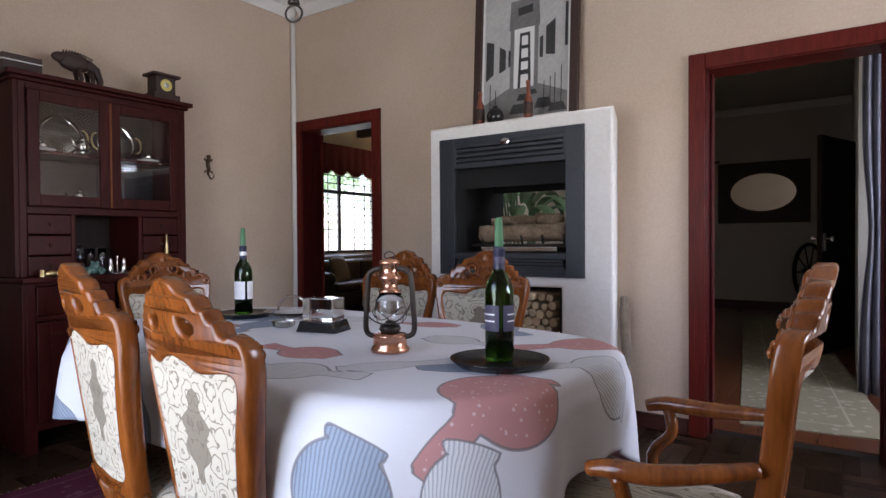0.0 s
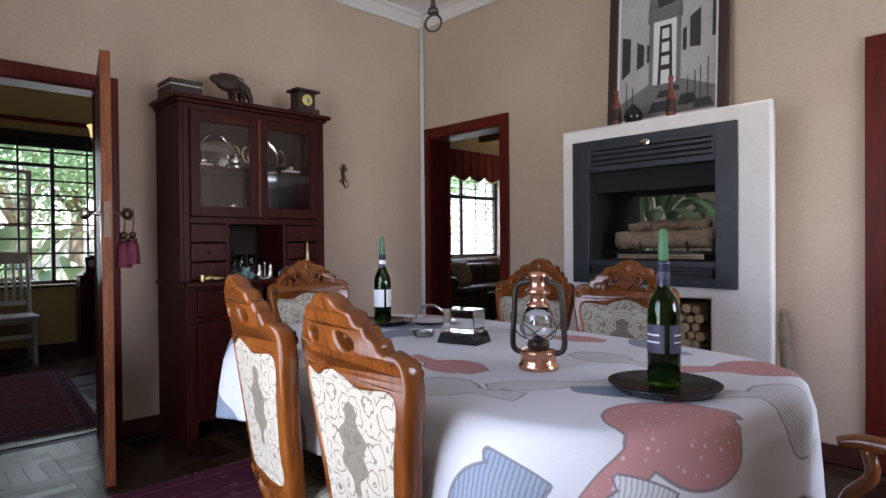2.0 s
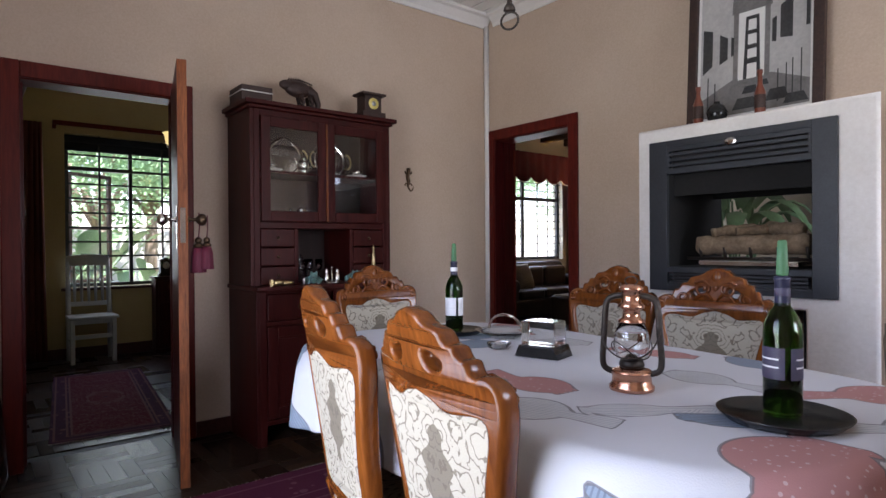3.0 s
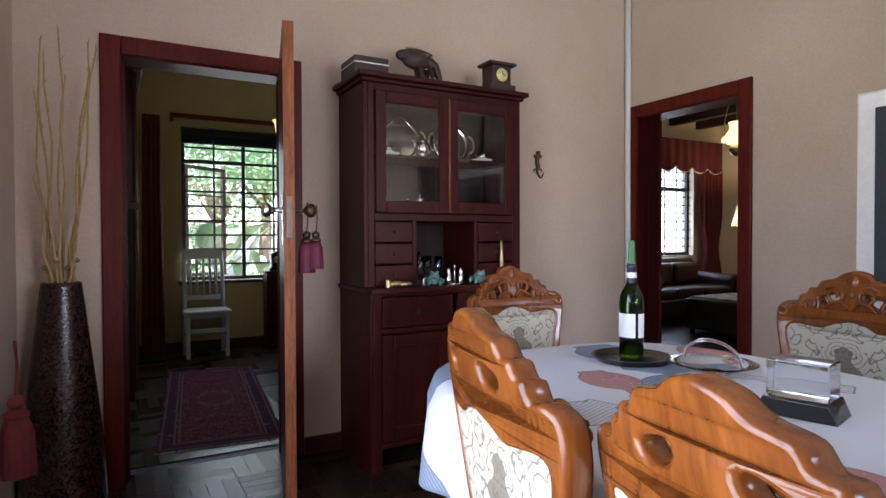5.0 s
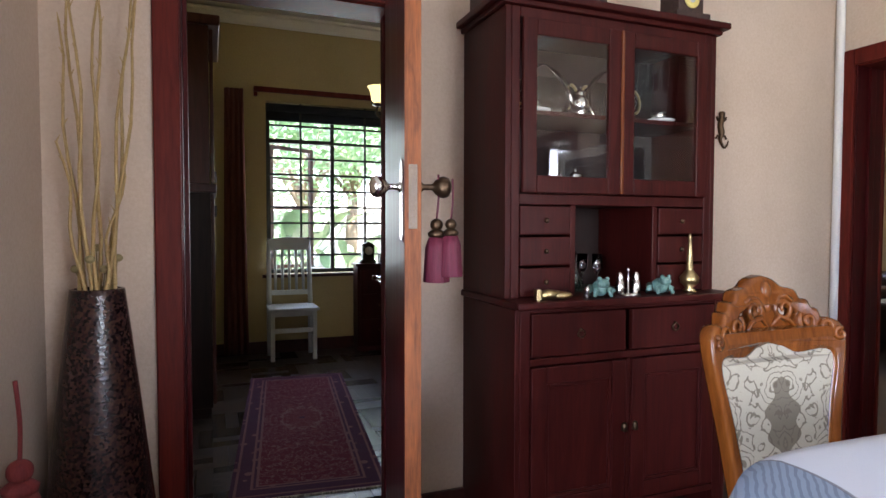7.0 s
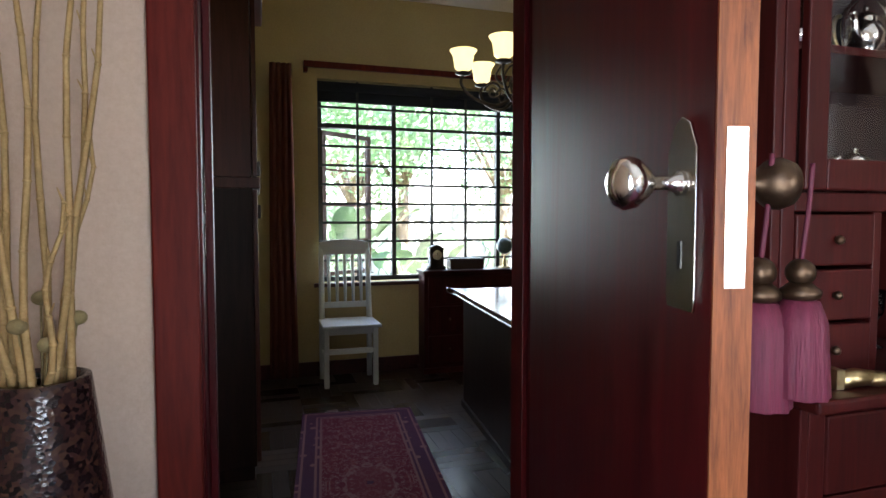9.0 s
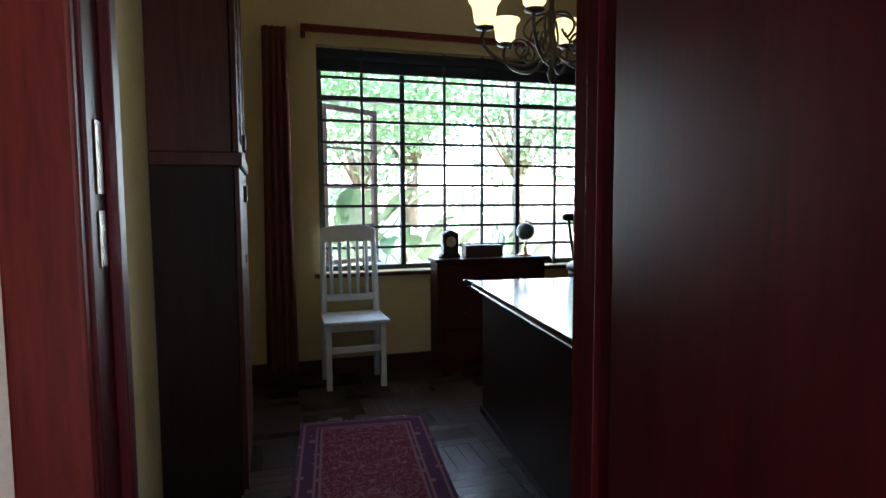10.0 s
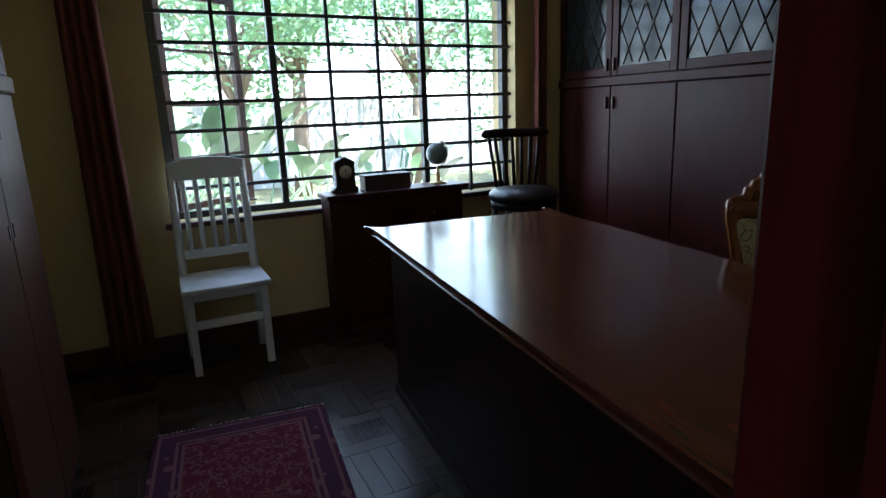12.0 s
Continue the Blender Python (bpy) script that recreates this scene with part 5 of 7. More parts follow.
bm = ball((-0.03, 0, 0.135), 0.06, None, (1.45, 0.6, 0.85))
ball((-0.1, 0, 0.15), 0.038, bm, (1.3, 0.7, 0.8))
tube([(0.03, 0, 0.14), (0.08, 0, 0.115), (0.105, 0, 0.06), (0.1, 0, 0.0)], [0.032, 0.026, 0.018, 0.014], bm, 10)
for x in (-0.02, 0.04):
    for s in (-1, 1):
        tube([(x, s * 0.02, 0.1), (x + 0.012, s * 0.03, 0.05), (x, s * 0.025, 0.0)], [0.016, 0.012, 0.013], bm, 8)
for k in range(11):
    x = -0.09 + 0.015 * k
    tube([(x, 0, 0.175 + 0.012 * math.sin(k * 0.32)), (x + 0.004, 0, 0.198 + 0.012 * math.sin(k * 0.32) - 0.002 * k)], [0.009, 0.002], bm, 5)
part("carved_body", bm, CARVED, fish)
clock = thing("mantel_clock", pose(-3.09, 2.43, 1.9305), "small dark wooden clock with a yellow dial", "clock")
part("clock_base", boxes((-0.06, 0.07, -0.085, 0.085, 0, 0.045)), CARVED, clock, "", 0.004)
part("clock_case", boxes((-0.05, 0.055, -0.062, 0.062, 0.0455, 0.15)), CARVED, clock, "", 0.004)
part("clock_roof", boxes((-0.06, 0.075, -0.09, 0.09, 0.1505, 0.168)), CARVED, clock, "", 0.006)
dial = part("dial", lathe([(0.036, 0), (0.037, 0.004), (0.03, 0.005), (0.001, 0.005)], seg=28), YELLOWDIAL, clock, "yellowed clock dial")
dial.matrix_basis = pose(0.0555, 0, 0.098, 0, 90, 0)
part("dial_centre", lathe([(0.016, 0.0052), (0.001, 0.0062)], seg=20), MAT, dial)
part("hand_piece", boxes((-0.02, 0.002, -0.0015, 0.0015, 0.0064, 0.0072), (-0.001, 0.001, -0.002, 0.016, 0.0073, 0.008)), BLACK, dial)
for k in range(2):
    single("pebble", ball((-3.06, 2.2 + 0.045 * k, 1.9365), 0.014, None, (1.2, 1.2, 0.5)), CARVED, "small dark pebble on the cabinet top", "pebble", None, 0, "", "pebbles")

liz = thing("wall_lizard", pose(-3.352, 2.93, 1.6, 0, 0, 0), "small dark metal lizard hung on the wall", "wall ornament")
bm = tube(smooth_line([(0, 0, 0.085), (0, 0.002, 0.06), (0, -0.006, 0.02), (0, 0.002, -0.02), (0, -0.004, -0.05), (0, 0.02, -0.085), (0, 0.04, -0.07), (0, 0.045, -0.05)], 4), [0.008, 0.014, 0.016, 0.015, 0.013] + [0.014] * 6 + [0.015, 0.013, 0.012, 0.011, 0.009, 0.008, 0.007, 0.006, 0.006, 0.005, 0.005, 0.004, 0.004, 0.004, 0.003, 0.003, 0.003, 0.002], None, 8)
for s in (-1, 1):
    tube([(0, 0, 0.035), (0, s * 0.025, 0.045), (0, s * 0.03, 0.06)], 0.005, bm, 6)
    tube([(0, 0, -0.035), (0, s * 0.025, -0.03), (0, s * 0.032, -0.045)], 0.005, bm, 6)
part("lizard_body", bm, BRONZE, liz)
single("wall_switch", boxes((-3.359, -3.351, 2.72, 2.735, 1.86, 1.875)), BRONZE, "tiny dark picture hook on the wall", "hook")

# ---------------------------------------------------------------- dining room: fireplace
fp = thing("fireplace", pose(-1.16, 3.34, 0), "white limewashed double-sided fireplace with a black metal insert", "fireplace")
surround = slab([[(-0.53, 0), (0.535, 0), (0.535, 1.742), (-0.53, 1.742)], [(-0.44, 0.862), (0.455, 0.862), (0.455, 1.66), (-0.44, 1.66)], [(-0.15, 0.26), (0.325, 0.26), (0.325, 0.8), (-0.15, 0.8)]], 0.396, 0.015)
for v in surround.verts:
    v.co.y += 0.199
    v.co.z = max(v.co.z, 0)
for v in surround.verts:
    if v.co.x > 0.5:
        v.co.x += 0.075 if v.co.y < 0.2 else -0.025
        v.co.x += 0.006 * noise.noise(Vector((0, v.co.y * 5, v.co.z * 5)))
sur = part("surround", surround, LIMEWASH, fp, "rough white limewashed masonry")
ins = part("metal_surround", boxes((-0.45, -0.345, -0.014, 0.012, 0.858, 1.665), (0.36, 0.46, -0.014, 0.012, 0.858, 1.665), (-0.345, 0.36, -0.014, 0.012, 1.63, 1.665), (-0.345, 0.36, -0.014, 0.012, 1.485, 1.515), (-0.345, 0.36, -0.014, 0.012, 0.858, 0.888), (-0.345, 0.36, -0.014, 0.012, 0.955, 0.985),
           (-0.345, 0.36, -0.013, 0.01, 1.605, 1.63), (-0.345, -0.33, -0.0135, 0.011, 1.515, 1.605), (0.345, 0.36, -0.0135, 0.011, 1.515, 1.605), (-0.345, 0.36, -0.013, 0.01, 0.888, 0.9)), CHARCOAL, fp, "charcoal enamelled metal insert", 0.002)
for z0, z1 in ((1.52, 1.605), (0.9, 0.955)):
    n = 3
    for k in range(n):
        zc = z0 + (z1 - z0) * (k + 0.5) / n
        part("louvre", boxes((-0.33, 0.345, -0.012, 0.01, zc - (z1 - z0) / n * 0.36, zc + (z1 - z0) / n * 0.2)), CHARCOAL, ins)
part("louvre_backing", boxes((-0.33, 0.345, 0.018, 0.024, 0.89, 0.955), (-0.33, 0.345, 0.018, 0.024, 1.516, 1.605)), SOOT, fp)
bdg = part("badge", lathe([(0.03, 0), (0.031, 0.002), (0.026, 0.005), (0.001, 0.005)], seg=24, sy=0.65), SILVER, fp, "small oval silver badge")
bdg.matrix_basis = pose(0.0, -0.0145, 1.617, 90, 0, 0)
part("firebox", boxes((-0.36, -0.345, 0.013, 0.6, 0.97, 1.5), (0.36, 0.375, 0.013, 0.6, 0.97, 1.5), (-0.345, 0.36, 0.013, 0.6, 0.955, 0.988), (-0.345, 0.36, 0.03, 0.6, 1.487, 1.5), (-0.345, 0.36, 0.06, 0.07, 1.37, 1.487), (-0.345, 0.36, 0.5, 0.51, 1.37, 1.487)), SOOT, fp)
grate = part("grate", tube([(-0.3, 0.12, 1.03), (0.34, 0.12, 1.03)], 0.008), IRON, fp)
for k in range(5):
    part("grate_bar", tube([(-0.22 + 0.13 * k, 0.1, 1.09), (-0.22 + 0.13 * k, 0.12, 1.03), (-0.22 + 0.13 * k, 0.35, 1.03)], 0.008, None, 6), IRON, grate)
part("burner_tray", boxes((-0.22, 0.27, 0.08, 0.3, 0.992, 1.02)), SILVER, fp, "shiny steel burner tray", 0.004)


def log(points, r, seed):
    bm = tube(points, r, None, 14)
    for v in bm.verts:
        v.co += Vector((noise.noise(v.co * 22 + Vector((seed, 0, 0))), noise.noise(v.co * 22 + Vector((0, seed, 5))), noise.noise(v.co * 22 + Vector((3, 0, seed))))) * 0.011
    return bm


def along(a, b, n=14):
    return [Vector(a).lerp(Vector(b), k / (n - 1)) for k in range(n)]


for a, b, r, seed in (((-0.24, 0.14, 1.1), (0.3, 0.15, 1.105), 0.05, 1), ((-0.2, 0.27, 1.1), (0.3, 0.26, 1.1), 0.05, 2), ((-0.16, 0.12, 1.165), (-0.02, 0.3, 1.19), 0.028, 3), ((0.05, 0.3, 1.19), (0.26, 0.14, 1.172), 0.034, 4), ((-0.05, 0.16, 1.165), (0.06, 0.26, 1.185), 0.026, 6)):
    part("ceramic_log", log(along(a, b), r, seed), CERAMICLOG, fp, "brown ceramic log")
part("log_niche", boxes((-0.148, 0.323, 0.36, 0.368, 0.262, 0.798), (-0.149, -0.143, 0.012, 0.36, 0.262, 0.798), (0.317, 0.323, 0.012, 0.36, 0.262, 0.798)), SOOT, fp)
rl = random.Random(8)
cand = []
for row in range(11):
    for col in range(9):
        cand.append((-0.11 + col * 0.05 + (row % 2) * 0.024 + rl.uniform(-0.006, 0.006), 0.29 + row * 0.045 + rl.uniform(-0.005, 0.005), rl.uniform(0.018, 0.0255)))
for x, z, r in cand:
    if x + r > 0.31 or x - r < -0.14:
        continue
    bm = tube([(x, 0.012 + rl.uniform(0, 0.03), z), (x + 0.004, 0.34, z)], [r, r], None, 10)
    single("firewood_log", bm, LOGEND, "short cut round log stacked in the fireplace niche", "log", pose(-1.16, 3.34, 0), 0.002, "", "stacked logs")

pic = thing("framed_print", pose(-1.20, 3.63, 1.745, -3.5, 0, 0), "tall dark-framed monochrome print standing on the mantel", "picture")
PW, PH = 0.35, 1.02
part("picture_frame", boxes((-PW, -PW + 0.05, -0.02, 0.02, 0, PH), (PW - 0.05, PW, -0.02, 0.02, 0, PH), (-PW + 0.05, PW - 0.05, -0.02, 0.02, 0, 0.05), (-PW + 0.05, PW - 0.05, -0.02, 0.02, PH - 0.05, PH)), CARVED, pic, "", 0.004)
part("mat_board", boxes((-PW + 0.05, PW - 0.05, 0.004, 0.012, 0.05, PH - 0.05)), MAT, pic)


def flat(shapes, y):
    bm = bmesh.new()
    for sh in shapes:
        bm.faces.new([bm.verts.new((x, y, z)) for x, z in sh])
    return bm


IX, IZ0, IZ1 = 0.283, 0.068, PH - 0.07
part("print_room", flat([[(-IX, IZ0), (IX, IZ0), (IX, IZ1), (-IX, IZ1)]], 0.0035), ART1, pic)
part("print_street", flat([[(-IX, IZ0), (IX, IZ0), (IX, 0.19), (0.1, 0.26), (-0.1, 0.26), (-IX, 0.17)], [(-0.11, 0.62), (0.1, 0.62), (0.09, 0.8), (-0.1, 0.8)], [(-0.1, 0.26), (-0.075, 0.26), (-0.075, 0.66), (-0.1, 0.66)], [(0.065, 0.26), (0.09, 0.26), (0.09, 0.66), (0.065, 0.66)]], 0.003), ART2, pic)
part("print_sky", flat([[(-0.072, 0.25), (0.062, 0.25), (0.062, 0.62), (-0.072, 0.62)]], 0.0026), MAT, pic)
tower = []
for s in (-1, 1):
    tower.append([(s * 0.045, 0.25), (s * 0.026, 0.25), (s * 0.02, 0.59), (s * 0.034, 0.59)])
for z, h in ((0.57, 0.02), (0.49, 0.022), (0.41, 0.024), (0.33, 0.03)):
    tower.append([(-0.032, z), (0.032, z), (0.032, z + h), (-0.032, z + h)])
small = [[(-0.27, 0.32), (-0.215, 0.36), (-0.215, 0.56), (-0.27, 0.58)], [(-0.175, 0.36), (-0.13, 0.38), (-0.13, 0.5), (-0.175, 0.53)], [(-0.112, 0.39), (-0.096, 0.395), (-0.096, 0.49), (-0.112, 0.5)], [(0.14, 0.43), (0.2, 0.42), (0.2, 0.64), (0.14, 0.6)], [(0.1, 0.42), (0.122, 0.415), (0.122, 0.55), (0.1, 0.54)], [(0.262, 0.46), (0.28, 0.46), (0.28, 0.72), (0.262, 0.72)], [(-0.05, 0.7), (0.05, 0.71), (0.05, 0.76), (-0.05, 0.75)]]
cars = [[(x, z), (x + w, z), (x + w * 0.8, z + h), (x + w * 0.2, z + h)] for x, z, w, h in ((-0.1, 0.09, 0.14, 0.06), (0.07, 0.11, 0.12, 0.06), (-0.05, 0.17, 0.09, 0.04), (0.16, 0.08, 0.12, 0.05), (0.03, 0.2, 0.06, 0.03), (-0.24, 0.08, 0.09, 0.05))]
posts = [[(x, 0.1), (x + 0.006, 0.1), (x + 0.006, z), (x, z)] for x, z in ((-0.24, 0.3), (-0.2, 0.26), (0.17, 0.29), (0.2, 0.31), (0.24, 0.35), (0.13, 0.27))]
part("print_bridge", flat(tower + small + cars + posts, 0.002), ART3, pic)

for x, h, mat in ((-1.375, 0.2, SAUCE), (-1.06, 0.22, SAUCE)):
    b = thing("sauce_bottle", pose(x, 3.42, 1.743), "small brown sauce bottle with a label on the mantel", "bottle", "mantel bottles")
    part("bottle_body", lathe([(0.022, 0), (0.025, 0.003), (0.025, 0.11), (0.012, 0.145), (0.01, h - 0.02), (0.013, h - 0.018), (0.013, h), (0.002, h + 0.002)], seg=18), mat, b)
    part("bottle_label", lathe([(0.0253, 0.03), (0.0256, 0.031), (0.0256, 0.095), (0.0253, 0.096)], seg=18), CARVED, b)
single("round_flask", lathe([(0.02, 0), (0.045, 0.015), (0.052, 0.05), (0.035, 0.085), (0.014, 0.095), (0.016, 0.105), (0.01, 0.106)], (-1.28, 3.43, 1.743), 22), BLACK, "squat black bottle on the mantel", "bottle")
single("dry_palm_stalk", tube(smooth_line([(-0.56, 3.6, 0.0), (-0.575, 3.64, 0.4), (-0.6, 3.68, 0.66), (-0.605, 3.69, 0.74)], 5), [0.022] * 6 + [0.028] * 5 + [0.02] * 4 + [0.008], None, 8), BARK, "grey dry stalk leaning beside the fireplace", "stick")

# ---------------------------------------------------------------- dining room: vase, door, tassels
vase = thing("floor_vase", pose(-3.2, 0.355, 0), "tall tapered dark mosaic floor vase with dry stems", "vase")
part("vase_body", lathe([(0.13, 0), (0.152, 0.01), (0.16, 0.05), (0.15, 0.25), (0.118, 0.55), (0.083, 0.86), (0.074, 0.935), (0.072, 0.95), (0.064, 0.952), (0.06, 0.935), (0.06, 0.85), (0.001, 0.84)], seg=40), VASE, vase)
rv = random.Random(21)
for k in range(11):
    a = k * 2.399
    top = Vector((0.02 + 0.09 * math.cos(a), -0.005 + 0.11 * math.sin(a) + 0.03, rv.uniform(1.7, 2.1) if k < 8 else rv.uniform(1.1, 1.4)))
    foot = Vector((0.03 * math.cos(a), 0.03 * math.sin(a), 0.845))
    pts = [foot.lerp(top, t / 9) + Vector((0.008 * math.sin(t * 1.7 + k), 0.01 * math.cos(t * 1.3 + k), 0)) for t in range(10)]
    bm = tube(pts, [0.0065 - 0.0004 * t for t in range(10)], None, 6)
    for t in range(1, 10):
        ball(pts[t], 0.0075 - 0.0004 * t, bm, (1, 1, 0.7))
        if t > 4:
            tube([pts[t], pts[t] + Vector((rv.uniform(-0.012, 0.012), rv.uniform(-0.012, 0.012), 0.022))], [0.003, 0.001], bm, 4)
    part("dry_stem", bm, REED, vase)
for k in range(5):
    a = k * 1.4 + 0.5
    p = (0.05 * math.cos(a), 0.055 * math.sin(a), 1.01 + 0.03 * (k % 3))
    part("seed_pod", tube([(0.02 * math.cos(a), 0.02 * math.sin(a), 0.85), p], 0.002, ball(p, 0.014, None, (1, 1, 0.85)), 5), POD, vase)

door = thing("door_study", pose(-3.352, 1.322, 0, 0, 0, -12.3), "open red-brown varnished panel door of the study", "door", "", "structure")
DW = 0.765
part("door_leaf", boxes((0.0, DW - 0.003, -0.042, 0.0, 0.008, 1.965)), DOORWOOD, door, "", 0.002)
part("door_edge", boxes((DW - 0.003, DW, -0.0418, -0.0002, 0.009, 1.964)), DOOREDGE, door, "worn orange leading edge")
part("lock_plate", boxes((DW, DW + 0.002, -0.032, -0.01, 1.13, 1.29)), SILVER, door, "nickel lock faceplate")
for s, mat, lbl in ((-1, SILVER, "nickel knob and plate"), (1, BRONZE, "dark bronze knob and plate")):
    y = -0.042 if s < 0 else 0.0
    outline = mirrored([(0.0, 1.1), (0.028, 1.1), (0.031, 1.115), (0.031, 1.275), (0.022, 1.29), (0.017, 1.302), (0.0, 1.31)])
    bm = slab([outline], 0.004, 0.001)
    for v in bm.verts:
        v.co.x += DW - 0.062
        v.co.y += y + s * 0.0021
    plate = part("lock_escutcheon", bm, mat, door, lbl)
    kb = part("knob", lathe([(0.013, 0), (0.014, 0.004), (0.008, 0.01), (0.008, 0.032), (0.018, 0.04), (0.027, 0.052), (0.029, 0.062), (0.025, 0.074), (0.012, 0.081), (0.001, 0.082)], seg=28), mat, plate)
    kb.matrix_basis = pose(DW - 0.062, y + s * 0.004, 1.238, -90 * s, 0, 0)
    part("keyhole", boxes((DW - 0.066, DW - 0.058, *sorted((y + s * 0.0042, y + s * 0.0052)), 1.145, 1.175)), BLACK, plate)
for z in (0.25, 1.0, 1.72):
    part("hinge", tube([(-0.004, 0.002, z - 0.05), (-0.004, 0.002, z + 0.05)], 0.007), BRASS, door)


def tassel(m, thread, s, label):
    th = thing("tassel", m, label, "tassel")
    part("cord", tube(smooth_line([(0.012 * s, 0, 0.22 * s), (0.004 * s, 0.004, 0.16 * s), (0, 0, 0.1 * s)], 4), 0.003 * s, None, 6), thread, th)
    bm = ball((0, 0, 0.09 * s), 0.017 * s)
    lathe([(0.012 * s, 0.055 * s), (0.022 * s, 0.06 * s), (0.024 * s, 0.068 * s), (0.012 * s, 0.078 * s)], (0, 0, 0), 16, bm)
    part("bead", bm, BRONZE if s < 1.5 else thread, th)
    bm = lathe([(0.034 * s, -0.06 * s), (0.035 * s, -0.058 * s), (0.03 * s, 0.03 * s), (0.021 * s, 0.056 * s), (0.005 * s, 0.06 * s)], (0, 0, 0), 30)
    for v in bm.verts:
        v.co.x *= 1 + 0.07 * math.sin(9 * math.atan2(v.co.y, v.co.x))
    part("skirt", bm, thread, th)


ka = radians(-12.3)
kx, ky = -3.352 + (DW - 0.062) * math.cos(ka) - 0.048 * math.sin(ka), 1.322 + (DW - 0.062) * math.sin(ka) + 0.048 * math.cos(ka)
tassel(pose(kx, ky, 1.05), MAGENTA, 1.0, "magenta silk tassel hanging from the door knob")
tassel(pose(kx + 0.025, ky + 0.03, 1.06), MAGENTA, 0.9, "magenta silk tassel hanging from the door knob")
tassel(pose(-2.86, 0.24, 0.40), REDTHREAD, 1.7, "large dark red curtain tassel by the wall")


def curtain(name, m, width, height, depth, folds, material, label, flare=0.0, pinch=0.0):
    bm = bmesh.new()
    rows = []
    for j in range(15):
        t = j / 14
        w = width * (1 - pinch * math.exp(-((t - 0.42) / 0.16) ** 2) + flare * (1 - t))
        rows.append([bm.verts.new(((k / 60 - 0.5) * w, depth * math.sin(k / 60 * folds * 6.283 + 0.6 * math.sin(3 * t)) * (0.7 + 0.3 * (1 - t)), height * t)) for k in range(61)])
    for a, b in zip(rows, rows[1:]):
        for k in range(60):
            bm.faces.new((a[k], a[k + 1], b[k + 1], b[k])).smooth = True
    ob = single(name, bm, material, label, "curtain", m)
    md = ob.modifiers.new("thickness", "SOLIDIFY")
    md.thickness = 0.004
    return ob


curtain("patio_curtain", pose(-1.75, 0.25, 0.02), 0.22, 2.4, 0.03, 5, REDCURTAIN, "dark red curtain gathered beside the patio doors", 0.1, 0.4)
curtain("patio_curtain", pose(-0.06, 0.22, 0.02), 0.22, 2.4, 0.03, 5, REDCURTAIN, "dark red curtain gathered beside the patio doors", 0.1, 0.4)


# ---------------------------------------------------------------- study
wc = thing("white_chair", pose(-6.43, 1.315, 0, 0, 0, -90), "pale painted slat-back wooden chair under the study window", "chair")
part("seat", slab([[(-0.2, -0.17), (0.2, -0.17), (0.207, 0.19), (-0.207, 0.19)]], 0.025, 0.005), WHITECHAIR, wc).matrix_basis = pose(0, 0, 0.44, -90, 0, 0) @ pose(0, 0, 0, 0, 0, 180)
for s in (-1, 1):
    part("leg", boxes((s * 0.175 - 0.018, s * 0.175 + 0.018, 0.1, 0.136, 0, 0.428)), WHITECHAIR, wc, "", 0.004)
    part("back_post", tube([(s * 0.178, -0.15, 0.0), (s * 0.178, -0.14, 0.44), (s * 0.175, -0.175, 0.78), (s * 0.172, -0.21, 1.0)], [0.02, 0.022, 0.02, 0.018], None, 8), WHITECHAIR, wc)
    part("stretcher", boxes((s * 0.175 - 0.01, s * 0.175 + 0.01, -0.14, 0.1, 0.2, 0.225)), WHITECHAIR, wc, "", 0.003)
part("front_rail", boxes((-0.157, 0.157, 0.108, 0.128, 0.375, 0.425)), WHITECHAIR, wc, "", 0.003)
part("front_stretcher", boxes((-0.157, 0.157, 0.108, 0.128, 0.235, 0.275)), WHITECHAIR, wc, "", 0.003)
part("top_rail", slab([mirrored([(0.0, 0.93), (0.18, 0.925), (0.185, 1.02), (0.1, 1.038), (0.0, 1.044)])], 0.024, 0.005), WHITECHAIR, wc).location.y = -0.2
part("lower_rail", boxes((-0.165, 0.165, -0.165, -0.145, 0.53, 0.575)), WHITECHAIR, wc, "", 0.003)
for k in range(5):
    x = -0.12 + 0.06 * k
    part("slat", tube([(x, -0.155, 0.57), (x, -0.17, 0.72), (x, -0.2, 0.93)], [0.011, 0.013, 0.012], None, 6), WHITECHAIR, wc)

desk = thing("desk", pose(-5.71, 1.885, 0, 0, 0, -5.9), "large polished dark wooden writing desk", "desk")
DL, DD = 1.95, 0.86
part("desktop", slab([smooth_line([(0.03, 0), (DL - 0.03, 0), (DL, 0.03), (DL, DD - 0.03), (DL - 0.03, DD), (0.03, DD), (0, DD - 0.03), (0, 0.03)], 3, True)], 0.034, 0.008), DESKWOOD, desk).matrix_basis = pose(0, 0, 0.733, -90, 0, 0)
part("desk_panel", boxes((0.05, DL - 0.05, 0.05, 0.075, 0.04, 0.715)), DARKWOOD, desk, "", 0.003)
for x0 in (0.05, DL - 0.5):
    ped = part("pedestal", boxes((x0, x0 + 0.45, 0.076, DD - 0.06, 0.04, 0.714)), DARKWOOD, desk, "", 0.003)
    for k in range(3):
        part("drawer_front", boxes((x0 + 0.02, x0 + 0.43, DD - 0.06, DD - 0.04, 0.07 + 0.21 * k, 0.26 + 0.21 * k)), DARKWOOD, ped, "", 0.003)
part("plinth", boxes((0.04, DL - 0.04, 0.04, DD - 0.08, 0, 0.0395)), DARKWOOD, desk)

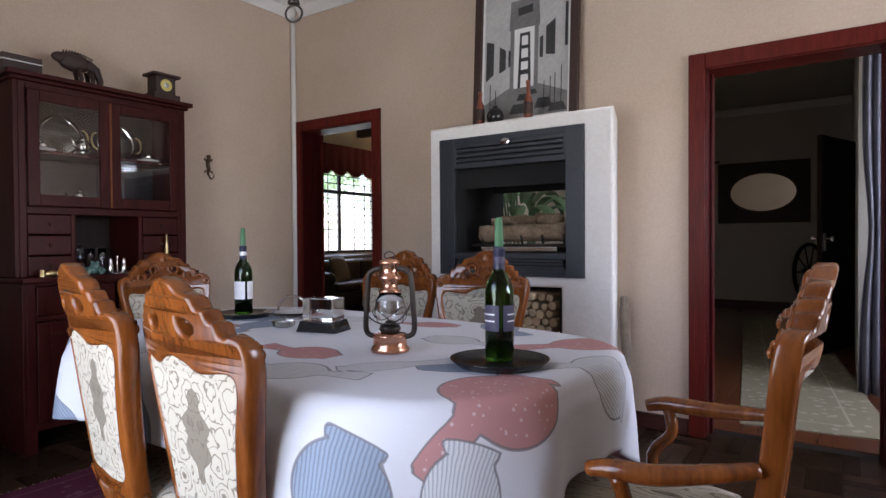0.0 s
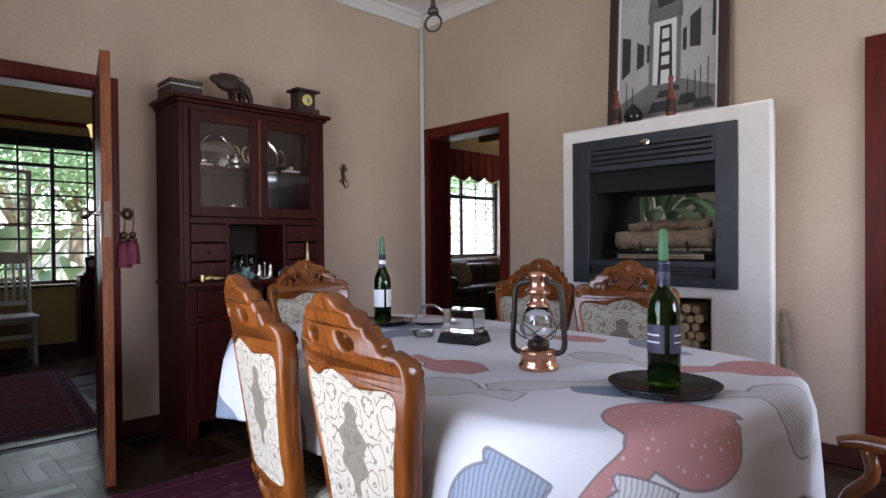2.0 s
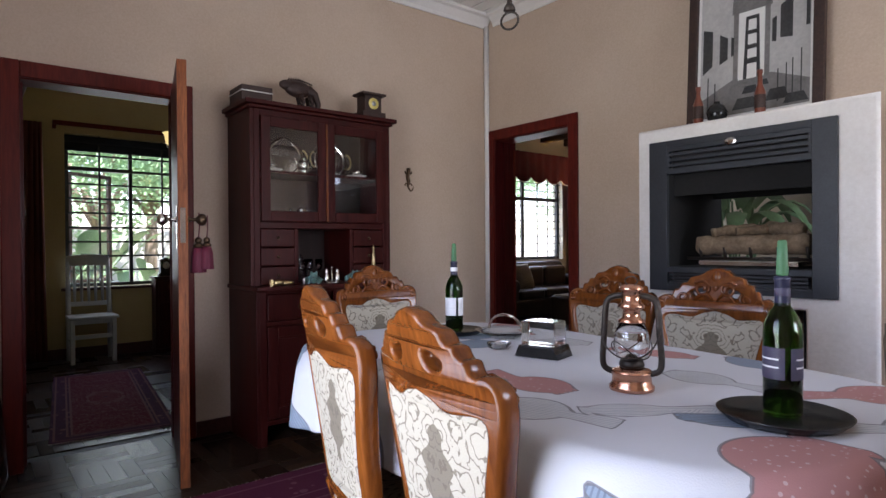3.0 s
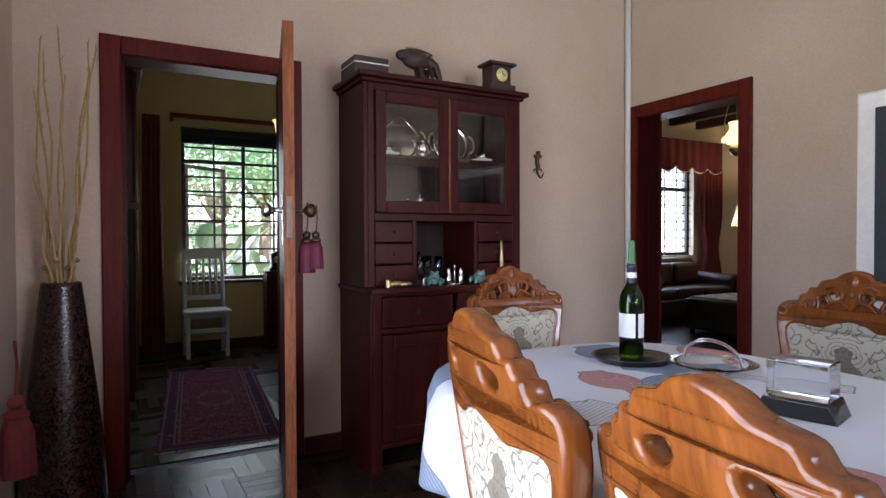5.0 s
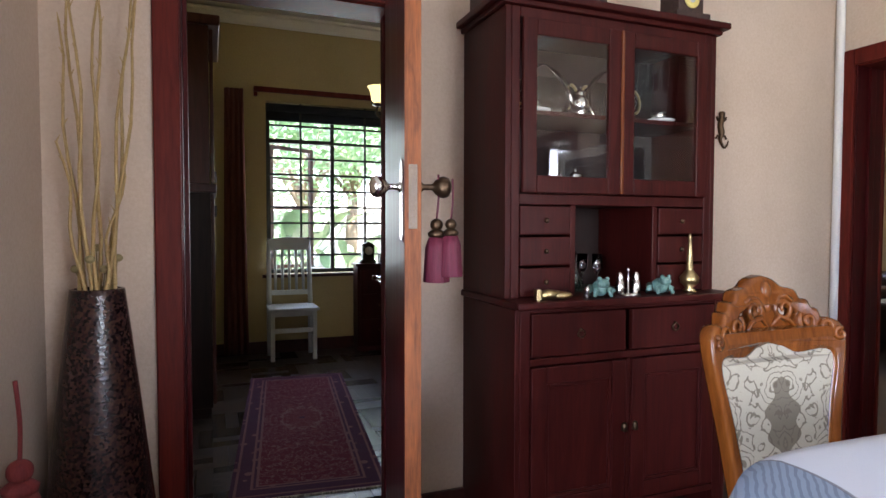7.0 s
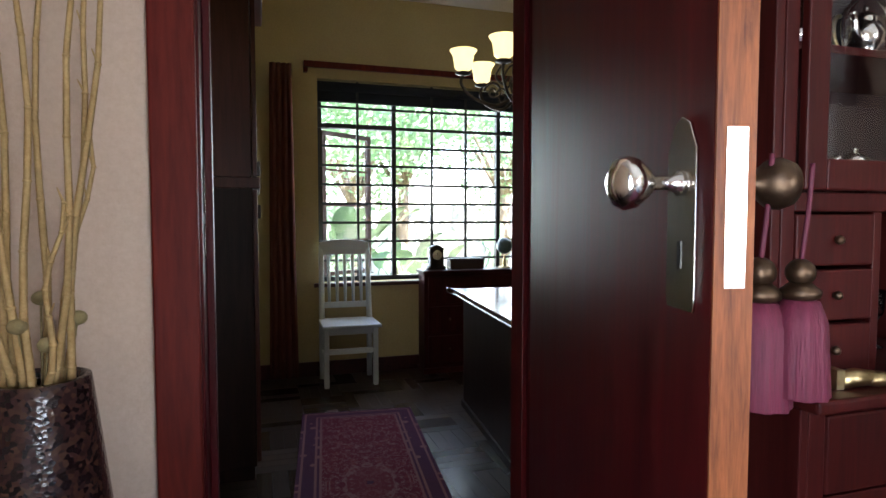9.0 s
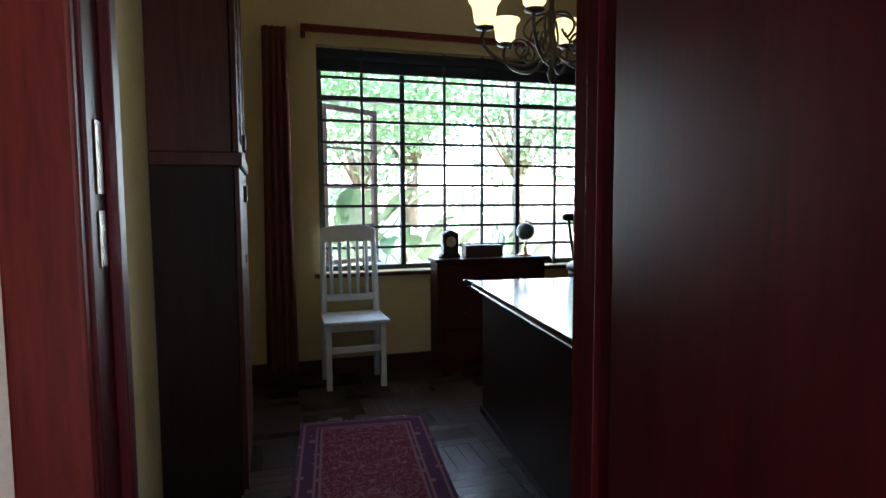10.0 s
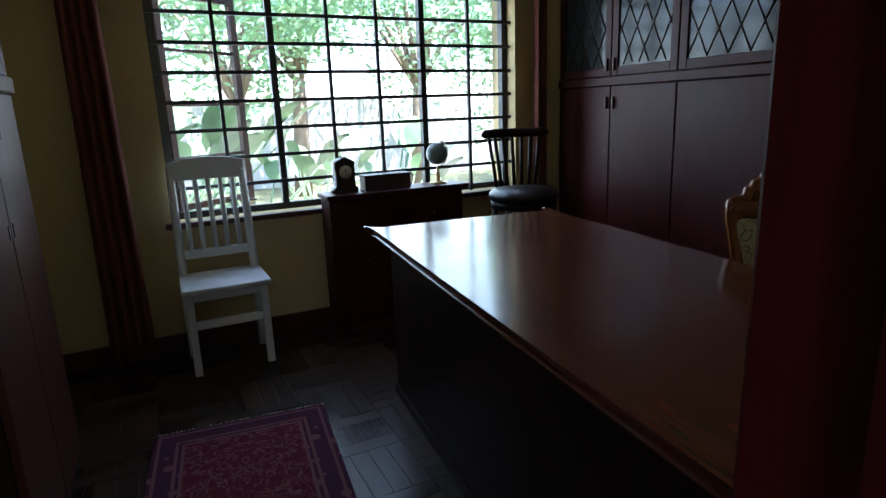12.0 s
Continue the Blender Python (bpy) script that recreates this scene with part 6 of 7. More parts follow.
bureau = thing("bureau", pose(-6.655, 1.885, 0), "low dark wooden bureau under the study window", "bureau")
part("bureau_body", boxes((0.0, 0.175, 0.02, 0.84, 0.04, 0.775)), CABINET, bureau, "", 0.004)
part("bureau_top", boxes((0.0, 0.21, 0, 0.87, 0.776, 0.80)), CABINET, bureau, "", 0.005)
part("bureau_plinth", boxes((0, 0.19, 0.01, 0.85, 0, 0.039)), CABINET, bureau)
for k in range(3):
    dr = part("bureau_drawer", boxes((0.175, 0.188, 0.05, 0.81, 0.08 + 0.23 * k, 0.29 + 0.23 * k)), CABINET, bureau, "", 0.004)
    for y in (0.22, 0.64):
        part("pull", ball((0.196, y, 0.185 + 0.23 * k), 0.011), BRONZE, dr)
sc_ = thing("shelf_clock", pose(-6.56, 2.02, 0.8005), "small black wooden clock with a cream dial on the bureau", "clock")
part("case", slab([mirrored([(0, 0), (0.07, 0), (0.07, 0.03), (0.055, 0.032), (0.055, 0.16), (0.065, 0.165), (0.0, 0.2)])], 0.08, 0.003), BLACK, sc_).matrix_basis = pose(0, 0, 0, 0, 0, 90)
d2 = part("dial", lathe([(0.036, 0), (0.037, 0.004), (0.001, 0.005)], seg=24), CREAMDIAL, sc_)
d2.matrix_basis = pose(0.041, 0, 0.115, 0, 90, 0)
part("clock_hand", boxes((-0.022, 0.002, -0.0015, 0.0015, 0.0055, 0.0065), (-0.001, 0.001, -0.016, 0.002, 0.0066, 0.0075)), BLACK, d2)
bk = thing("letter_box", pose(-6.57, 2.27, 0.8005), "low dark wooden letter box on the bureau", "box")
part("box_body", boxes((-0.05, 0.05, -0.14, 0.14, 0, 0.07)), CARVED, bk, "", 0.004)
part("box_lid", boxes((-0.053, 0.053, -0.143, 0.143, 0.0705, 0.085)), CARVED, bk, "", 0.004)
gl = thing("desk_globe", pose(-6.55, 2.60, 0.8005), "small blue-grey globe on a brass stand", "globe")
part("stand", lathe([(0.05, 0), (0.052, 0.006), (0.02, 0.014), (0.011, 0.03), (0.016, 0.05), (0.009, 0.07), (0.007, 0.1), (0.002, 0.105)], seg=20), BRASS, gl)
part("sphere", ball((0, 0, 0.178), 0.066), BLUECERAMIC, gl)
part("meridian", tube([(0, 0.074 * math.sin(a), 0.178 - 0.074 * math.cos(a)) for a in (k * 0.19635 for k in range(17))], 0.004, None, 6), BRASS, gl)

bs = thing("bar_chair", pose(-6.2, 2.98, 0, 0, 0, -105), "dark wooden high chair with a black leather seat", "chair")
part("seat", lathe([(0.16, 0.70), (0.2, 0.715), (0.205, 0.745), (0.18, 0.77), (0.05, 0.78), (0.001, 0.781)], seg=28), BLACKLEATHER, bs, "black padded leather seat")
part("seat_ring", lathe([(0.17, 0.66), (0.19, 0.665), (0.19, 0.705), (0.17, 0.71)], seg=28), DARKWOOD, bs)
for sx in (-1, 1):
    for sy in (-1, 1):
        part("leg", tube([(sx * 0.13, sy * 0.13, 0.67), (sx * 0.19, sy * 0.19, 0)], [0.02, 0.016], None, 8), DARKWOOD, bs)
part("foot_ring", tube([(0.2 * math.cos(a), 0.2 * math.sin(a), 0.25) for a in (k * 0.2618 for k in range(25))], 0.01, None, 6), DARKWOOD, bs)
bm = bmesh.new()
bk_line = [(0.21 * math.sin(a), -0.1 - 0.12 * math.cos(a), 1.08) for a in (-1.25 + k * 0.25 for k in range(11))]
part("back_rail", tube(bk_line, [0.014] + [0.028] * 9 + [0.014], None, 8), DARKWOOD, bs)
for k in range(7):
    a = -0.9 + 0.3 * k
    part("spindle", tube([(0.15 * math.sin(a), -0.08 - 0.09 * math.cos(a), 0.74), (0.2 * math.sin(a), -0.1 - 0.12 * math.cos(a), 1.07)], 0.011, None, 6), DARKWOOD, bs)

desk_chair = thing("desk_chair", pose(-4.32, 2.78, 0, 0, 0, -125), "carved wooden chair with pale upholstery behind the desk", "chair")
chair_parts(desk_chair, False)


def leaded_door(parent, x0, x1, z0, z1, y, s, material):
    """A cupboard door with a diamond lattice over dark glass; s: which way it faces along y."""
    f = 0.05
    ya, yb = sorted((y, y + s * 0.02))
    d = part("glazed_door", boxes((x0, x0 + f, ya, yb, z0, z1), (x1 - f, x1, ya, yb, z0, z1), (x0 + f, x1 - f, ya + 0.0005, yb - 0.0005, z0, z0 + f), (x0 + f, x1 - f, ya + 0.0005, yb - 0.0005, z1 - f, z1)), material, parent, "", 0.003)
    part("door_glass", boxes((x0 + f - 0.002, x1 - f + 0.002, y + 0.008 * s - 0.002, y + 0.008 * s + 0.002, z0 + f - 0.002, z1 - f + 0.002)), LEADGLASS, d)
    bm = bmesh.new()
    gx0, gx1, gz0, gz1 = x0 + f, x1 - f, z0 + f, z1 - f
    w, step = gx1 - gx0, 0.24
    for sl in (1, -1):
        k = gz0 - 2 * w
        while k < gz1 + 2 * w:
            pts = []
            for t in np.linspace(0, 1, 33):
                z = k + sl * (t - 0.5) * w * 2.0 + w
                if gz0 <= z <= gz1:
                    pts.append((gx0 + t * w, y + 0.012 * s, z))
            if len(pts) > 1:
                tube([pts[0], pts[-1]], 0.004, bm, 5)
            k += step
    part("lead_lattice", bm, IRON, d)
    return d


def cupboard(name, m, edges, depth, label, faces_down, wood_mat):
    """Built-in cupboards along local x: panelled doors below, leaded doors above; local front is at y = 0."""
    th = thing(name, m, label, "cupboard")
    x0, x1 = edges[0], edges[-1]
    part("carcass", boxes((x0, x1, 0.02, depth, 0.06, 1.335)), DARKWOOD, th, "", 0.003)
    part("upper_carcass", boxes((x0 + 0.004, x1 - 0.004, 0.024, depth, 1.3855, 2.3)), wood_mat, th, "", 0.003)
    part("cupboard_plinth", boxes((x0, x1, 0.03, depth, 0, 0.0595)), DARKWOOD, th)
    part("waist_rail", boxes((x0, x1, -0.012, depth, 1.3355, 1.385)), wood_mat, th, "", 0.004)
    part("cornice", boxes((x0 - 0.02, x1 + 0.02, -0.04, depth, 2.3005, 2.36)), wood_mat, th, "", 0.008)
    for a, b in zip(edges, edges[1:]):
        d = part("cupboard_door", boxes((a + 0.004, b - 0.004, 0.0, 0.0195, 0.08, 1.33)), wood_mat, th, "", 0.003)
        hx = b - 0.03 if edges.index(a) % 2 == 0 else a + 0.03
        part("pull_handle", boxes((hx - 0.008, hx + 0.008, -0.016, -0.0005, 1.2, 1.27)), IRON, d, "", 0.003)
        part("key_plate", boxes((hx - 0.008, hx + 0.008, -0.003, -0.0005, 0.93, 0.97)), IRON, d)
        g = leaded_door(th, a + 0.004, b - 0.004, 1.39, 2.28, 0.0195, -1, wood_mat)
        part("pull_handle", boxes((hx - 0.008, hx + 0.008, -0.016, -0.001, 1.42, 1.49)), IRON, g, "", 0.003)
    return th


cupboard("built_in_cupboard", pose(-6.66, 3.58, 0), [0.0, 0.49, 0.99, 1.57, 2.1, 2.6, 3.1], 0.208, "dark wooden built-in cupboards with leaded glass doors", False, CABINET)
left_cup = cupboard("tall_cupboard", pose(-4.93, 0.69, 0, 0, 0, 180), [0.0, 0.4, 0.8], 0.308, "tall brown wooden cupboard with leaded glass upper doors", False, PALEWOOD)
curtain("study_curtain", pose(-6.56, 0.86, 0.03, 0, 0, 90), 0.15, 2.28, 0.02, 4, BROWNCURTAIN, "red-brown curtain gathered beside the study window", 0.35)
curtain("study_curtain", pose(-6.57, 3.36, 0.03, 0, 0, 90), 0.08, 2.28, 0.02, 3, BROWNCURTAIN, "red-brown curtain gathered beside the study window", 0.1)

rug = single("study_rug", boxes((-1.02, 1.02, -0.333, 0.333, 0, 0.01)), STUDYRUG, "dark red and blue oriental runner on the study floor", "rug", pose(-4.72, 1.155, 0.0005, 0, 0, -6), 0.002)
verts, faces = [], []
for e in (-1, 1):
    for k in range(110):
        y = -0.333 + 0.666 * k / 109
        i = len(verts)
        w = rnd.uniform(0.012, 0.03)
        verts += [(e * 1.018, y - 0.003, 0.006), (e * 1.018, y + 0.003, 0.006), (e * (1.02 + w), y + rnd.uniform(-0.006, 0.006), 0.003)]
        faces.append((i, i + 1, i + 2))
me = bpy.data.meshes.new("runner_fringe")
me.from_pydata(verts, [], faces)
me.materials.append(FRINGE)
fr = new("runner_fringe", me)
fr.matrix_basis = pose(-4.72, 1.155, 0.0005, 0, 0, -6)
tagged(fr, "cream fringe at the runner's ends", "fringe", "", "stuff")

ch = thing("chandelier", pose(-5.0, 2.01, 0), "dark wrought iron chandelier with lit frosted glass cups", "chandelier")
part("stem", lathe([(0.002, 1.72), (0.012, 1.735), (0.02, 1.76), (0.01, 1.79), (0.04, 1.82), (0.03, 1.86), (0.012, 1.9), (0.02, 2.0), (0.01, 2.05), (0.018, 2.15), (0.008, 2.2), (0.006, 2.98)], seg=16), IRON, ch)
part("ceiling_rose", lathe([(0.07, 2.97), (0.07, 2.985), (0.05, 2.999)], seg=20), IRON, ch)
for k in range(6):
    a = k * math.pi / 3 + 0.35
    c, s = math.cos(a), math.sin(a)
    line = smooth_line([(0.03 * c, 0.03 * s, 1.84), (0.12 * c, 0.12 * s, 1.79), (0.24 * c, 0.24 * s, 1.82), (0.31 * c, 0.31 * s, 1.89), (0.30 * c, 0.30 * s, 1.94)], 5)
    arm = part("arm", tube(line, 0.008, None, 7), IRON, ch)
    part("scroll", tube([(r * c, r * s, z) for r, z in ((0.14 + (0.05 - 0.0022 * j) * math.cos(0.5 * j), 1.86 + (0.05 - 0.0022 * j) * math.sin(0.5 * j)) for j in range(20))], 0.006, None, 6), IRON, arm)
    part("upper_scroll", tube(smooth_line([(0.015 * c, 0.015 * s, 2.02), (0.09 * c, 0.09 * s, 2.0), (0.13 * c, 0.13 * s, 1.94), (0.09 * c, 0.09 * s, 1.9), (0.06 * c, 0.06 * s, 1.94)], 5), 0.006, None, 6), IRON, arm)
    part("cup", lathe([(0.01, 1.935), (0.04, 1.945), (0.042, 1.952), (0.015, 1.96)], (0.30 * c, 0.30 * s, 0), 14), IRON, arm)
    part("glass_shade", lathe([(0.022, 1.955), (0.045, 1.975), (0.05, 2.01), (0.055, 2.04), (0.072, 2.065), (0.07, 2.066), (0.052, 2.042), (0.046, 2.01), (0.04, 1.977), (0.018, 1.958)], (0.30 * c, 0.30 * s, 0), 20), CHANDGLOW, arm, "lit frosted glass cup")

# ---------------------------------------------------------------- living room
for k in range(8):
    structure("trim_beam_%d" % (k + 1), boxes((-6.64, -2.355, 4.35 + 0.62 * k, 4.47 + 0.62 * k, 2.86, 2.999)), BEAM, "dark wooden ceiling beam", 0.006, "beam")
pel = thing("curtain_pelmet", pose(-6.6, 7.85, 2.12), "scalloped dark red velvet pelmet over the living room window", "pelmet")
bm = bmesh.new()
NB = 96
low = [bm.verts.new((0.12 + 0.012 * math.sin(k * 0.9), -1.3 + 2.6 * k / NB, 0.06 + 0.09 * abs(math.sin(k / NB * 7 * math.pi)) ** 0.6 * -1 + 0.05)) for k in range(NB + 1)]
top = [bm.verts.new((0.12 + 0.006 * math.sin(k * 0.9), -1.3 + 2.6 * k / NB, 0.52)) for k in range(NB + 1)]
back = [bm.verts.new((-0.03, -1.3 + 2.6 * k / NB, 0.52)) for k in range(NB + 1)]
for k in range(NB):
    bm.faces.new((low[k], low[k + 1], top[k + 1], top[k]))
    bm.faces.new((top[k], top[k + 1], back[k + 1], back[k]))
part("valance", bm, REDCURTAIN, pel)
part("bead_trim", tube([(0.122, -1.3 + 2.6 * k / NB, 0.108 - 0.09 * abs(math.sin(k / NB * 7 * math.pi)) ** 0.6) for k in range(NB + 1)], 0.009, None, 5), FRINGE, pel, "pale beaded edge")
curtain("living_curtain", pose(-6.5, 8.9, 0.02, 0, 0, 90), 0.5, 2.2, 0.04, 6, REDCURTAIN, "dark red velvet curtain tied back by the window", 0.1, 0.45)
curtain("living_curtain", pose(-6.5, 6.75, 0.02, 0, 0, 90), 0.4, 2.2, 0.04, 5, REDCURTAIN, "dark red velvet curtain tied back by the window", 0.1, 0.45)


def sofa(m, length, seats):
    th = thing("leather_sofa", m, "dark brown leather sofa with rolled arms", "sofa", "living room sofas")
    part("base", boxes((-length / 2, length / 2, -0.42, 0.42, 0.06, 0.3)), LEATHER, th, "", 0.03)
    part("back", tube([(-length / 2 + 0.05, -0.34, 0.74), (length / 2 - 0.05, -0.34, 0.74)], 0.09, boxes((-length / 2 + 0.02, length / 2 - 0.02, -0.42, -0.26, 0.3, 0.74)), 14), LEATHER, th, "", 0.02)
    for s in (-1, 1):
        part("arm", tube([(s * (length / 2 - 0.02), -0.36, 0.52), (s * (length / 2 - 0.02), 0.42, 0.5)], 0.1, boxes((s * (length / 2 - 0.02) - 0.08, s * (length / 2 - 0.02) + 0.08, -0.36, 0.41, 0.06, 0.5)), 14), LEATHER, th, "", 0.02)
    w = (length - 0.24) / seats
    for k in range(seats):
        x = -length / 2 + 0.12 + w * k
        part("seat_cushion", boxes((x + 0.01, x + w - 0.01, -0.25, 0.42, 0.301, 0.44)), LEATHER, th, "", 0.045)
        part("back_cushion", boxes((x + 0.01, x + w - 0.01, -0.27, -0.1, 0.44, 0.76)), LEATHER, th, "", 0.05)
    for sx in (-1, 1):
        for sy in (-0.36, 0.36):
            part("foot", lathe([(0.025, 0), (0.035, 0.03), (0.03, 0.06)], (sx * (length / 2 - 0.08), sy, 0), 10), DARKWOOD, th)
    return th


sofa(pose(-6.1, 7.4, 0, 0, 0, -90), 1.9, 3)
sofa(pose(-4.9, 8.75, 0, 0, 0, 180), 1.7, 2)


def cushion(m, material, label):
    bm = bmesh.new()
    n = 10
    for s in (-1, 1):
        grid = [[bm.verts.new(((i / n - 0.5) * 0.42, s * 0.075 * ((1 - (2 * i / n - 1) ** 2) * (1 - (2 * j / n - 1) ** 2)) ** 0.45, (j / n) * 0.4)) for j in range(n + 1)] for i in range(n + 1)]
        for i in range(n):
            for j in range(n):
                bm.faces.new((grid[i][j], grid[i + 1][j], grid[i + 1][j + 1], grid[i][j + 1])).smooth = True
    bmesh.ops.remove_doubles(bm, verts=bm.verts, dist=0.0005)
    single("cushion", bm, material, label, "cushion", m, 0, "", "sofa cushions")


cushion(pose(-4.95, 8.55, 0.43, 20, 12, 170), REDCLOTH, "bright red square cushion on the leather sofa")
cushion(pose(-5.35, 8.52, 0.43, 24, -6, 185), TAUPE, "taupe patterned cushion on the leather sofa")
cushion(pose(-4.5, 8.5, 0.43, 24, 8, 175), TAUPE, "taupe patterned cushion on the leather sofa")
cushion(pose(-5.95, 7.0, 0.43, -20, 0, 100), TAUPE, "taupe patterned cushion on the leather sofa")
ott = thing("ottoman", pose(-4.55, 6.9, 0), "dark leather ottoman with a spotted hide cover", "ottoman")
part("ottoman_body", boxes((-0.5, 0.5, -0.45, 0.45, 0.05, 0.42)), LEATHER, ott, "", 0.04)
part("hide_cover", boxes((-0.46, 0.46, -0.41, 0.41, 0.4205, 0.436)), CHEEK, ott, "spotted brown and white hide", 0.006)
for sx in (-0.44, 0.44):
    for sy in (-0.38, 0.38):
        part("foot", lathe([(0.025, 0), (0.03, 0.05)], (sx, sy, 0), 10), DARKWOOD, ott)
fl = thing("floor_lamp", pose(-5.72, 8.75, 0), "lit floor lamp with a cream shade and dark turned pole", "floor lamp")
part("base", lathe([(0.14, 0), (0.15, 0.02), (0.05, 0.04), (0.02, 0.07)], seg=22), DARKWOOD, fl)
part("pole", lathe([(0.018, 0.06), (0.022, 0.5), (0.03, 0.6), (0.018, 0.7), (0.02, 1.2), (0.03, 1.25), (0.014, 1.35)], seg=14), DARKWOOD, fl)
part("shade", lathe([(0.27, 1.3), (0.19, 1.6), (0.187, 1.6), (0.266, 1.3)], seg=32), SHADEGLOW, fl, "glowing cream lampshade")
bulb = new("floor_lamp_bulb", bpy.data.lights.new("floor_lamp_bulb", "POINT"))
bulb.data.energy, bulb.data.color, bulb.data.shadow_soft_size = 4, (1.0, 0.72, 0.4), 0.06
bulb.location = (-5.72, 8.75, 1.47)
pl = thing("pendant_lamp", pose(-4.28, 6.29, 0), "brass oil-style pendant lamp with a lit yellow glass shade", "pendant lamp")
part("font", lathe([(0.01, 1.98), (0.04, 2.0), (0.07, 2.05), (0.05, 2.09), (0.03, 2.11)], seg=20), BRASS, pl)
part("glass_shade", lathe([(0.045, 2.10), (0.135, 2.14), (0.14, 2.17), (0.09, 2.23), (0.06, 2.28), (0.075, 2.34), (0.065, 2.345), (0.05, 2.28), (0.085, 2.225), (0.13, 2.165), (0.04, 2.105)], seg=28), GLOBEGLOW, pl, "lit ribbed yellow glass shade")
for k in range(3):
    a = k * 2.094
    part("chain", tube([(0.11 * math.cos(a), 0.11 * math.sin(a), 2.08), (0.12 * math.cos(a), 0.12 * math.sin(a), 2.35), (0, 0, 2.86)], 0.006, None, 5), BRASS, pl)
part("hook", tube([(0, 0, 2.84), (0, 0, 2.999)], 0.01, None, 6), IRON, pl)
wp = thing("wall_picture", pose(-4.6, 9.28, 1.25), "dark framed picture on the cream wall", "picture")
part("picture_frame", boxes((-0.3, -0.26, -0.02, 0.018, 0, 0.9), (0.26, 0.3, -0.02, 0.018, 0, 0.9), (-0.26, 0.26, -0.02, 0.018, 0, 0.04), (-0.26, 0.26, -0.02, 0.018, 0.86, 0.9)), CARVED, wp, "", 0.003)
part("canvas", boxes((-0.26, 0.26, -0.004, 0.012, 0.04, 0.86)), ART2, wp)
# a plant and pale cupboard seen through the fire opening
plant = thing("potted_palm", pose(-1.72, 4.6, 0) @ Matrix.Diagonal((1.3, 1.3, 1.4, 1)), "potted palm with arching leaves behind the fireplace", "plant")
part("pot", lathe([(0.13, 0), (0.15, 0.01), (0.19, 0.35), (0.2, 0.4), (0.18, 0.4), (0.16, 0.36), (0.001, 0.35)], seg=24), LEATHER, plant)
for k in range(15):
    a = k * 2.399
    h = 0.75 + 0.35 * ((k * 7) % 5) / 5
    bm = bmesh.new()
    tube([(0.03 * math.cos(a), 0.03 * math.sin(a), 0.34), (0.12 * math.cos(a), 0.12 * math.sin(a), 0.34 + h * 0.7)], 0.006, bm, 5)
    prev = None
    for j in range(7):
        t = j / 6
        r = 0.12 + 0.3 * t
        c = Vector((r * math.cos(a), r * math.sin(a), 0.34 + h * (0.7 + 0.45 * t - 0.55 * t * t)))
        w = 0.05 * math.sin(math.pi * (0.1 + 0.9 * t)) + 0.002
        ac = Vector((-math.sin(a), math.cos(a), 0)) * w
        row = [bm.verts.new(c - ac), bm.verts.new(c + Vector((0, 0, 0.012))), bm.verts.new(c + ac)]
        if prev:
            for i in (0, 1):
                bm.faces.new((prev[i], prev[i + 1], row[i + 1], row[i])).smooth = True
        prev = row
    part("leaf", bm, LEAF, plant)

# ---------------------------------------------------------------- hall
mir = thing("wall_mirror", pose(-0.585, 10.185, 1.28), "oval mirror in a wide dark rectangular frame", "mirror")
oval = [(0.43 * math.cos(a), 0.45 + 0.28 * math.sin(a)) for a in (k * 0.1309 for k in range(48))]
part("mirror_frame", slab([[(-0.6, 0), (0.6, 0), (0.6, 0.9), (-0.6, 0.9)], oval], 0.03, 0.004), CARVED, mir)
part("mirror_rim", tube([(x * 1.02, -0.015, 0.45 + (z - 0.45) * 1.02) for x, z in oval + oval[:1]], 0.012, None, 6), BRONZE, mir)
part("mirror_glass", slab([[(x * 1.01, 0.45 + (z - 0.45) * 1.01) for x, z in oval]], 0.008, 0.0), MIRROR, mir)
runner = single("hall_runner", boxes((-0.37, 0.37, -2.6, 2.6, 0, 0.01)), HALLRUG, "long cream patterned runner on the hall floorboards", "rug", pose(-0.02, 6.72, 0.0005, 0, 0, 7), 0.002)
hd = thing("door_hall", pose(0.49, 7.35, 0, 0, 0, 250), "dark brown hall door standing open", "door", "", "structure")
part("door_leaf", boxes((0, 0.76, -0.02, 0.02, 0.008, 1.98)), DARKWOOD, hd, "", 0.003)
for s in (-1, 1):
    pl_ = part("door_plate", boxes((0.68, 0.72, *sorted((s * 0.0205, s * 0.025)), 0.94, 1.1)), SILVER, hd)
    kb = part("knob", lathe([(0.01, 0), (0.009, 0.03), (0.026, 0.045), (0.026, 0.06), (0.01, 0.07), (0.001, 0.071)], seg=18), SILVER, pl_)
    kb.matrix_basis = pose(0.7, s * 0.025, 1.05, -90 * s, 0, 0)
curtain("hall_curtain", pose(0.62, 5.25, 0.005), 0.2, 2.6, 0.04, 4, GREYCURTAIN, "grey-blue patterned curtain tied back by the hall opening", 0.2, 0.45)
sw = thing("spinning_wheel", pose(0.02, 9.75, 0, 0, 0, 58), "dark wooden spinning wheel in the hall", "spinning wheel")
part("rim", tube([(0.3 * math.cos(a), 0, 0.6 + 0.37 * math.sin(a)) for a in (k * 0.1745 for k in range(37))], 0.026, None, 8), DARKWOOD, sw)
for k in range(10):
    a = k * math.pi / 5
    part("spoke", tube([(0.03 * math.cos(a), 0, 0.6 + 0.03 * math.sin(a)), (0.29 * math.cos(a), 0, 0.6 + 0.36 * math.sin(a))], [0.012, 0.009], None, 6), DARKWOOD, sw)
part("hub", tube([(0, -0.08, 0.6), (0, 0.08, 0.6)], 0.04, None, 10), DARKWOOD, sw)
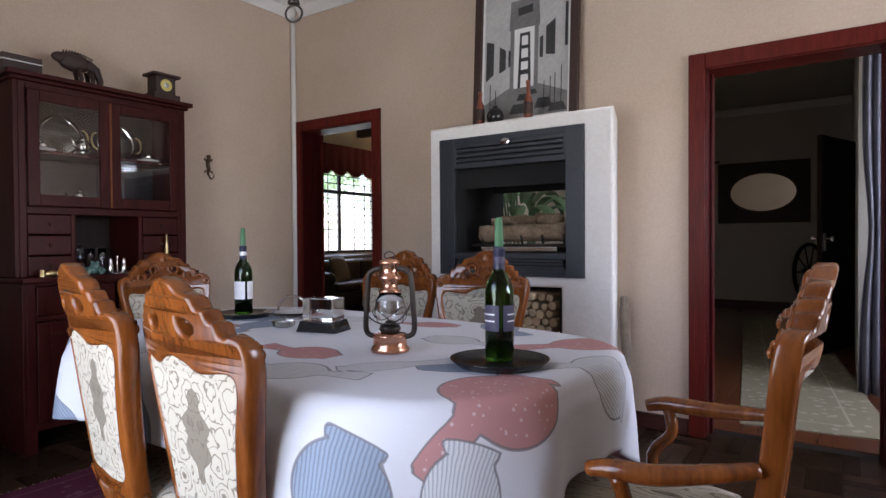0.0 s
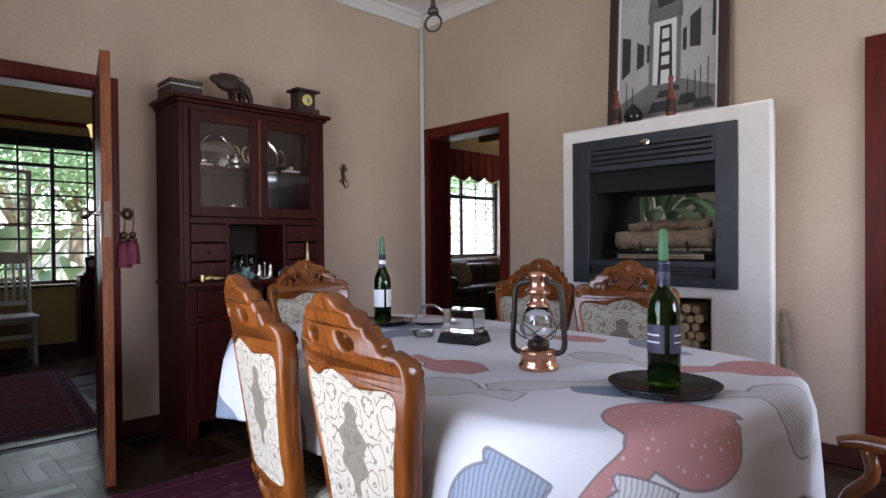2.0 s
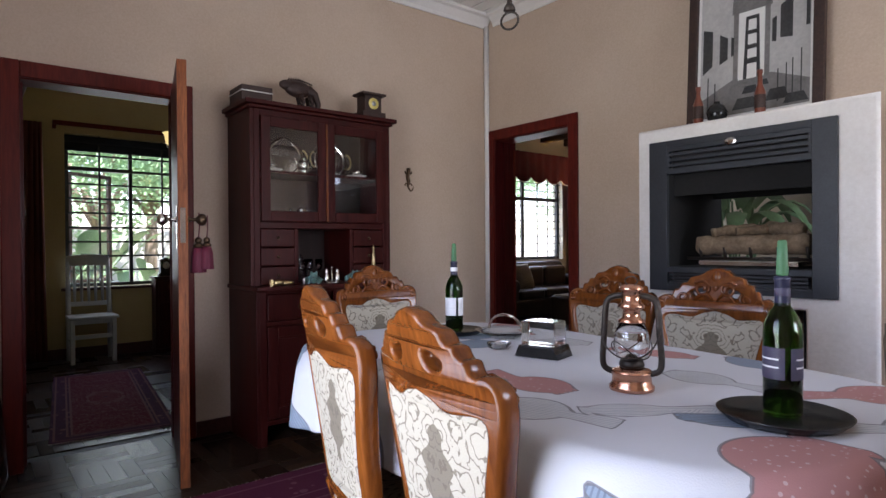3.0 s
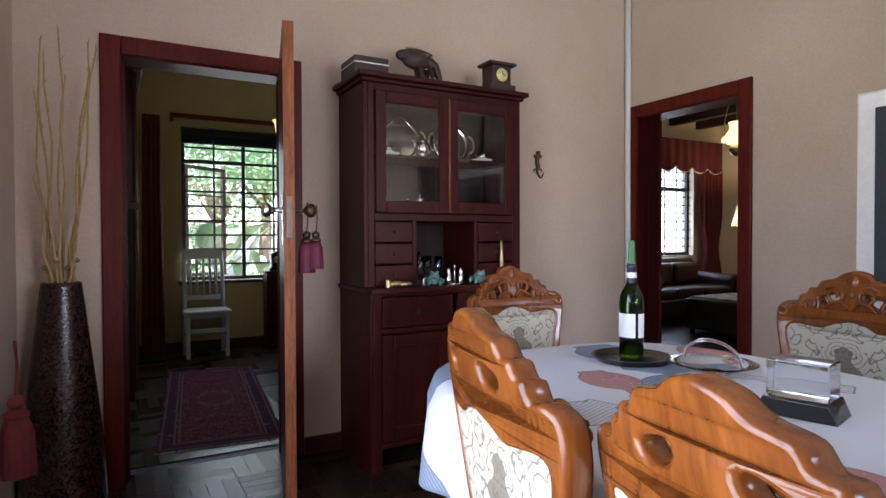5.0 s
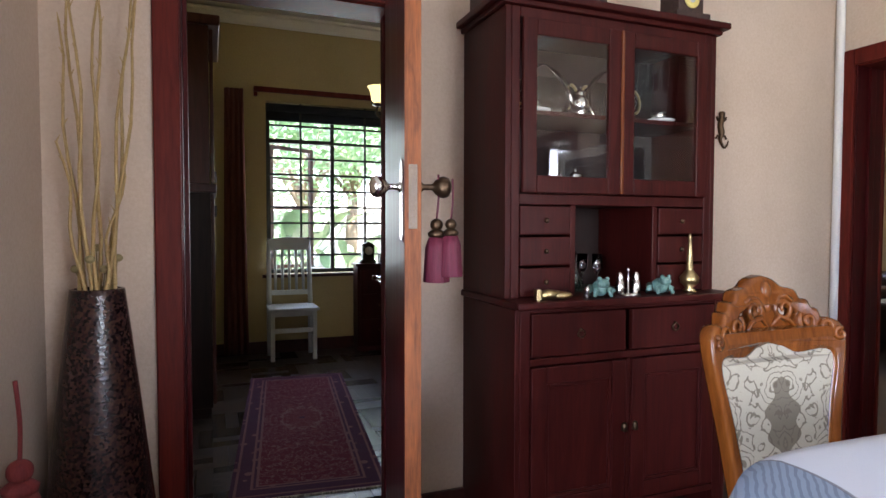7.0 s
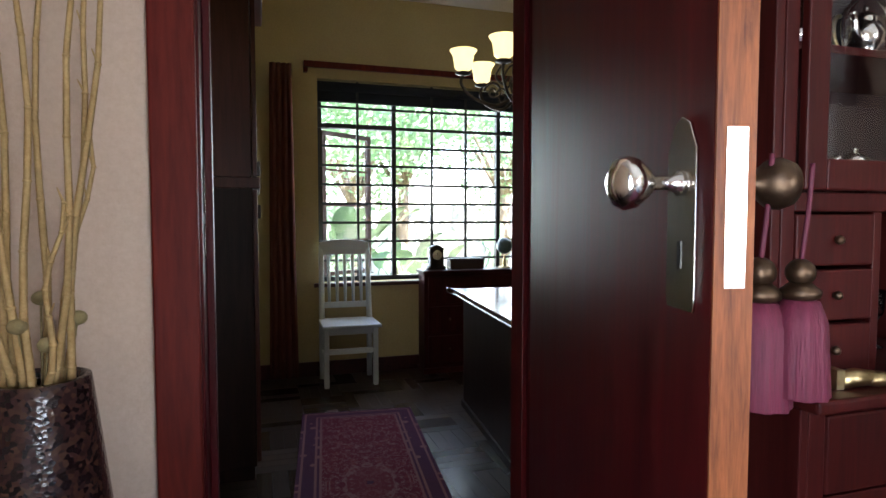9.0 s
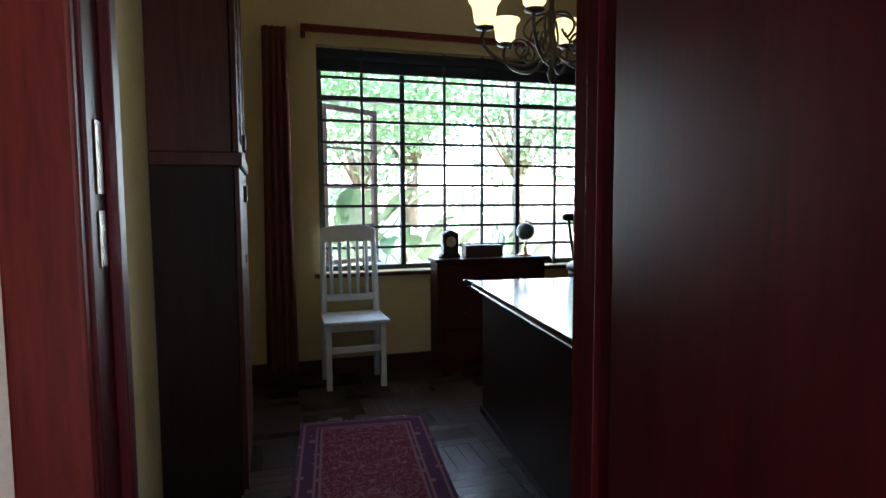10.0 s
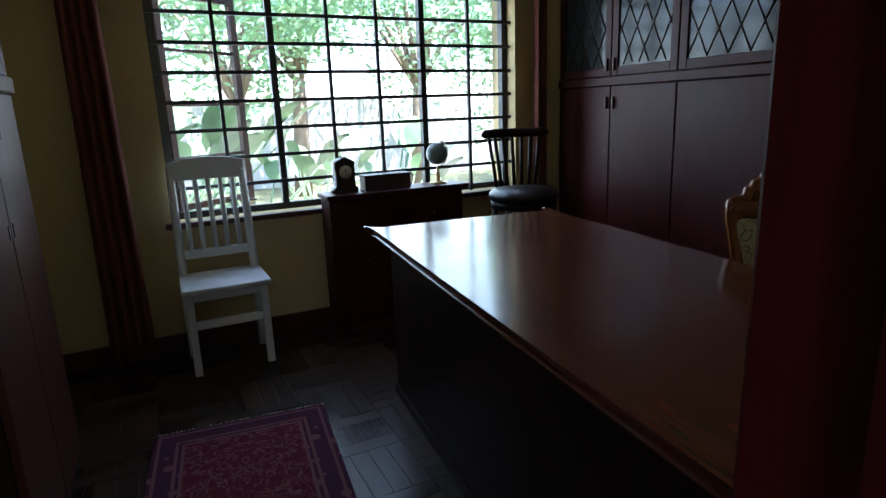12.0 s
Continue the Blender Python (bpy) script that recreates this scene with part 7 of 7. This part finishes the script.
for s in (-1, 1):
    part("upright", tube([(0, s * 0.07, 0.6), (s * 0.02, s * 0.1, 0.18)], 0.018, None, 8), DARKWOOD, sw)
part("table", boxes((-0.2, 0.4, -0.13, 0.13, 0.15, 0.19)), DARKWOOD, sw, "", 0.005)
for x, y in ((-0.16, -0.1), (-0.16, 0.1), (0.35, 0)):
    part("leg", tube([(x, y, 0.16), (x * 1.2, y * 1.4, 0)], 0.016, None, 6), DARKWOOD, sw)
cross = thing("wall_cross", pose(-1.25, 10.19, 2.05), "small dark cross hung on the hall wall", "wall ornament")
part("cross_body", boxes((-0.015, 0.015, -0.008, 0.008, 0, 0.26), (-0.085, -0.015, -0.008, 0.008, 0.15, 0.18), (0.015, 0.085, -0.008, 0.008, 0.15, 0.18)), CARVED, cross)

# ---------------------------------------------------------------- parquet blocks, last


def parquet(parent_name, x0, x1, y0, y1, near, material, seed):
    """Basket-weave parquet: squares of four strips, turned by turns. Blocks inside the stretch are parts, the rest one mesh."""
    parent = bpy.data.objects[parent_name]
    sq, gap = 0.28, 0.0025
    bm = boxes((gap / 2, sq / 4 - gap / 2, gap / 2, sq - gap / 2, -0.0058, 0.0))
    shared = [bpy.data.meshes.new("parquet_block"), bpy.data.meshes.new("parquet_block")]
    bm.to_mesh(shared[0])
    bmesh.ops.rotate(bm, verts=bm.verts, matrix=Matrix.Rotation(radians(90), 3, "Z"))
    bm.to_mesh(shared[1])
    bm.free()
    for me in shared:
        me.materials.append(material)
    verts, faces = [], []
    nx, ny, made = math.ceil((x1 - x0) / sq), math.ceil((y1 - y0) / sq), 0
    for i in range(nx):
        for j in range(ny):
            for k in range(4):
                ax, ay = x0 + i * sq, y0 + j * sq
                turned = (i + j) % 2
                px, py = (ax + sq, ay + k * sq / 4) if turned else (ax + k * sq / 4, ay)
                if near[0] <= ax <= near[1] and near[2] <= ay <= near[3] and made < 300:
                    ob = new("parquet_block", shared[turned])
                    ob.location = (px, py, 0)
                    ob.parent = parent
                    made += 1
                    continue
                w, h = (sq, sq / 4) if turned else (sq / 4, sq)
                bx = ax if turned else px
                by = py if turned else ay
                n = len(verts)
                g = gap / 2
                verts += [(bx + g, by + g, 0), (bx + w - g, by + g, 0), (bx + w - g, by + h - g, 0), (bx + g, by + h - g, 0)]
                verts += [(a, b, -0.0058) for a, b, _ in verts[n:n + 4]]
                faces += [(n, n + 1, n + 2, n + 3)] + [(n + p, n + 4 + p, n + 4 + (p + 1) % 4, n + (p + 1) % 4) for p in range(4)]
    me = bpy.data.meshes.new("parquet_rest")
    me.from_pydata(verts, [], faces)
    me.materials.append(material)
    ob = new("parquet_rest", me)
    ob.parent = parent
    tagged(ob, "", "", "", "stuff")


parquet("floor_study", -6.67, -3.59, 0.385, 3.7, (-6.0, -3.5, 0.2, 1.6), STUDYPARQUET, 1)
parquet("floor", -3.5, 2.5, 0.2, 3.7, (-3.6, -2.1, 0.1, 3.0), PARQUET, 2)
